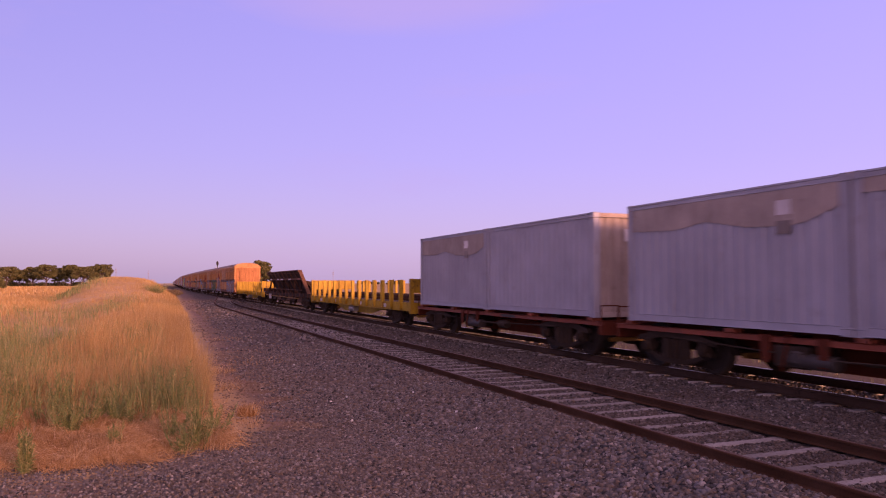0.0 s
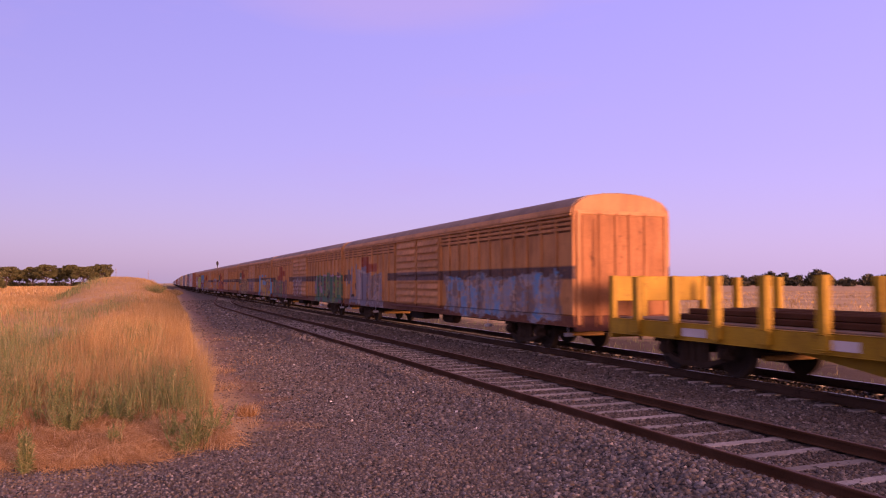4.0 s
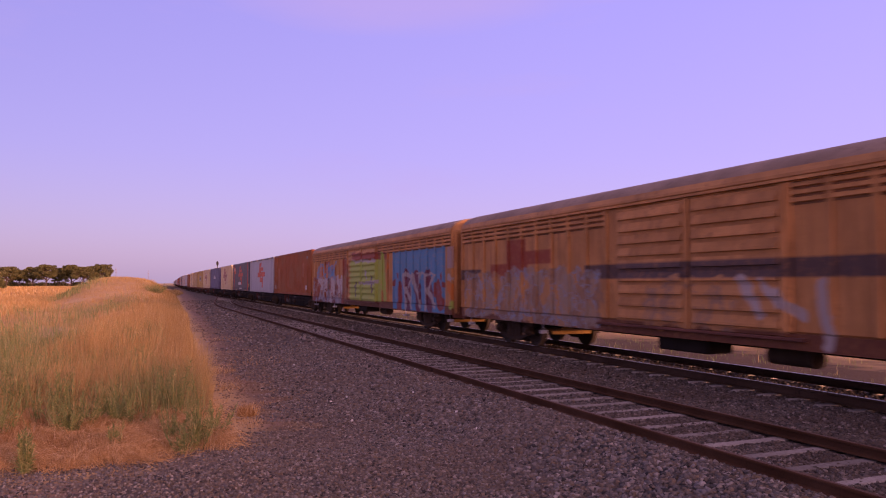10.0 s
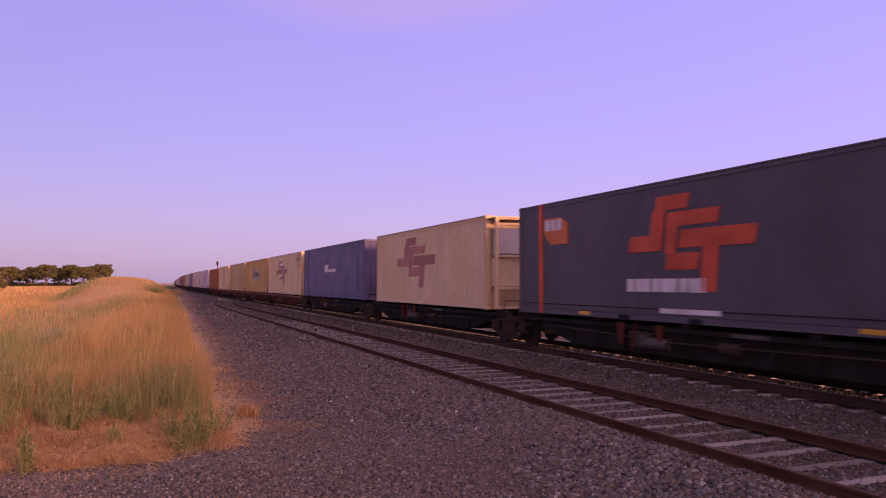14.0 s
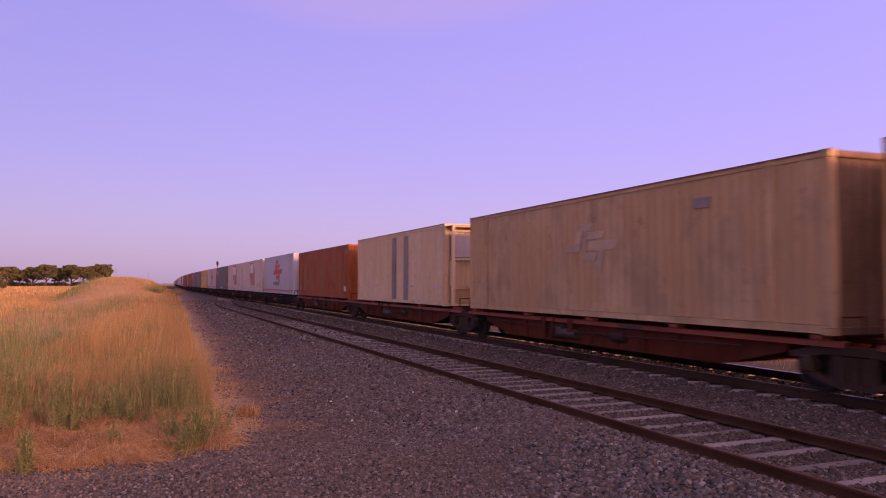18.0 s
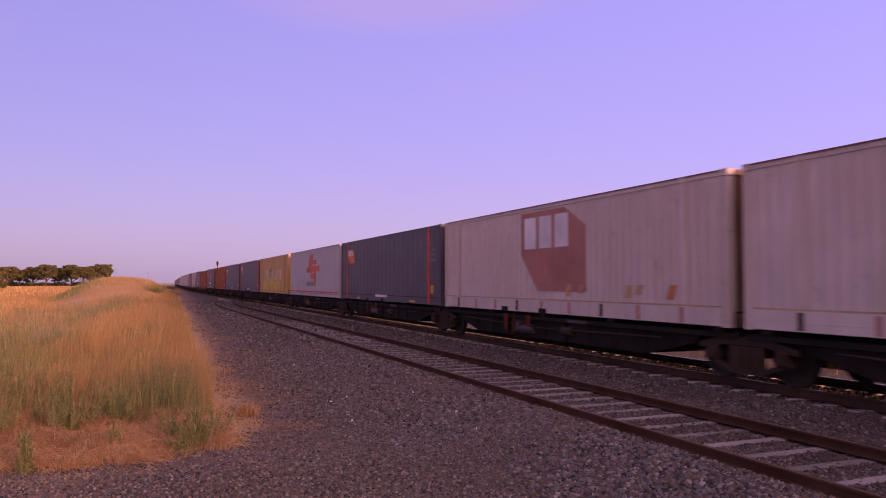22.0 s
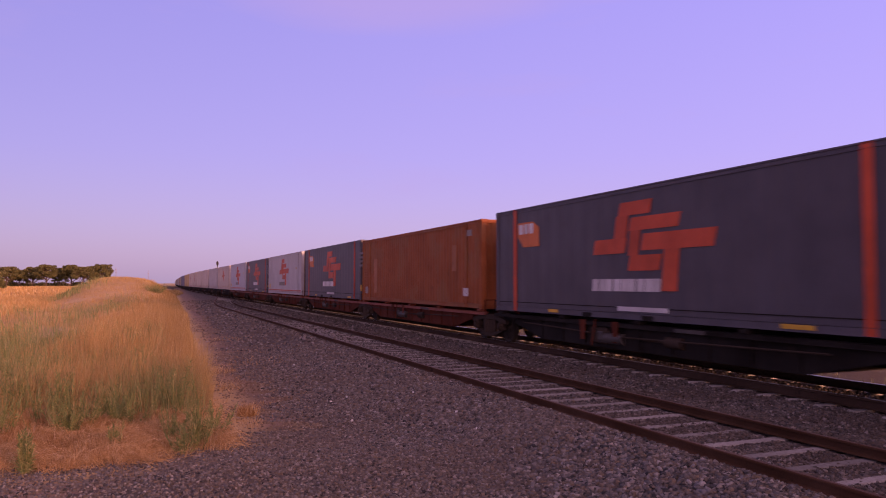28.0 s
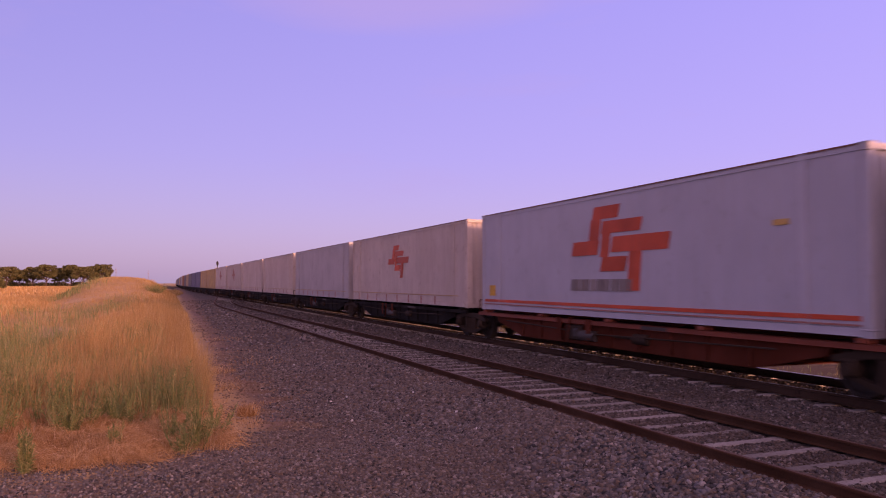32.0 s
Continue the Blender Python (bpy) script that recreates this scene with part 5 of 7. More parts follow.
TAGS_FIVE = [(SKY, 16.79, 1.99, 16.99, 0.89, 0.15), (SKY, 17.32, 2.19, 17.95, 2.22, 0.14), (SKY, 18.48, 2.31, 18.5, 0.9, 0.11), (SKY, 18.38, 2.31, 20.55, 2.22, 0.15), (SKY, 21.02, 2.26, 20.9, 0.98, 0.16), (SKY, 19.37, 2.12, 19.43, 1.21, 0.13), (SKY, 20.07, 1.65, 20.14, 1.23, 0.11), (WHITE, 17.51, 1.95, 17.7, 1.07, 0.06), (SKY, 21.69, 1.45, 21.88, 1.22, 0.12), (WHITE, 21.21, 1.61, 22.02, 1.63, 0.04), (NAVY, 18.58, 2.12, 18.88, 2.13, 0.04), (NAVY, 20.1, 2.13, 20.55, 2.1, 0.04), (WHITE, 12.81, 1.84, 13.22, 1.28, 0.11), (WHITE, 13.32, 1.81, 14.08, 1.21, 0.08), (WHITE, 14.47, 1.77, 14.58, 0.81, 0.09), (WHITE, 19.71, 1.62, 19.96, 1.6, 0.04), (MAROON, 18.14, 1.16, 18.66, 1.14, 0.06)]
TAGS_SIX = [(RED, 17.11, 1.59, 17.09, 0.83, 0.29), (RED, 21.42, 1.57, 21.77, 1.09, 0.3), (RED, 21.75, 2.03, 21.77, 2.03, 0.13), (RED, 16.8, 2.05, 16.81, 2.05, 0.1), (RED, 16.37, 1.8, 16.37, 1.79, 0.11), (RED, 22.01, 1.71, 22.05, 1.71, 0.1), (MAROON, 17.89, 1.97, 18.22, 0.92, 0.34), (MAROON, 19.09, 1.99, 19.44, 0.98, 0.3), (MAROON, 20.37, 1.98, 20.67, 1.04, 0.32)]
TAGS_SIX_B = [(WHITE, 17.53, 2.1, 17.9, 0.83, 0.11), (WHITE, 17.6, 2.16, 18.45, 2.09, 0.07), (WHITE, 18.45, 2.04, 18.19, 1.66, 0.06), (WHITE, 17.95, 1.52, 18.58, 0.86, 0.1), (WHITE, 18.71, 2.08, 18.43, 1.17, 0.07), (WHITE, 18.65, 2.1, 19.62, 0.92, 0.11), (WHITE, 19.56, 2.09, 19.36, 1.65, 0.07), (WHITE, 20.1, 2.05, 20.26, 0.91, 0.11), (WHITE, 21.09, 2.09, 20.45, 1.56, 0.08), (WHITE, 20.47, 1.49, 21.21, 0.96, 0.1), (WHITE, 19.1, 2.15, 21.19, 2.12, 0.04)]
TAGS_SIX_C = [(RED, 9.79, 3.12, 15.1, 2.97, 0.15), (ORANGE, 15.42, 2.92, 15.27, 1.15, 0.13), (LIME, 14.62, 2.96, 14.99, 1.16, 0.21), (PURPLE, 10.39, 1.69, 10.38, 1.24, 0.11), (PURPLE, 13.13, 1.99, 13.24, 1.48, 0.12), (WHITE, 12.07, 2.29, 12.31, 2.07, 0.11), (WHITE, 11.04, 1.75, 14, 1.86, 0.06), (ORANGE, 22.55, 1.62, 22.98, 1.44, 0.22), (LIME, 22.66, 1.01, 23.12, 1.04, 0.13), (WHITE, 22.48, 1.99, 22.72, 1.89, 0.12), (WHITE, 9.79, 2.87, 13.79, 2.8, 0.06)]
SILL = (-0.1, 23.0, 0.6, 0.985, [(0.11, 0.034, 0.02)], 1, 0)
BASE = [SILL, (7.6, 22.9, 1.88, 2.22, [NAVY], 1, 0), (-0.1, 1.5, 1.88, 2.22, [NAVY], 1, 0), (3.4, 4.5, 2.3, 3.02, [RED], 1, 0), (4.1, 6.0, 2.3, 2.68, [RED], 1, 0), (2.2, 4.6, 1.95, 2.35, [RED], 1, 0)]
PANEL = (1.35, 2.9, 1.75, 2.85, [GREEN], 1, 0)
PLATE = (1.45, 2.8, 2.18, 2.42, [(0.38, 0.42, 0.44)], 1, 0)
VAN_SKINS = [
    van_skin("van_skin_one", BASE + [(3.6, 6.8, 0.75, 2.2, [WHITE, GREYB, SLATE, SLATE, GREYB], 0.60, 1), (14.2, 22.2, 0.75, 2.0, [WHITE, GREYB, SKY, GREYB, BLUE], 0.50, 1)], TAGS_ONE),
    van_skin("van_skin_two", BASE + [(0.2, 4.6, 0.8, 2.0, [PURPLE, TEAL, TEAL, PURPLE, GREYB], 0.46, 1), (4.6, 6.6, 0.8, 1.9, [PURPLE, PURPLE, TANG], 0.50, 1), (9.4, 12.2, 0.9, 2.1, [WHITE, PURPLE, GREYB, MAROON, TANG], 0.43, 1), (16.3, 22.95, 0.65, 2.25, [PURPLE, TEAL, PURPLE, GREENB, TEAL], 0.6, 1)], TAGS_TWO),
    van_skin("van_skin_three", BASE + [PANEL, PLATE, (0.7, 1.2, 1.62, 1.95, [BLACK], 1, 0.3), (1.0, 3.0, 0.8, 1.6, [BLACK, GREYB, TANG, GREYB], 0.30, 1), (2.9, 8.0, 0.72, 2.15, [BLACK, OLIVE, GREYT, OLIVE, TANG], 0.42, 1), (9.2, 12.6, 1.0, 1.85, [TANG, GREYB, PURPLE], 0.43, 1), (16.9, 22.1, 0.7, 2.05, [GREYT, GREYT, YELLOW_PAINT, GREYT, RED, YELLOW_PAINT, GREYB], 0.42, 0.3)], TAGS_THREE + TAGS_THREE_B),
    van_skin("van_skin_four", BASE + [PANEL, (1.45, 2.8, 1.75, 2.1, [SKY], 1, 0), (0.9, 8.2, 0.70, 2.0, [ROSE, SLATE, EMBER, BLACK, SLATE, EMBER, ROSE], 0.40, 1), (20.3, 21.8, 1.0, 1.7, [GREYT], 1, 1)], TAGS_FOUR),
    van_skin("van_skin_five", BASE + [(0.2, 8.2, 0.72, 2.15, [SKY, TANG, ORANGE_TAN, GREYT, TANG, GREYT], 0.44, 1), (10.0, 12.6, 0.9, 1.8, [TANG, ORANGE_TAN, TANG, ORANGE_TAN], 0.5, 1), (16.9, 22.0, 0.75, 2.15, [SKY, (0.27, 0.15, 0.13), (0.27, 0.15, 0.13), SKY, (0.30, 0.19, 0.16), GREYT], 0.55, 1)], TAGS_FIVE),
    van_skin("van_skin_six", [SILL] + BASE[3:5] + [(0.2, 7.6, 0.72, 2.15, [MAROON, (0.46, 0.46, 0.50), SKY, (0.46, 0.46, 0.50), RED, GREYB, (0.46, 0.46, 0.50)], 0.75, 1), (1.0, 6.0, 2.05, 2.85, [BLUE, BLUE, SKY, ORANGE], 0.50, 1), (7.4, 8.6, 0.8, 3.1, [RED, RED, TANG], 0.50, 1), (9.3, 14.6, 0.95, 2.9, [LIME], 1, 0.3), (16.25, 22.15, 0.72, 3.1, [(0.045, 0.24, 0.45)], 1, 0.3), (22.3, 23.1, 2.3, 3.05, [(0.34, 0.25, 0.24)], 1, 0.3)], TAGS_SIX + TAGS_SIX_B + TAGS_SIX_C),
]


def louvre_van():
    w = thing("louvre_van", "weathered tan louvred goods van covered in sprayed paint", "rail wagon", "louvred vans of the train")
    skin = VAN_SKINS[0]
    part("body", Shape().box(-1.40, 1.40, -VH, VH, 0.98, 3.52, 0.02), skin, w)
    arc = [(-1.45, 3.50), (-1.45, 3.60), (-1.40, 3.74), (-1.24, 3.88), (-0.95, 3.99), (-0.5, 4.06), (0, 4.085), (0.5, 4.06), (0.95, 3.99), (1.24, 3.88), (1.40, 3.74), (1.45, 3.60), (1.45, 3.50)]
    part("roof", Shape().prism(arc, -VH + 0.1, VH - 0.1, "y"), VAN_ROOF, w, "dull grey-brown curved roof", smooth=40)
    for k in (-1, 1):
        part("end_cap", Shape().prism([(x * 0.985, z - 0.03) for x, z in arc], k * (VH - 0.1), k * VH, "y"), VAN_TAN, w)
        part("gutter", Shape().box(k * 1.44, k * 1.485, -VH + 0.05, VH - 0.05, 3.47, 3.53, 0.01), VAN_TAN, w)
        part("cornice", Shape().prism([(k * 1.44, 3.53), (k * 1.475, 3.545), (k * 1.47, 3.60), (k * 1.425, 3.70), (k * 1.40, 3.70)], -VH + 0.05, VH - 0.05, "y"), VAN_TAN, w)
        part("end_panel", Shape().box(-1.37, 1.37, min(k * VH, k * (VH + 0.015)), max(k * VH, k * (VH + 0.015)), 0.98, 3.48, 0.005), VAN_END, w, "brown end wall with dark streaks")
        part("end_ladder", Shape().tube((-1.22, k * (VH + 0.09), 0.7), (-1.22, k * (VH + 0.09), 3.4), 0.016, 6).tube((-0.86, k * (VH + 0.09), 0.7), (-0.86, k * (VH + 0.09), 3.4), 0.016, 6), VAN_END, w)
        part("sill", Shape().box(k * 1.34, k * 1.43, -VH, VH, 0.70, 0.98, 0.012), skin, w, "dark red-brown sill")
        for x in (-1.3, -0.68, -0.2, 0.2, 0.68, 1.3):
            part("end_rib", Shape().box(x - 0.05, x + 0.05, min(k * VH, k * (VH + 0.05)), max(k * VH, k * (VH + 0.05)), 0.75, 3.55, 0.012), VAN_END if abs(x) < 1 else VAN_TAN, w)
        part("end_beam", Shape().box(-1.36, 1.36, min(k * VH, k * (VH + 0.04)), max(k * VH, k * (VH + 0.04)), 3.50, 3.60, 0.01), VAN_TAN, w)
        # ribs either side of the doors
        ys = list(np.linspace(-VH + 0.06, -VH + 9.0, 12)) + list(np.linspace(VH - 8.5, VH - 0.06, 11))
        for y in ys:
            part("rib", Shape().box(min(k * 1.39, k * 1.455), max(k * 1.39, k * 1.455), y - 0.055, y + 0.055, 0.98, 3.47, 0.015), skin, w)
        for y0, y1 in zip(ys[:-1], ys[1:]):
            if y1 - y0 > 2:
                continue
            s = Shape()
            for z in (3.10, 3.225, 3.35):
                s.prism([(k * 1.398, z), (k * 1.448, z + 0.012), (k * 1.444, z + 0.072), (k * 1.402, z + 0.09)], y0 + 0.06, y1 - 0.06, "y")
            part("louvre", s, skin, w)
            # dark backing strip: shade between the slats put into the colour
            part("louvre_gap", Shape().box(min(k * 1.399, k * 1.405), max(k * 1.399, k * 1.405), y0 + 0.06, y1 - 0.06, 3.06, 3.45), SLOT_SHADE, w)
        # doors
        for y0, y1 in ((VH - 13.8, VH - 11.4), (VH - 11.35, VH - 8.95)):
            d = part("door", Shape().box(min(k * 1.39, k * 1.46), max(k * 1.39, k * 1.46), y0, y1, 0.9, 3.42, 0.015), skin, w)
            for i in range(9):
                z = 1.02 + i * 0.268
                part("door_rib", Shape().prism([(k * 1.452, z), (k * 1.515, z + 0.012), (k * 1.51, z + 0.06), (k * 1.458, z + 0.2)], y0 + 0.14, y1 - 0.1, "y"), skin, d)
            part("door_post", Shape().box(min(k * 1.45, k * 1.50), max(k * 1.45, k * 1.50), y0 - 0.03, y0 + 0.09, 0.9, 3.44, 0.012), skin, d)
        part("door_track", Shape().box(min(k * 1.40, k * 1.52), max(k * 1.40, k * 1.52), VH - 14.2, VH - 8.2, 0.84, 0.9, 0.01), VAN_SILL, w)
        part("headstock", Shape().box(-1.36, 1.36, k * (VH - 0.1), k * (VH + 0.02), 0.6, 0.98, 0.012), VAN_SILL, w)
        add_bogie(w, k * (VH - 3.2))
        # pale plates added to give the bright sun glints near the bogies
        part("foot_step", Shape().box(-1.40, -1.16, k * (VH - 5.3) - 0.02, k * (VH - 5.3) + 0.02, 0.44, 0.53, 0.006).tube((-1.3, k * (VH - 5.3), 0.5), (-1.3, k * (VH - 5.3), 0.72), 0.012, 6), BOX_WHITE, w, "small pale plate added as a sun glint")
        part("foot_step", Shape().box(-1.40, -1.16, k * (VH - 0.5) - 0.02, k * (VH - 0.5) + 0.02, 0.44, 0.53, 0.006).tube((-1.3, k * (VH - 0.5), 0.5), (-1.3, k * (VH - 0.5), 0.72), 0.012, 6), BOX_WHITE, w, "small pale plate added as a sun glint")
    part("centre_sill", Shape().box(-0.35, 0.35, -VH, VH, 0.55, 0.98, 0.012), BLACK_IRON, w)
    part("battery_box", Shape().box(-1.25, -0.6, -0.2, 1.3, 0.42, 0.72, 0.03), BLACK_IRON, w)
    part("air_reservoir", Shape().tube((-0.8, -2.4, 0.52), (-0.8, -1.4, 0.52), 0.17, 12), BOGIE_IRON, w, smooth=40)
    add_couplers(w, VH)
    return w


def set_skin(van, skin):
    for o in van.children_recursive:
        if o.material_slots and o.material_slots[0].material in VAN_SKINS:
            o.material_slots[0].material = skin


VAN_PLACES = [(89.6, 112.45), (113.1, 135.8), (136.5, 159.3), (160.0, 182.8), (183.5, 206.5), (207.2, 230.2)]
VAN_WORDS = ["tan louvred van with grey and pale blue sprayed paint", "tan louvred van with teal and purple sprayed paint", "tan louvred van with bright blue and orange sprayed paint",
             "tan louvred van with red and grey sprayed paint", "tan louvred van with brown and white sprayed paint", "tan louvred van with lime, blue and maroon sprayed paint"]
van_model = louvre_van()
for i, (f0, r0) in enumerate(VAN_PLACES):
    v = van_model if i == 0 else copy_thing(van_model, pose(0, 0, 0))
    set_skin(v, VAN_SKINS[i])
    v["label"] = VAN_WORDS[i]
    send(v, (f0 + r0) / 2)


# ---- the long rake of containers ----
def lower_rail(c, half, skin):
    """Deep bottom side rail with lifting pockets; a dark strip paints the shadow of its seam."""
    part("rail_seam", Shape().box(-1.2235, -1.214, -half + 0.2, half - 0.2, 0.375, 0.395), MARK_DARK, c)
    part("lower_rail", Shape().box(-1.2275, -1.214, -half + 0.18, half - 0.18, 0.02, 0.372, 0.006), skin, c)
    for a in (4.6, 6.9):
        mark(c, half, a, a + 0.42, 0.97, 1.10, BLACK_IRON, "lifting_pocket", "dark lifting pocket", proud=0.012)


def end_fittings(c, half):
    """Rungs, a red bar and a small shield on the front end."""
    for i in range(6):
        part("end_rung", Shape().box(-0.95, -0.1, -half - 0.03, -half - 0.008, 0.55 + 0.36 * i, 0.60 + 0.36 * i, 0.006), MARK_GREY, c)
    part("end_bar", Shape().box(-1.1, 1.1, -half - 0.04, -half - 0.008, 0.40, 0.48, 0.01), MARK_RED, c, "orange-red bar across the end")
    part("end_shield", Shape().prism([(-1.0, 2.55), (-1.0, 2.2), (-0.75, 2.0), (-0.3, 2.0), (-0.3, 2.45), (-0.5, 2.55)], -half - 0.034, -half - 0.008, "y"), MARK_ORANGE, c)


def side_fittings(c, half, post):
    """Small plates and stripes that the charcoal boxes carry."""
    mark(c, half, 3.2, 3.7, 1.02, 1.10, MARK_YELLOW, "warning_plate")
    mark(c, half, 11.2, 11.9, 1.02, 1.10, MARK_YELLOW, "warning_plate")
    mark(c, half, 13.72, 13.98, 1.40, 1.70, MARK_YELLOW, "warning_plate")
    mark(c, half, 6.4, 8.2, 1.16, 1.26, MARK_WHITE, "white_strip")
    for z in (2.6, 2.8, 3.0, 3.2):
        mark(c, half, 13.55, 14.2, z, z + 0.10, DARK_PANEL, "data_panel", "grey lettered data panel")


def charcoal(front, rear, logo, model, at=5.4, wide=1.1):
    L = rear - front
    c = container(L, 2.97, BOX_DARK, "charcoal container with orange-red upright stripes" + (" and a large orange-red bar logo" if logo else " and a small orange shield logo"), post_skin=MARK_RED, depth=0.006, pitch=0.6, end_skin=BOX_DARK)
    h = L / 2
    shield_logo(c, h, 1.45, 2.68, 2.80, 3.50, MARK_ORANGE, MARK_WHITE)
    if logo:
        stepped_logo(c, h, at, MARK_RED, MARK_WHITE, 1.0, wide)
    part("bottom_seam", Shape().box(-1.2245, -1.214, -h + 0.2, h - 0.2, 0.27, 0.29), BLACK_IRON, c)
    side_fittings(c, h, True)
    end_fittings(c, h)
    for a in (4.9, 7.3):
        mark(c, h, a, a + 0.4, 0.97, 1.08, BLACK_IRON, "lifting_pocket", "dark lifting pocket")
    place(c, front, rear)
    wagon_at(model, (front + rear) / 2)


def rusty(front, rear, model, height=2.97):
    L = rear - front
    c = container(L, height, BOX_ORANGE, "rust-orange corrugated container with worn patches", depth=0.018, end_skin=BOX_ORANGE)
    h = L / 2
    mark(c, h, 0.55, 0.95, 1.3, 1.62, MARK_GREY, "notice")
    mark(c, h, 12.6, 13.0, 1.35, 1.62, MARK_WHITE, "notice")
    mark(c, h, 12.9, 13.3, 3.35, 3.55, MARK_GREY, "notice")
    for a0, a1, z0, z1 in ((2.0, 2.5, 1.35, 2.9), (11.6, 12.0, 2.2, 3.1)):
        mark(c, h, a0, a1, z0, z1, PALE_RUST, "worn_patch", "paler patched paint")
    place(c, front, rear)
    wagon_at(model, (front + rear) / 2)


def white_box(front, rear, model, skin=BOX_WHITE, plate=MARK_GREY, at=5.45):
    L = rear - front
    c = container(L, 2.97, skin, "white container with an orange-red bar logo and stripe", depth=0.005, pitch=0.6, end_skin=BOX_WHITE if skin is BOX_WHITE else END_GRIME, trim=TOP_RUST)
    h = L / 2
    stepped_logo(c, h, at, MARK_RED, plate, 1.0, 1.0)
    mark(c, h, 0.2, L - 0.2, 1.21, 1.29, MARK_RED, "stripe", "thin red stripe along the bottom")
    mark(c, h, 0.2, L - 0.2, 1.13, 1.16, MARK_FADED, "stripe")
    mark(c, h, 0.55, 0.95, 1.4, 1.72, MARK_YELLOW, "warning_plate")
    mark(c, h, 12.1, 12.45, 2.78, 2.88, BOX_YELLOW, "worn_patch")
    place(c, front, rear)
    wagon_at(model, (front + rear) / 2)


def plain_box(front, rear, skin, label, model, depth=0.016, pitch=0.28, height=2.97, posts=True, end=None):
    L = rear - front
    c = container(L, height, skin, label, depth=depth, pitch=pitch, posts=posts, end_skin=end, trim=TOP_RUST if skin not in (BOX_BLUE, BOX_CURTAIN) else None)
    place(c, front, rear)
    wagon_at(model, (front + rear) / 2)
    return c, L / 2


def open_end(c, half):
    """Machinery bay in the front end: frame bars, curved cream panels and an orange box."""
    y = -half
    for x in (-1.12, 1.12):
        part("bay_post", Shape().box(x - 0.05, x + 0.05, y - 0.62, y - 0.52, 0.02, 2.88, 0.012), BOX_CREAM, c)
    for z in (0.02, 0.62, 1.62, 2.62, 2.8):
        part("bay_bar", Shape().box(-1.17, 1.17, y - 0.6, y - 0.52, z, z + 0.08, 0.012), BOX_CREAM, c)
    curve = [(-1.05, y - 0.05)] + [(-1.05 + 2.1 * i / 10, y - 0.12 - 0.38 * math.sin(math.pi * i / 10)) for i in range(11)] + [(1.05, y - 0.05)]
    part("bay_panel", Shape().prism(curve, 0.72, 1.60, "z"), BOX_CREAM, c, "curved cream panel", smooth=35)
    part("bay_panel", Shape().prism(curve, 0.12, 0.60, "z"), BOX_BEIGE, c, "curved cream panel", smooth=35)
    part("bay_cabinet", Shape().box(-1.0, 0.35, y - 0.45, y, 1.72, 2.55, 0.03), BOX_DULL, c, "pale machine cabinet")
    part("bay_cabinet", Shape().box(0.4, 1.05, y - 0.48, y, 1.72, 2.58, 0.03), MARK_ORANGE, c, "orange machine cabinet")
    part("bay_roof", Shape().box(-1.17, 1.17, y - 0.62, y, 2.84, 2.88, 0.01), BOX_BEIGE, c)


D, R = WAGON_DARK, WAGON_RED
rusty(231.5, 245.95, D)
# white curtain-sided box
c, h = plain_box(246.4, 260.9, BOX_CURTAIN, "white curtain-sided container with orange-red bars and striped top", D, 0.004, 1.0)
stepped_logo(c, h, 5.35, MARK_RED, None, 1.12, 0.99, 1.38)
for i in range(22):
    mark(c, h, 0.2 + i * 0.64, 0.2 + i * 0.64 + 0.62, 3.79, 3.90, (MARK_DARK, MARK_YELLOW)[i % 3 == 1] if i % 2 else MARK_GREY, "top_strip")
for i in range(17):
    part("curtain_strap", Shape().box(-1.232, -1.214, -h + 0.5 + i * 0.84, -h + 0.56 + i * 0.84, 0.02, 0.22, 0.006), BOX_DULL, c)
charcoal(261.45, 275.8, True, D, 5.28, 1.0)
c, h = plain_box(278.1, 290.1, BOX_CREAM, "stained cream container with faded red bars and open machinery end", D)
stepped_logo(c, h, 2.95, MARK_FADED, None, 1.0, 1.17)
open_end(c, h)
c, h = plain_box(292.2, 306.9, BOX_BLUE, "dull blue curtain-sided container with a small white mark", D, 0.004, 1.0)
mark(c, h, 5.9, 6.8, 2.42, 2.85, MARK_WHITE, "marking", lean=0.2)
mark(c, h, 6.9, 8.7, 2.42, 2.58, MARK_WHITE, "marking")
for i in range(16):
    part("curtain_strap", Shape().box(-1.232, -1.214, -h + 0.5 + i * 0.9, -h + 0.56 + i * 0.9, 0.02, 0.26, 0.006), BOX_BLUE, c)
part("end_stripe", Shape().box(0.1, 0.7, -h - 0.012, -h + 0.02, 0.2, 0.9), MARK_YELLOW, c)
c, h = plain_box(308.0, 322.2, BOX_CREAM, "stained cream container with a pale outlined bar logo", R)
stepped_logo(c, h, 4.05, MARK_FADED, None, 1.0, 1.25)
for b0, b1, z0, z1 in LOGO[::2]:
    mark(c, h, 4.0 + b0 * 1.25, 4.0 + b1 * 1.25, z1 - 0.13, z1 + 0.03, MARK_WHITE, "logo_highlight", lean=0.05, proud=0.012)
for a0, a1, z in ((12.2, 13.8, 3.45), (12.4, 13.7, 3.3), (12.9, 13.5, 3.0)):
    mark(c, h, a0, a1, z, z + 0.08, MARK_GREY, "data_line")
c, h = plain_box(323.0, 337.3, BOX_YELLOW, "faded yellow container with a dark star and bar mark", R)
mark(c, h, 5.4, 9.5, 2.1, 3.05, BOX_GHOST_PALE, "pale_panel", "pale repainted panel")
for i in range(7):
    q = 2 * math.pi * i / 7
    blob(c, h, 6.15 + 0.33 * math.cos(q), 2.58 + 0.30 * math.sin(q), 0.16, 0.16, MARK_DARK, "star_point", 7, i)
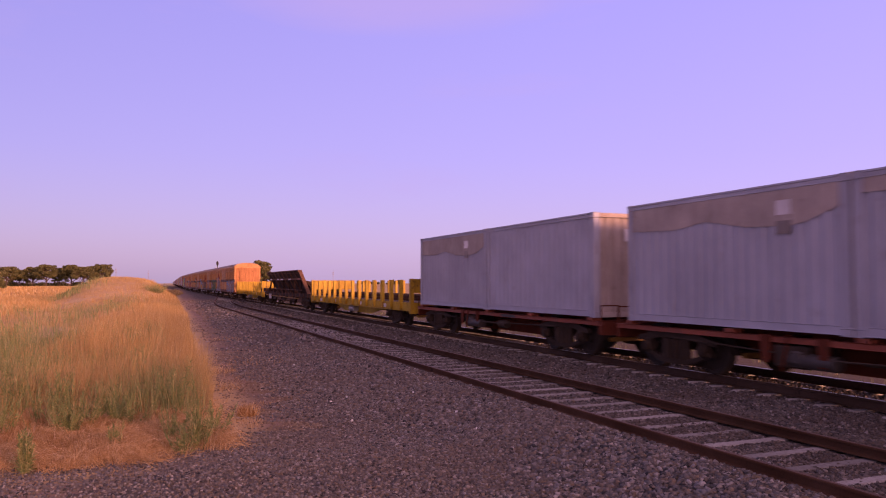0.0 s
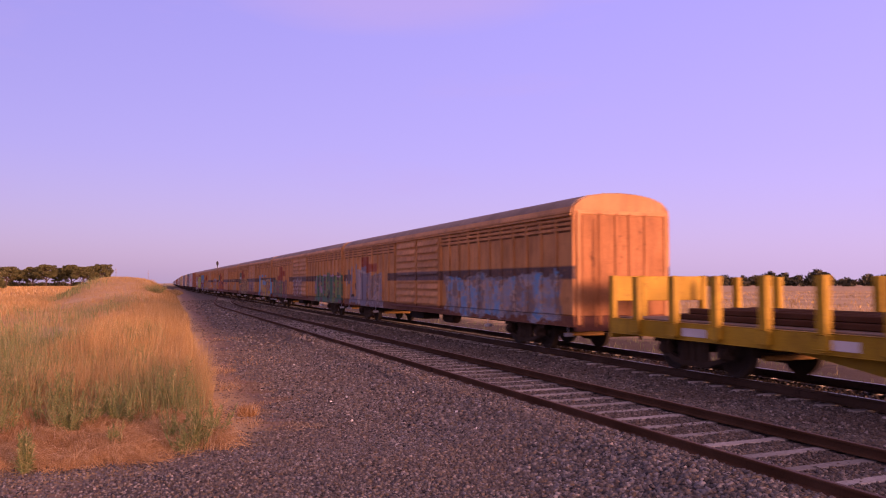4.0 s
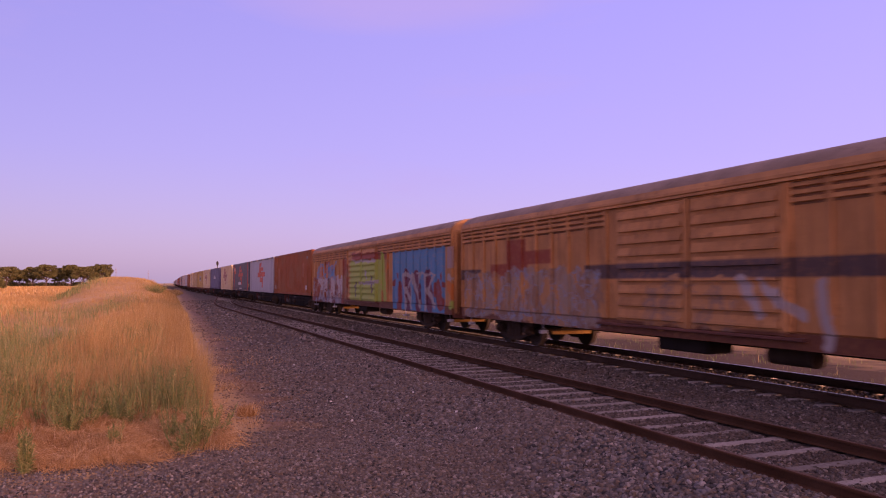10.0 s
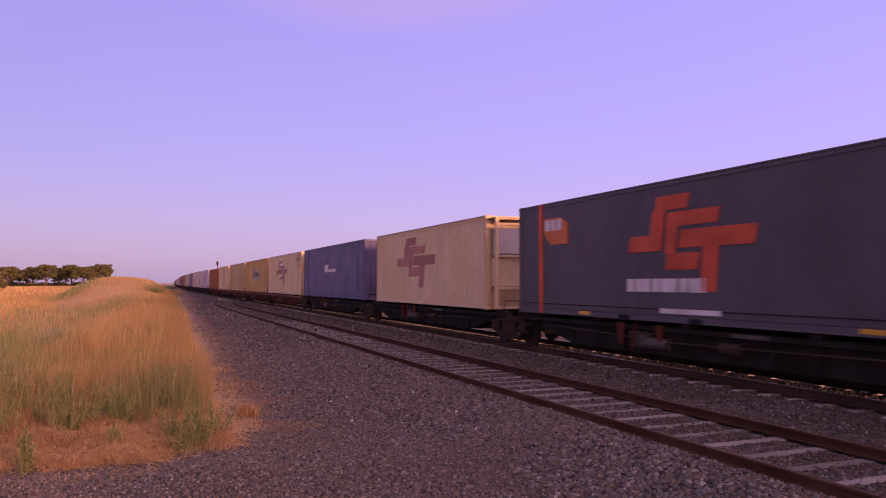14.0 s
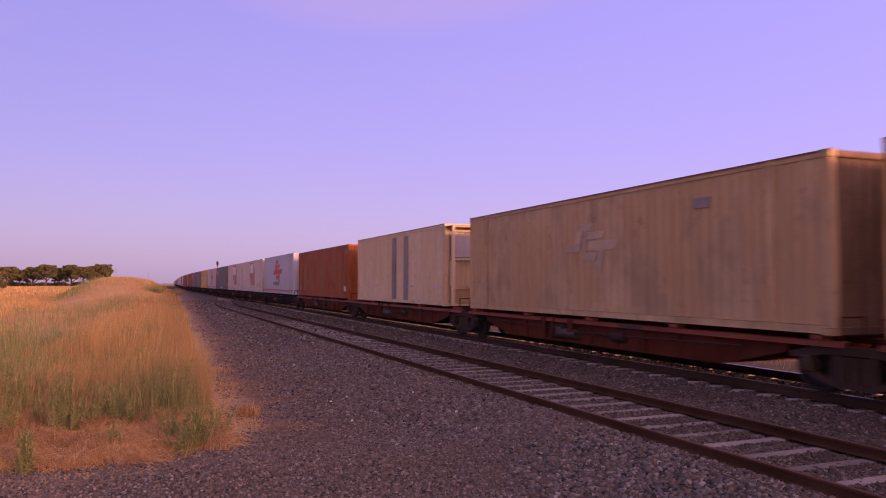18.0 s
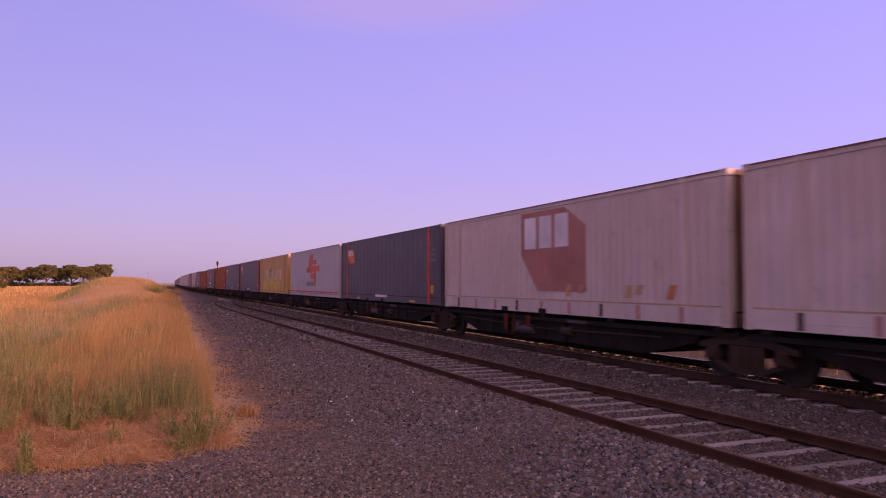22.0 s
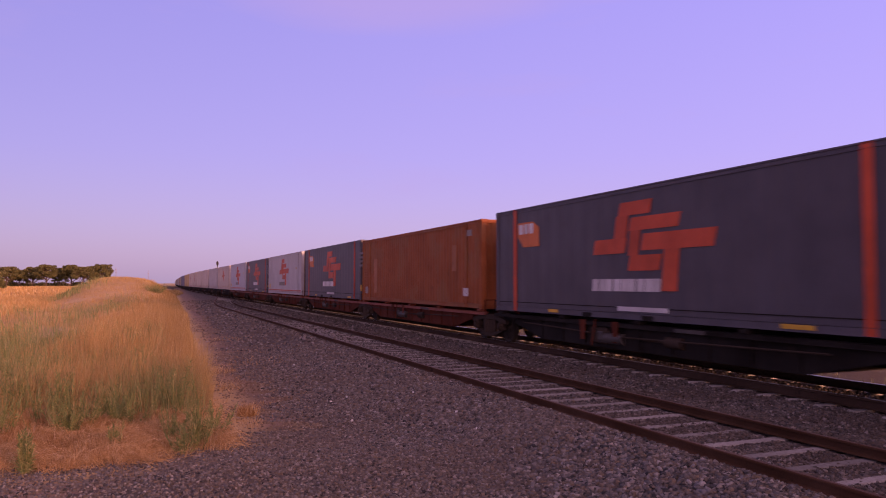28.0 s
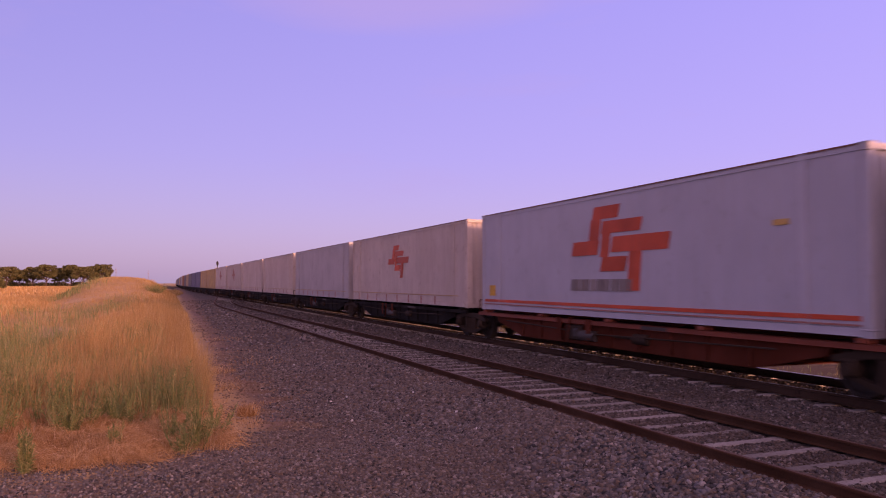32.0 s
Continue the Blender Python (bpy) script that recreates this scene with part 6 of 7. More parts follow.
mark(c, h, 6.9, 9.3, 2.38, 2.76, MARK_DARK, "name_plate", "dark bar of worn lettering", proud=0.013)
mark(c, h, 12.9, 13.12, 1.1, 3.7, MARK_RUST, "stripe", "faded orange upright stripe")
c, h = plain_box(338.25, 352.5, BOX_BEIGE, "grimy beige container with ghosted logo patches", R, end=END_GRIME)
stepped_logo(c, h, 6.1, BOX_GHOST, None, 0.6, 1.0, 2.05)
mark(c, h, 11.0, 11.5, 3.25, 3.45, MARK_GREY, "notice")
c, h = plain_box(354.8, 366.6, BOX_CREAM, "cream container with two grey stripes and an open machinery end", R)
for a in (5.6, 7.2):
    mark(c, h, a, a + 0.55, 1.1, 3.72, MARK_GREY, "stripe", "grey upright stripe")
for a in (2.7, 7.6, 10.4):
    blob(c, h, a + 0.5, 1.66, 0.45, 0.045, BOX_BONE, "scuff", 22, int(a))
open_end(c, h)
rusty(368.5, 382.0, R, 2.87)
white_box(384.0, 397.7, D, at=4.95)
for f0, r0 in ((398.7, 413.3), (413.7, 427.9)):
    c, h = plain_box(f0, r0, BOX_BONE, "stained bone-white container with a large faded red shield logo", D, end=END_GRIME)
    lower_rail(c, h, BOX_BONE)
    shield_logo(c, h, 5.9, 9.3, 1.58, 3.75, MARK_FADED, MARK_WHITE)
    mark(c, h, 0.2, 14.0, 1.33, 1.36, BOX_BEIGE, "seam")
    for i in range(9):
        mark(c, h, 1.2 + 1.45 * i, 1.32 + 1.45 * i, 1.0, 1.3, MARK_FADED if i % 3 else BLACK_IRON, "rust_run")
    for i, a in enumerate((8.3, 8.9, 10.9, 11.3, 12.4)):
        mark(c, h, a, a + 0.22, 1.45 + 0.1 * (i % 2), 1.75, MARK_RUST if i == 4 else BOX_BEIGE, "scuff", lean=0.1)
charcoal(428.35, 443.1, False, D)
white_box(443.6, 458.2, D, BOX_DULL, at=5.65)
c, h = plain_box(459.3, 473.4, BOX_YELLOW, "faded yellow container with a dark ring mark", D)
mark(c, h, 2.0, 10.6, 1.2, 1.95, FRESH_YELLOW, "fresh_panel", "brighter yellow repainted panel")
for i in range(8):
    q = 2 * math.pi * i / 8
    blob(c, h, 5.75 + 0.3 * math.cos(q), 2.55 + 0.30 * math.sin(q), 0.12, 0.11, MARK_DARK, "ring_mark", 7, i)
mark(c, h, 5.95, 6.2, 2.3, 3.05, MARK_DARK, "ring_tail", lean=0.1, proud=0.012)
for a in (1.3, 12.4):
    mark(c, h, a, a + 0.17, 1.1, 3.75, MARK_RUST, "stripe", "faded orange upright stripe")
mark(c, h, 3.4, 11.4, 2.0, 2.85, BOX_STRAW, "pale_panel", "paler repainted panel", proud=0.006)
charcoal(473.9, 488.7, False, D)
charcoal(489.5, 503.8, False, D)
rusty(504.4, 518.2, D)
charcoal(519.2, 533.4, True, D)
rusty(534.5, 548.6, R, 2.88)
charcoal(548.9, 562.75, True, R)
white_box(563.9, 578.2, R, BOX_DULL)
charcoal(578.8, 592.8, True, R)
white_box(593.6, 607.6, R)
for i, (f0, r0) in enumerate(((608.8, 623.6), (624.4, 639.2), (640.2, 654.4), (655.2, 669.6), (670.4, 685.0), (685.8, 700.6))):
    c, h = plain_box(f0, r0, BOX_BONE if i != 1 else BOX_DULL, "stained cream container with a bar logo" if i in (0, 4, 5) else "stained cream container with rust runs", D)
    if i in (0, 4, 5):
        stepped_logo(c, h, 6.0, MARK_RED if i == 0 else MARK_FADED, None, 0.7, 1.0, 2.0)
    mark(c, h, 0.2, 14.0, 1.33, 1.36, BOX_BEIGE, "seam")
    for k in range(8):
        mark(c, h, 1.2 + 1.5 * k, 1.3 + 1.5 * k, 1.0, 1.3, MARK_FADED, "rust_run")
TAIL = [BOX_YELLOW, BOX_YELLOW, BOX_BLUE, BOX_BLUE, BOX_DARK, BOX_BEIGE, BOX_DARK, BOX_ORANGE, BOX_BEIGE, BOX_DULL, BOX_DARK, BOX_BEIGE]
WORDS = {BOX_YELLOW: "yellow", BOX_BLUE: "dull blue", BOX_DARK: "charcoal", BOX_BEIGE: "beige", BOX_ORANGE: "rust-orange", BOX_DULL: "off-white"}
u0 = 701.6
far_model = far_wagon(14.6)
for i in range(26):
    skin = TAIL[i % len(TAIL)]
    place(far_container(14.4, 2.92, skin, WORDS[skin] + " container far back in the train"), u0, u0 + 14.4)
    wob = far_model if i == 0 else copy_thing(far_model, pose(0, 0, 0))
    send(wob, u0 + 7.2, 0.0, False)
    u0 += 15.4


# ---- trees ----
def leaf_cloud(rng, centres, radii, per, size):
    """Small crossed leaf clumps strewn through flattened lobes."""
    v, f = [], []
    for c, r in zip(centres, radii):
        n = int(per * r[0] * r[1])
        d = rng.normal(size=(n, 3))
        d /= np.linalg.norm(d, axis=1)[:, None]
        p = np.asarray(c) + d * np.asarray(r) * (0.35 + 0.85 * rng.random((n, 1)) ** 0.6)
        a = rng.normal(size=(n, 3)) * size
        b = rng.normal(size=(n, 3)) * size
        k = sum(len(q) for q in v)
        v.append(np.stack([p - a, p + b * 0.8, p + a, p - b * 0.8], 1).reshape(-1, 3))
        f.append(k + np.arange(n * 4).reshape(-1, 4))
    return np.concatenate(v), np.concatenate(f)


def pine_tree(x, y, tall, wide, seed, lean=0.0, low=0.3, label="dark spreading pine tree at the edge of the field", group="row of pines"):
    rng = np.random.default_rng(seed)
    z0 = float(ground_z(x, y)) - 0.1
    t = thing("pine_tree", label, "tree", group, (x, y, z0))
    s = Shape()
    top = (lean * tall, 0, tall * 0.82)
    mid = (lean * tall * 0.4, 0.1, tall * low)
    s.tube((0, 0, 0), mid, tall * 0.035, 9, tall * 0.026).tube(mid, top, tall * 0.026, 8, tall * 0.01)
    centres, radii = [], []
    for i in range(44):
        t1 = low + (0.95 - low) * ((i + rng.random()) / 44) ** 0.8
        ang = 2.4 * i + rng.random()
        reach = wide * (0.3 + 0.85 * rng.random()) * (1.15 - 0.5 * t1)
        p0 = Vector((lean * tall * t1, 0, tall * max(0.1, t1 - 0.22)))
        p1 = Vector((p0.x + math.cos(ang) * reach, math.sin(ang) * reach, tall * (t1 + 0.03)))
        s.tube(p0, p1, tall * 0.014, 6, tall * 0.005)
        centres.append(tuple(p1))
        r = wide * (0.10 + 0.15 * rng.random())
        radii.append((r * 1.2, r * 1.2, r * 0.5))
    centres.append((lean * tall, 0, tall * 0.93))
    radii.append((wide * 0.42, wide * 0.42, tall * 0.06))
    part("trunk", s, BARK, t)
    v, f = leaf_cloud(rng, centres, radii, 400, 0.13)
    crown = bulk("crown", v, f, NEEDLES, "", "", "", t)
    return t


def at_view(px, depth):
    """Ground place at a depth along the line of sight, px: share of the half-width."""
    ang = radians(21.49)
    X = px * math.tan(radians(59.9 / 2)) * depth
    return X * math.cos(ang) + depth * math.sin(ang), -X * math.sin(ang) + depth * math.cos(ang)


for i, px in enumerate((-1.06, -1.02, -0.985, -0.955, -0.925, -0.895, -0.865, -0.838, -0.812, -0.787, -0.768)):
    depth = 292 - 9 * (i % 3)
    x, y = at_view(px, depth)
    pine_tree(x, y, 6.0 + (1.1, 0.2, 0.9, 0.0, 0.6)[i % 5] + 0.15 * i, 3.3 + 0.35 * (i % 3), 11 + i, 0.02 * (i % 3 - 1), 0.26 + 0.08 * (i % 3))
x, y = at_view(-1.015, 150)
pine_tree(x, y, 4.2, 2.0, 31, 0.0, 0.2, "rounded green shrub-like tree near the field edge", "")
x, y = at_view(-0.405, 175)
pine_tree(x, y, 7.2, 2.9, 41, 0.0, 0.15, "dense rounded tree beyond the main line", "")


def tree_line():
    """Far trees along the horizon across the tracks, low bushes in the distance ahead."""
    rng = np.random.default_rng(5)
    centres, radii = [], []
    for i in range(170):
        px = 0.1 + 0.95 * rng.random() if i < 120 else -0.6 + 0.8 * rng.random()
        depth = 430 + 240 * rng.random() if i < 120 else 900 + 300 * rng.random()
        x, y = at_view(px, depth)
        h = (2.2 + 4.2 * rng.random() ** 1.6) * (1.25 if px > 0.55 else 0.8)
        for k in range(3):
            centres.append((x + rng.normal() * 2.5, y + rng.normal() * 2.5, float(ground_z(x, y)) + h * (0.4 + 0.2 * k)))
            r = h * (0.7 - 0.15 * k)
            radii.append((r, r, h * 0.33))
    v, f = leaf_cloud(rng, centres, radii, 11, 0.62)
    bulk("tree_line", v, f, FAR_LEAF, "low grey-green line of distant trees and bushes", "trees")


tree_line()


# ---- signal, masts, litter ----
def signal_post(x, y):
    z = float(rail_z(y)) - 0.4
    t = thing("railway_signal", "tall railway signal with a black oval head beside the line", "signal", "", (x, y, z))
    part("post", Shape().tube((0, 0, 0), (0, 0, 6.3), 0.08, 10, 0.07), SIGNAL_BLACK, t)
    for k in (0,):
        head = part("signal_head", Shape().prism([(0.23 * k + 0.22 * math.cos(a), 6.05 + 0.46 * math.sin(a)) for a in np.linspace(0, 2 * math.pi, 17)[:-1]], -0.12, 0.0, "y"), SIGNAL_BLACK, t, "black oval signal head")
        for z1 in (5.88, 6.2):
            part("hood", Shape().tube((0.23 * k, -0.12, z1), (0.23 * k, -0.36, z1), 0.09, 10), SIGNAL_BLACK, head)
    part("ladder", Shape().tube((-0.16, 0.25, 0), (-0.16, 0.2, 4.9), 0.02, 6).tube((0.16, 0.25, 0), (0.16, 0.2, 4.9), 0.02, 6), GALV, t)
    part("platform", Shape().box(-0.45, 0.45, 0.0, 0.55, 5.2, 5.25, 0.01), GALV, t)


def shelter_scrub():
    """Low dark growth under the pines."""
    rng = np.random.default_rng(77)
    centres, radii = [], []
    for i in range(60):
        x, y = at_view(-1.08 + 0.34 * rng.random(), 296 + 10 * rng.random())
        r = 0.8 + 1.2 * rng.random()
        centres.append((x, y, float(ground_z(x, y)) + r * 0.3))
        radii.append((r * 1.4, r * 1.4, r * 0.55))
    v, f = leaf_cloud(rng, centres, radii, 60, 0.2)
    bulk("scrub", v, f, NEEDLES, "low dark scrub under the row of pines", "bushes")


shelter_scrub()
signal_post(14.2, 158.0)


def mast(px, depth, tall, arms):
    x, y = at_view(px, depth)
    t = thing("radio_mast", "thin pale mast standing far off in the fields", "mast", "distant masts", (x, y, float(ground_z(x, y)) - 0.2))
    part("pole", Shape().tube((0, 0, 0), (0, 0, tall), 0.17, 8, 0.09), MAST_GREY, t)
    for i in range(arms):
        part("aerial", Shape().box(-0.45, 0.45, -0.2, 0.2, tall * (0.72 + 0.12 * i), tall * (0.72 + 0.12 * i) + 0.6, 0.05), MAST_GREY, t)


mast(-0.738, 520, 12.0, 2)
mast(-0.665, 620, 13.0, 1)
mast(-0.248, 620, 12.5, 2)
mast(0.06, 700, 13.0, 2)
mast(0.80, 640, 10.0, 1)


def litter(x, y, sx, sy, turn, word):
    z = float(ground_z(x, y)) + 0.03
    rnd = random.Random(int(x * 100))
    pts = [(-sx, -sy), (-sx * 0.2, -sy * 1.2), (sx, -sy * 0.6), (sx * 0.9, sy * 0.7), (0, sy), (-sx * 0.8, sy * 0.8)]
    s = Shape()
    s.v = [(a, b, 0.012 * rnd.random()) for a, b in pts] + [(a, b, 0.018 + 0.02 * rnd.random()) for a, b in pts]
    s.f = [(5, 4, 3, 2, 1, 0), (6, 7, 8, 9, 10, 11)] + [(i, (i + 1) % 6, 6 + (i + 1) % 6, 6 + i) for i in range(6)]
    ob = one("litter", s, PAPER, word, "litter", "scraps of litter")
    ob.matrix_basis = pose(x, y, z, 4, 6, turn)


for x, y, sx, sy, turn, word in ((3.54, 13.80, 0.035, 0.02, 70, "crumpled white paper scrap on the gravel"), (3.15, 13.38, 0.04, 0.012, 20, "flat pale paper scrap on the gravel"), (4.60, 13.16, 0.025, 0.015, 10, "small white scrap among the stones"), (3.01, 11.40, 0.035, 0.012, 30, "brown scrap of card on the gravel"), (4.55, 11.00, 0.03, 0.02, 40, "small white scrap among the stones"), (5.77, 10.26, 0.05, 0.014, 0, "thin white scrap beside the rail"), (4.35, 9.79, 0.035, 0.012, 60, "thin pale scrap among the stones"), (3.66, 19.59, 0.04, 0.02, 15, "small white scrap among the stones")):
    litter(x, y, sx * 0.62, sy * 0.8, turn, word)


# ---- stones ----
def patchy(x, y, scale, seed):
    return np.array([noise.noise((a * scale, b * scale, seed)) for a, b in zip(x, y)])


def stones(name, rng, x, y, z, size, material, label):
    """Jittered blocks, each a broken stone."""
    n = len(x)
    cube = np.array([(a, b, c) for c in (-1, 1) for b in (-1, 1) for a in (-1, 1)], float)
    quads = np.array([(0, 2, 3, 1), (4, 5, 7, 6), (0, 1, 5, 4), (2, 6, 7, 3), (0, 4, 6, 2), (1, 3, 7, 5)])
    v = cube[None] * (0.62 + 0.5 * rng.random((n, 1, 3))) + rng.normal(size=(n, 8, 3)) * 0.24
    q = rng.normal(size=(n, 4))
    q /= np.linalg.norm(q, axis=1)[:, None]
    w, i, j, k = q.T
    rot = np.stack([1 - 2 * (j * j + k * k), 2 * (i * j - k * w), 2 * (i * k + j * w), 2 * (i * j + k * w), 1 - 2 * (i * i + k * k), 2 * (j * k - i * w), 2 * (i * k - j * w), 2 * (j * k + i * w), 1 - 2 * (i * i + j * j)], -1).reshape(n, 3, 3)
    v = np.einsum("nab,ncb->nca", rot, v) * (size * 0.5)[:, None, None]
    v[..., 2] *= 0.8
    v += np.stack([x, y, z], -1)[:, None]
    f = (np.arange(n)[:, None, None] * 8 + quads[None]).reshape(-1, 4)
    bulk(name, v.reshape(-1, 3), f, material, label, "stones")


def strew_stones():
    rng = np.random.default_rng(3)
    sets = []
    for y0, y1, x0, x1, per, size in ((3.0, 10.2, -2.0, 10.45, 1250, 0.028), (9.0, 14.0, 0.2, 10.45, 1000, 0.0295), (14.0, 24.0, 1.0, 10.45, 520, 0.034), (24.0, 48.0, 2.2, 10.6, 70, 0.050), (48, 90, 3.6, 10.6, 14, 0.075), (3.0, 22.0, 10.6, 14.6, 150, 0.036)):
        n = int((y1 - y0) * (x1 - x0) * per)
        x, y = x0 + (x1 - x0) * rng.random(n), y0 + (y1 - y0) * rng.random(n)
        ahead = 0.366 * x + 0.93 * y > 6.8  # no loose stones on the trodden spot behind this line
        ahead &= (x < 1.3 * y + 0.4) & (x > -0.2 * y - 0.4)
        ahead &= (x < 7.6) | (rng.random(n) < 0.7)
        x, y = x[ahead], y[ahead]
        n = len(x)
        s = size * np.exp(np.clip(rng.normal(size=n), -1.8, 1.4) * 0.30)
        # coarse stone by the rails, fine worn gravel towards the grass
        coarse = smooth01(x, 1.2, 4.2)
        keep = rng.random(n) < 0.12 + 0.88 * smooth01(x - 0.045 * y + 0.9 * patchy(x, y, 0.8, 12), 0.4, 2.6)
        keep |= (y < 11.3 + 0.8 * patchy(x, y, 1.1, 14)) & (rng.random(n) < 0.92)
        s *= 0.78 + 0.16 * coarse + 0.26 * smooth01(x + 0.4 * patchy(x, y, 0.7, 15), 3.2, 4.8) * (1 - smooth01(x, 5.5, 6.0)) + 0.2 * smooth01(x, 7.5, 8.0)
        # keep the rails and the tops of the loop sleepers clear
        lx = loop_x(y)
        for c in (lx - HALF_GAUGE, lx + HALF_GAUGE):
            keep &= np.abs(x - c) > 0.085 + s * 0.5
        for c in (MAIN_X - HALF_GAUGE, MAIN_X + HALF_GAUGE):
            keep &= np.abs(x - c) > 0.085 + s * 0.5
        on = (np.abs(x - lx) < 0.76) & (np.abs((y / LOOP_STEP + 0.5) % 1 - 0.5) * LOOP_STEP < 0.088)
        buried = patchy(x * 0 + 3, y, 0.55, 21) + 0.35 * patchy(x, y, 1.3, 22) + 0.45 * smooth01(x - lx, -0.1, 0.7)
        keep &= ~(on & (rng.random(n) < 0.95 - 0.65 * smooth01(buried, 0.28, 0.58)))
        keep &= ~((np.abs(x - 10.26) < 0.13) & (np.abs((y / MAIN_STEP - MAIN_SHIFT + 0.5) % 1 - 0.5) * MAIN_STEP < 0.095) & (rng.random(n) < 0.9))
        out = (x < grass_edge(y) - 0.2) & (y > 10.6)
        keep &= ~out
        sets.append((x[keep], y[keep], s[keep]))
    x, y, s = [np.concatenate(q) for q in zip(*sets)]
    z = ground_z(x, y) + hummocks(x, y) + s * (-0.12 + 0.34 * rng.random(len(x)))
    # stones turn darker from the loop line across to the main line
    darker = x + 0.4 * patchy(x, y, 0.9, 3) + 2.2 * (rng.random(len(x)) - 0.5) > 6.0
    dusty = (x - 0.045 * y + 0.9 * patchy(x, y, 1.1, 17) < 1.5) & (y > 11.2 + 0.8 * patchy(x, y, 0.9, 18))
    darker &= ~dusty
    for pick, name, stuff, word in ((dusty, "dusty_gravel", DIRT_STONE, "small brown gravel trodden into the dirt"), (~darker & ~dusty, "gravel_stones", BALLAST, "broken grey-brown gravel beside the loop line"), (darker, "ballast_stones", BALLAST_DARK, "darker ballast stones round the rails")):
        stones(name, rng, x[pick], y[pick], z[pick], s[pick], stuff, word)


strew_stones()


# ---- grass ----
def blades(rng, x, y, tall, width, bend, head=0.0, flow=0.0):
    """Bent three-part blades; head: width of a seed head at the tip."""
    n = len(x)
    z = ground_z(x, y) - 0.02
    ang = rng.random(n) * 2 * math.pi
    side = np.stack([np.cos(ang), np.sin(ang)], -1) * (width * 0.5)[:, None]
    lean_a = rng.random(n) * 2 * math.pi
    if flow:
        lean_a = 5.0 * patchy(x, y, flow, 6) + rng.normal(size=n) * 1.5
    lean = np.stack([np.cos(lean_a), np.sin(lean_a)], -1) * (bend * tall * rng.random(n))[:, None]
    base = np.stack([x, y], -1)
    rows = []
    steps = ((0.0, 1.0), (0.70, 0.6), (0.86, 0.5 + head), (1.0, 0.12)) if head else ((0.0, 1.0), (0.6, 0.75), (1.0, 0.12))
    for t, w in steps:
        c = base + lean * t * t
        zz = (z + tall * t * np.sqrt(np.clip(1 - (bend * 0.5 * t) ** 2, 0.05, 1)))[:, None]
        rows += [np.concatenate([c - side * w, zz], 1), np.concatenate([c + side * w, zz], 1)]
    v = np.stack(rows, 1).reshape(-1, 3)
    q = np.array([(0, 1, 3, 2), (2, 3, 5, 4), (4, 5, 7, 6)])[:len(steps) - 1]
    f = (np.arange(n)[:, None, None] * (2 * len(steps)) + q[None]).reshape(-1, 4)
    return v, f


def strands(rng, x, y, long, width, rise, flow):
    """Long fallen stalks that lie in swirls, arched a little off the ground."""
    n = len(x)
    ang = 8.0 * patchy(x, y, flow, 51) + rng.normal(size=n) * 0.95
    way = np.stack([np.cos(ang), np.sin(ang)], -1)
    side = np.stack([-way[:, 1], way[:, 0]], -1) * (width * 0.5)[:, None]
    base, rows = np.stack([x, y], -1), []
    z = ground_z(x, y) + hummocks(x, y)
    for t, h in ((0.0, 0.1), (0.35, 0.85), (0.7, 1.0), (1.0, 0.45)):
        c = base + way * (long * t)[:, None] + side * 6 * t * t
        zz = (z + rise * h)[:, None]
        rows += [np.concatenate([c - side, zz], 1), np.concatenate([c + side, zz + width[:, None] * 0.6], 1)]
    v = np.stack(rows, 1).reshape(-1, 3)
    q = np.array([(0, 1, 3, 2), (2, 3, 5, 4), (4, 5, 7, 6)])
    return v, (np.arange(n)[:, None, None] * 8 + q[None]).reshape(-1, 4)


def join(sets):
    vs, fs, k = [], [], 0
    for v, f in sets:
        vs.append(v)
        fs.append(f + k)
        k += len(v)
    return np.concatenate(vs), np.concatenate(fs)


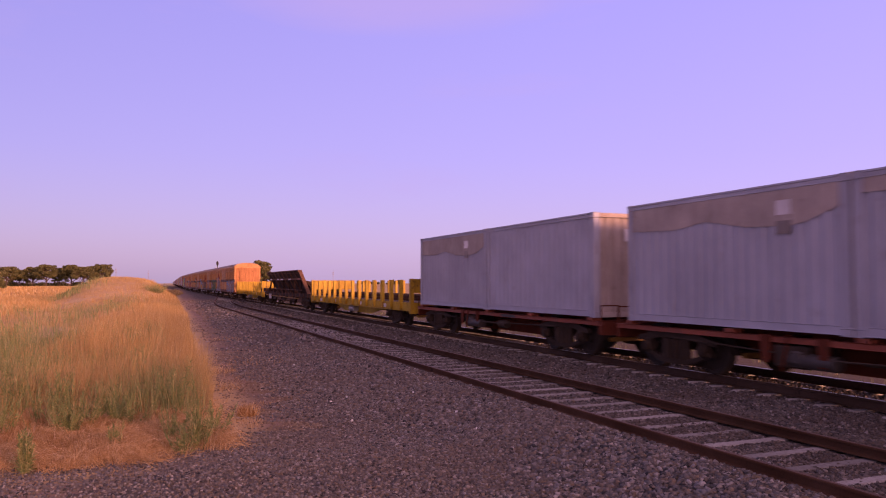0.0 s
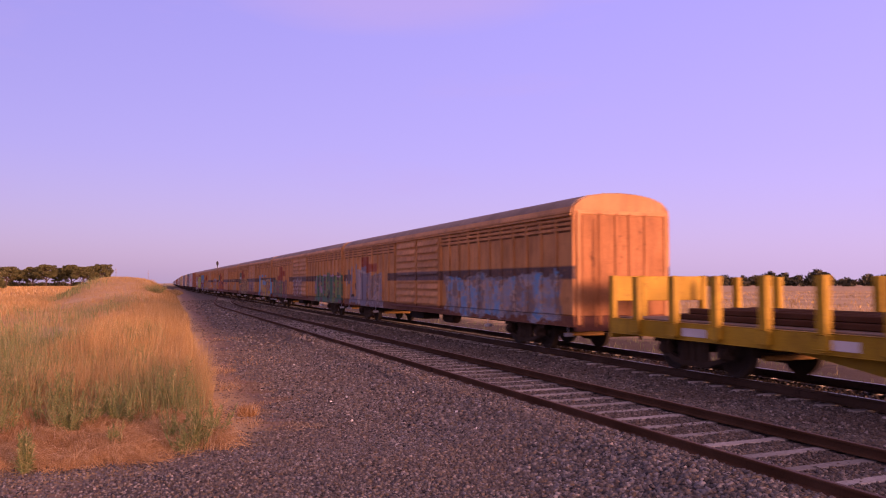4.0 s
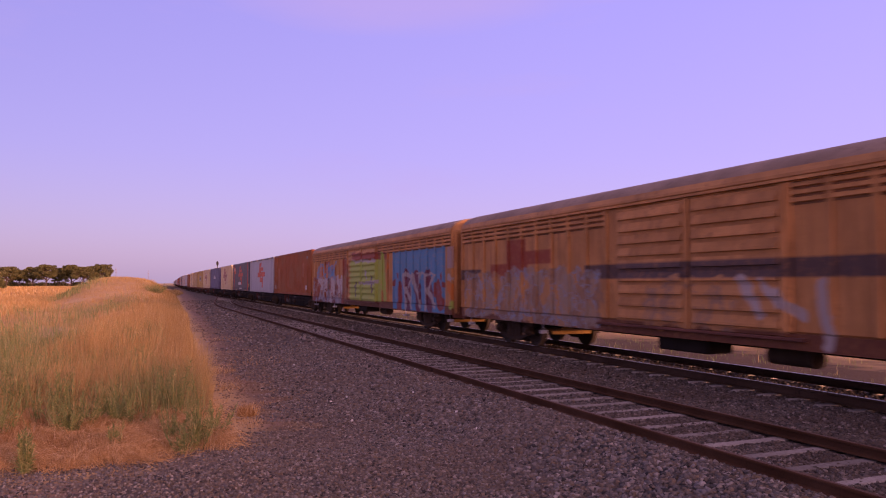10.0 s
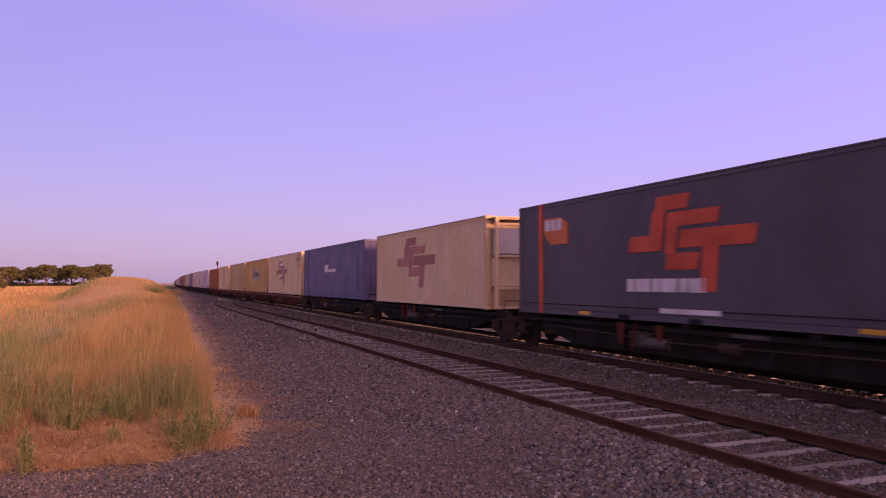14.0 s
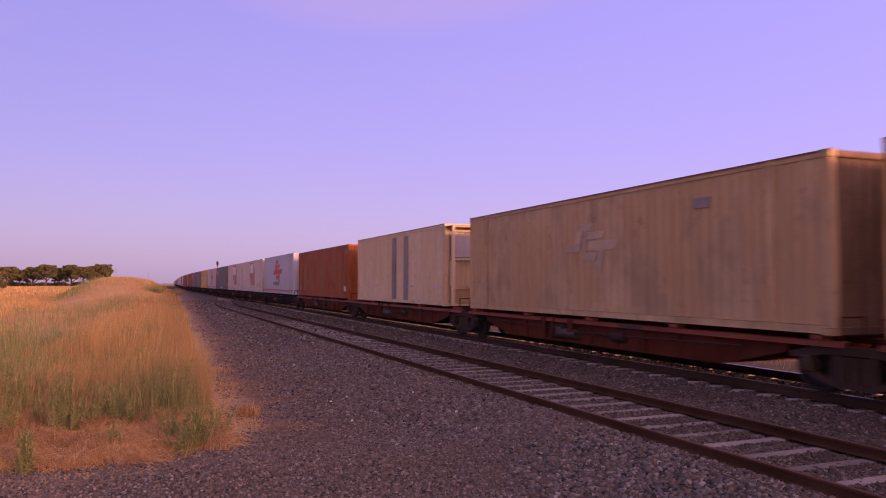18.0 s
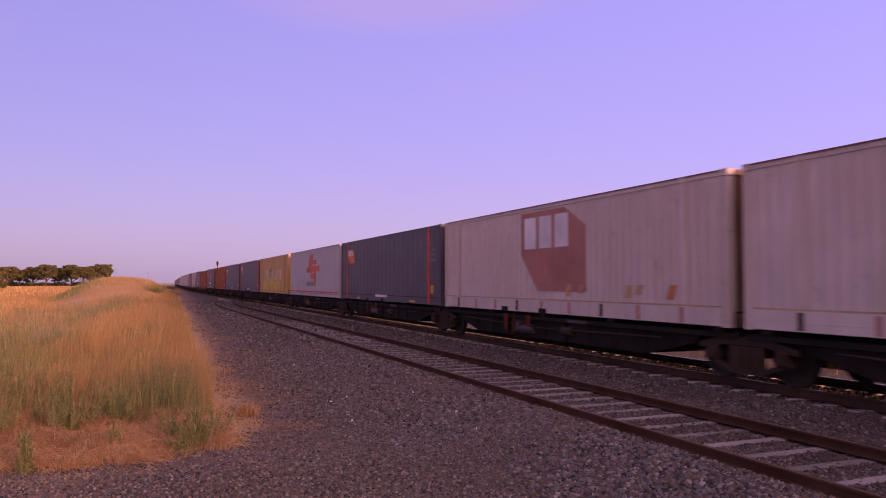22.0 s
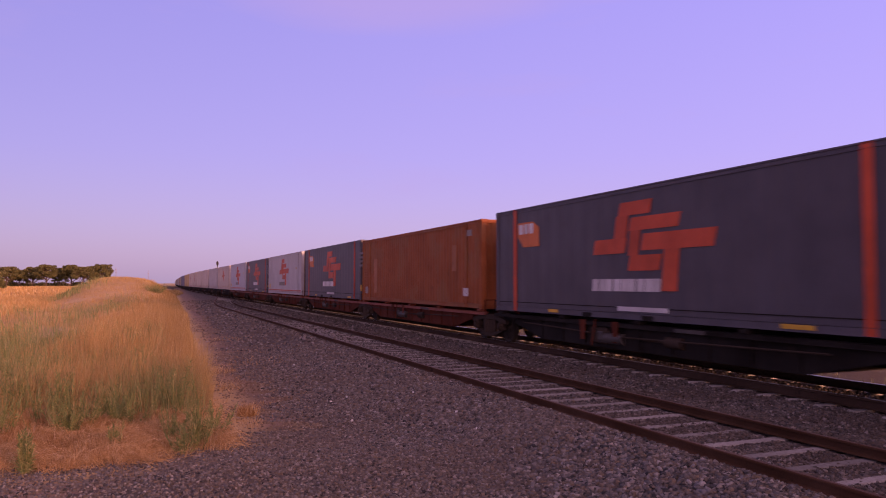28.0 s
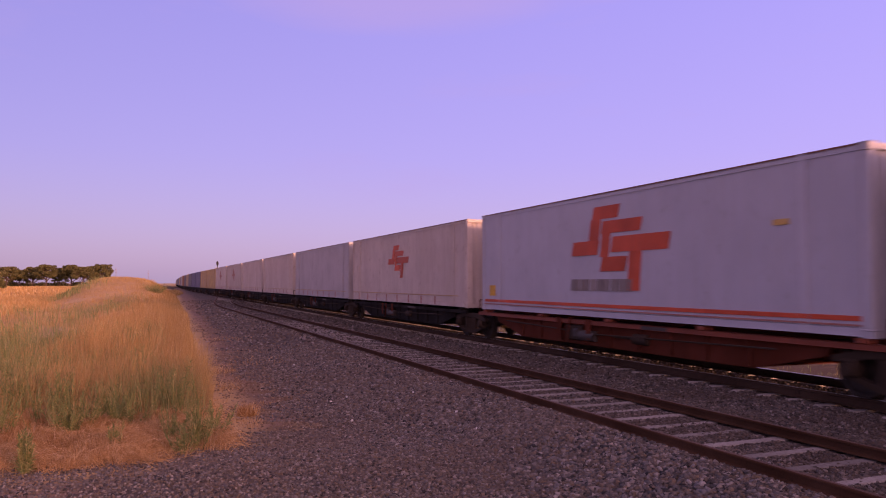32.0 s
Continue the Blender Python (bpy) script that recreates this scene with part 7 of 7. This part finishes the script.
def grow():
    rng = np.random.default_rng(8)
    sets = []
    # tall bank beside the gravel, thinning with distance
    for y0, y1, deep, per, w in ((12.9, 20, 9.5, 950, 0.0027), (20, 34, 12, 330, 0.0046), (34, 60, 15, 120, 0.0095), (60, 120, 22, 48, 0.032), (120, 210, 24, 7, 0.09)):
        n = int((y1 - y0) * deep * per)
        y = y0 + (y1 - y0) * rng.random(n)
        x = grass_edge(y) + 0.25 - deep * rng.random(n) ** 1.15
        p = patchy(x, y, 0.45, 2) + 0.5 * patchy(x, y, 1.7, 7)
        keep = p > -0.38
        x, y, p = x[keep], y[keep], p[keep]
        tall = (0.42 + 0.68 * rng.random(len(x))) * (0.80 + 0.75 * p) * (0.75 + 0.35 * smooth01(x, grass_edge(y) - 6, grass_edge(y) - 1.5))
        tall *= (0.55 + 0.45 * smooth01(y, 12, 15.5)) * (1 - 0.42 * smooth01(y, 20, 48)) * (0.62 + 0.38 * smooth01(x, grass_edge(y) - 4.5, grass_edge(y) - 2.0))
        sets.append(blades(rng, x, y, tall * (0.7 + 0.5 * patchy(x, y, 5.0, 31)), w * (0.6 + 0.6 * rng.random(len(x))), 0.30, 1.1 if y0 < 30 else 0.0, 0.8))
    # open field to the left
    for y0, y1, x0, x1, per, w in ((12, 40, -16, -6, 60, 0.014), (40, 120, -45, -8, 14, 0.055), (120, 290, -110, -6, 1.2, 0.24)):
        n = int((y1 - y0) * (x1 - x0) * per)
        x, y = x0 + (x1 - x0) * rng.random(n), y0 + (y1 - y0) * rng.random(n)
        sets.append(blades(rng, x, y, 0.28 + 0.28 * rng.random(n), w * (0.7 + 0.6 * rng.random(n)), 0.5))
    # across the tracks
    for y0, y1, x0, x1, per, w in ((2, 30, 20.0, 40, 18, 0.016), (30, 90, 20.0, 60, 6, 0.034), (10, 150, 60, 240, 0.45, 0.15)):
        n = int((y1 - y0) * (x1 - x0) * per)
        x, y = x0 + (x1 - x0) * rng.random(n), y0 + (y1 - y0) * rng.random(n)
        low = 0.35 + 0.65 * smooth01(x, 17, 26)
        sets.append(blades(rng, x, y, (0.10 + 0.22 * rng.random(n)) * low, w * (0.7 + 0.6 * rng.random(n)) * (0.5 + 0.5 * low), 0.6))
    v, f = join(sets)
    bulk("dry_grass", v, f, STRAW, "tall dry golden grass with seed heads", "grass")
    sets = []
    for y0, y1, x0, x1, per, w in ((12.4, 18, -7.5, 1.0, 320, 0.006), (18, 30, -9, 0.8, 85, 0.009), (30, 70, -34, -4, 4, 0.018)):
        n = int((y1 - y0) * (x1 - x0) * per)
        x, y = x0 + (x1 - x0) * rng.random(n), y0 + (y1 - y0) * rng.random(n)
        keep = patchy(x, y, 0.33, 4) + 0.25 * (rng.random(n) - 0.5) > -0.25 + 0.2 * smooth01(x, -3, 1)
        x, y = x[keep], y[keep]
        sets.append(blades(rng, x, y, 0.38 + 0.45 * rng.random(len(x)), w * (0.7 + 0.6 * rng.random(len(x))), 0.5, 0.0))
    # olive tufts on the bank beyond the main line
    n = 9000
    x, y = 14.8 + 13 * rng.random(n) ** 1.4, -2 + 60 * rng.random(n)
    keep = patchy(x, y, 0.9, 41) + 0.4 * patchy(x, y, 3.0, 42) > 0.05
    x, y = x[keep], y[keep]
    sets.append(blades(rng, x, y, 0.08 + 0.2 * rng.random(len(x)), 0.010 + 0.008 * rng.random(len(x)), 0.7, 0.0))
    # a green hollow that runs back between the bank and the field
    n = 1300
    y = 30 + 46 * rng.random(n)
    x = -5.0 + 3.6 * (y - 30) / 40 + rng.normal(size=n) * 1.0
    sets.append(blades(rng, x, y, 0.35 + 0.35 * rng.random(n), 0.014 + 0.008 * rng.random(n), 0.5, 0.0))
    n = 900
    y = 84 + 14 * rng.random(n)
    x = -6.6 + rng.normal(size=n) * 1.5
    sets.append(blades(rng, x, y, 0.3 + 0.35 * rng.random(n), 0.03 + 0.01 * rng.random(n), 0.5, 0.0))
    v, f = join(sets)
    bulk("green_undergrowth", v, f, WEED, "olive green undergrowth between the dry stalks", "grass")
    # flattened straw at the front of the bank and wisps on the gravel
    sets = []
    n = 60000
    x, y = -6.5 + 7.6 * rng.random(n), 9.2 + 4.6 * rng.random(n)
    p = patchy(x, y, 0.8, 5)
    p = p + 0.5 * patchy(x, y, 2.6, 9)
    keep = (x < 0.75 + 0.8 * p + 0.12 * (y - 9)) & (y > 9.6 + 1.2 * p + 0.3 * rng.random(n))
    x, y = x[keep], y[keep]
    thick = 0.5 + 0.9 * patchy(x, y, 1.5, 33)
    some = rng.random(len(x)) < 0.5 + thick
    x, y, thick = x[some], y[some], thick[some]
    lying = rng.random(len(x)) < 0.8
    a, b, k = x[lying], y[lying], np.clip(0.35 + thick[lying], 0.15, 1.4)
    sets.append(strands(rng, a, b, 0.12 + 0.3 * rng.random(len(a)), 0.0028 + 0.002 * rng.random(len(a)), (0.02 + 0.16 * rng.random(len(a))) * k, 0.7))
    a, b = x[~lying], y[~lying]
    sets.append(blades(rng, a, b, 0.08 + 0.22 * rng.random(len(a)), 0.004 + 0.003 * rng.random(len(a)), 1.2, 0.0, 2.6))
    for cx, cy, r, n, tall in ((1.62, 12.6, 0.16, 420, 0.22), (1.3, 12.0, 0.5, 300, 0.1), (2.7, 21.5, 1.3, 200, 0.09), (3.0, 30, 1.2, 200, 0.10), (1.3, 16.0, 0.6, 300, 0.14), (1.6, 19.0, 0.6, 300, 0.16), (2.2, 14.6, 1.0, 110, 0.06), (2.2, 17.5, 1.3, 160, 0.06), (2.8, 24.5, 1.5, 200, 0.08), (1.9, 13.2, 0.9, 120, 0.06)):
        a, q = rng.random(n) * 6.283, r * np.sqrt(rng.random(n))
        sets.append(blades(rng, cx + q * np.cos(a), cy + q * np.sin(a), tall * (0.5 + rng.random(n)), 0.007 + 0.003 * rng.random(n), 1.3, 0.0))
    v, f = join(sets)
    bulk("matted_straw", v, f, STRAW_FLAT, "flattened orange straw at the edge of the gravel", "grass")


grow()


def weed(x, y, tall, spread, stems, seed, label="straggling green weed among the dry grass"):
    """Upright stalks with fine side leaves."""
    rng = np.random.default_rng(seed)
    t = thing("green_weed", label, "weed", "green weeds in the grass", (x, y, float(ground_z(x, y)) - 0.02))
    s = Shape()
    vs, fs, k = [], [], 0
    for i in range(stems):
        a, r = rng.random() * 6.283, spread * rng.random()
        top = Vector((math.cos(a) * r, math.sin(a) * r, tall * (0.55 + 0.5 * rng.random())))
        foot = Vector((top.x * 0.35, top.y * 0.35, 0))
        s.tube(foot, top, 0.005, 4, 0.002)
        n = 54
        q = 0.12 + 0.88 * rng.random(n)
        p = np.asarray(foot)[None] + (np.asarray(top) - np.asarray(foot))[None] * q[:, None]
        d = rng.normal(size=(n, 3)) * 0.048 * (1.25 - q[:, None]) + np.array((0, 0, 0.03))
        w = rng.normal(size=(n, 3)) * 0.0030
        vs.append(np.stack([p - w, p + w, p + d + w * 0.5, p + d - w * 0.5], 1).reshape(-1, 3))
        fs.append(k + np.arange(n * 4).reshape(-1, 4))
        k += n * 4
    tagged(part("stalk", s, WEED, t), kind="stuff")
    bulk("leaves", np.concatenate(vs), np.concatenate(fs), WEED, "", "", "", t)


rng = random.Random(4)
WEEDS = [(0.72, 10.5, 0.62, 0.36, 26), (0.45, 11.0, 0.5, 0.3, 14), (1.0, 12.4, 0.4, 0.2, 26), (-1.15, 9.75, 0.52, 0.13, 24), (-0.25, 10.7, 0.42, 0.1, 9), (-0.1, 12.3, 0.5, 0.5, 26), (-0.75, 12.5, 0.62, 0.5, 22),
         (-1.3, 12.7, 0.7, 0.5, 22), (-2.0, 12.9, 0.75, 0.55, 22), (-2.7, 13.3, 0.8, 0.55, 22), (-3.3, 13.1, 0.8, 0.5, 30), (-1.7, 14.2, 0.95, 0.6, 22), (-2.9, 15.2, 1.0, 0.7, 22), (-3.9, 14.6, 1.0, 0.7, 22),
         (-4.4, 16.5, 1.0, 0.8, 22), (-3.2, 17.5, 1.0, 0.8, 22), (-5.2, 18.5, 1.0, 0.9, 22), (-4.0, 20.5, 1.0, 0.9, 30), (0.1, 13.6, 0.7, 0.6, 22), (0.6, 13.2, 0.6, 0.4, 20),
         (-0.4, 13.0, 0.7, 0.5, 22), (-1.0, 13.5, 0.8, 0.6, 22), (-2.3, 14.0, 0.9, 0.6, 24), (-3.6, 13.6, 0.9, 0.6, 24), (-4.4, 13.8, 0.9, 0.6, 24), (-0.9, 12.0, 0.55, 0.4, 30), (-1.8, 12.2, 0.6, 0.45, 22), (-2.5, 12.4, 0.65, 0.45, 22),
         (0.95, 11.1, 0.5, 0.35, 16), (0.55, 10.2, 0.4, 0.3, 10), (-5.0, 15.6, 1.0, 0.7, 22), (-2.0, 16.2, 1.0, 0.7, 22)]
for i in range(40):
    x, y = rng.uniform(-5.8, 0.8), rng.uniform(12.4, 19.0)
    WEEDS.append((x, y, rng.uniform(0.4, 0.95), rng.uniform(0.15, 0.4), rng.randint(7, 16)))
WEEDS = [w for k, w in enumerate(WEEDS) if k % 5 != 2]
for i, (x, y, tall, spread, stems) in enumerate(WEEDS):
    weed(x, y, tall, spread, stems, 60 + i)
weed(1.5, 82.0, 1.0, 1.6, 200, 90, "bright green bush on the grassy mound")

# ---- sleepers ----
def sleeper_shape(half, wide, low, top, seed):
    """A cast sleeper, dished and lower between the rail seats, with chipped ends."""
    rnd = random.Random(seed)
    s, rows = Shape(), []
    for x in (-half, -half + 0.06, -0.95, -0.55, 0.0, 0.55, 0.95, half - 0.06, half):
        dish = 0.006 if abs(x) < 0.6 else 0.0
        z = top - dish - 0.006 * rnd.random() - (0.02 if abs(x) == half else 0.0)
        w = wide * (0.93 + 0.1 * rnd.random())
        rows.append([(x, -w, low), (x, -w, z - 0.018), (x, -w * 0.82, z), (x, w * 0.82, z), (x, w, z - 0.018), (x, w, low)])
    for r in rows:
        s.v += r
    for k in range(len(rows) - 1):
        s.f += [(k * 6 + q, k * 6 + (q + 1) % 6, k * 6 + 6 + (q + 1) % 6, k * 6 + 6 + q) for q in range(6)]
    s.f += [tuple(range(6)), tuple(range(len(s.v) - 6, len(s.v)))]
    return s


rng = random.Random(12)
for i in range(-6, 290):
    y = (i + MAIN_SHIFT) * MAIN_STEP
    ob = part("sleeper", shared(("sleeper", i % 4), lambda: sleeper_shape(1.20, 0.09, -0.36, -0.168, i % 4)), MAIN_SLEEPER, main_line, at=(MAIN_X + float(bend(y)), y, float(rail_z(y))))
for i in range(-6, 190):
    y = i * LOOP_STEP
    ob = part("sleeper", shared(("loop_sleeper", i % 5), lambda: sleeper_shape(1.25, 0.088, -0.32, -0.124, 10 + i % 5)), PALE_SLEEPER, loop_line, at=(float(loop_x(y)) + rng.uniform(-0.03, 0.03), y, float(rail_z(y)) - rng.uniform(0.0, 0.012) - (0.02 if y > 40 else 0.0)))
    ob.rotation_euler = (0, 0, rng.uniform(-0.02, 0.02))


# ---- movement ----
def motions():
    times = range(0, 33, 2)
    for ob, u, z in MOVERS:
        rows = []
        for t in times:
            s = u - SPEED * t
            rows.append((float(t), pose(MAIN_X + float(bend(s)), s, z + float(rail_z(s)), 0, 0, heading(s))))
        walk(ob, rows)
    # wheels roll while they are near enough to be told apart
    for ob, u in AXLES:
        f0 = max(0, round((u - 45.0) / SPEED * FPS))
        f1 = min(32 * FPS, round((u + 2.0) / SPEED * FPS))
        if f1 <= 0 or f0 >= 32 * FPS:
            walk(ob, [(0.0, ob.matrix_basis.copy()), (32.0, ob.matrix_basis.copy())])
            continue
        place0, turn = ob.matrix_basis.copy(), 0.0
        rows = [(0.0, place0)] if f0 > 0 else []
        for k in range(f0, f1 + 1):
            rows.append((k / FPS, place0 @ Matrix.Rotation(SPEED / FPS / 0.46 * (k - f0), 4, "X")))
        if f1 < 32 * FPS:
            rows.append((32.0, rows[-1][1]))
        walk(ob, rows)


motions()
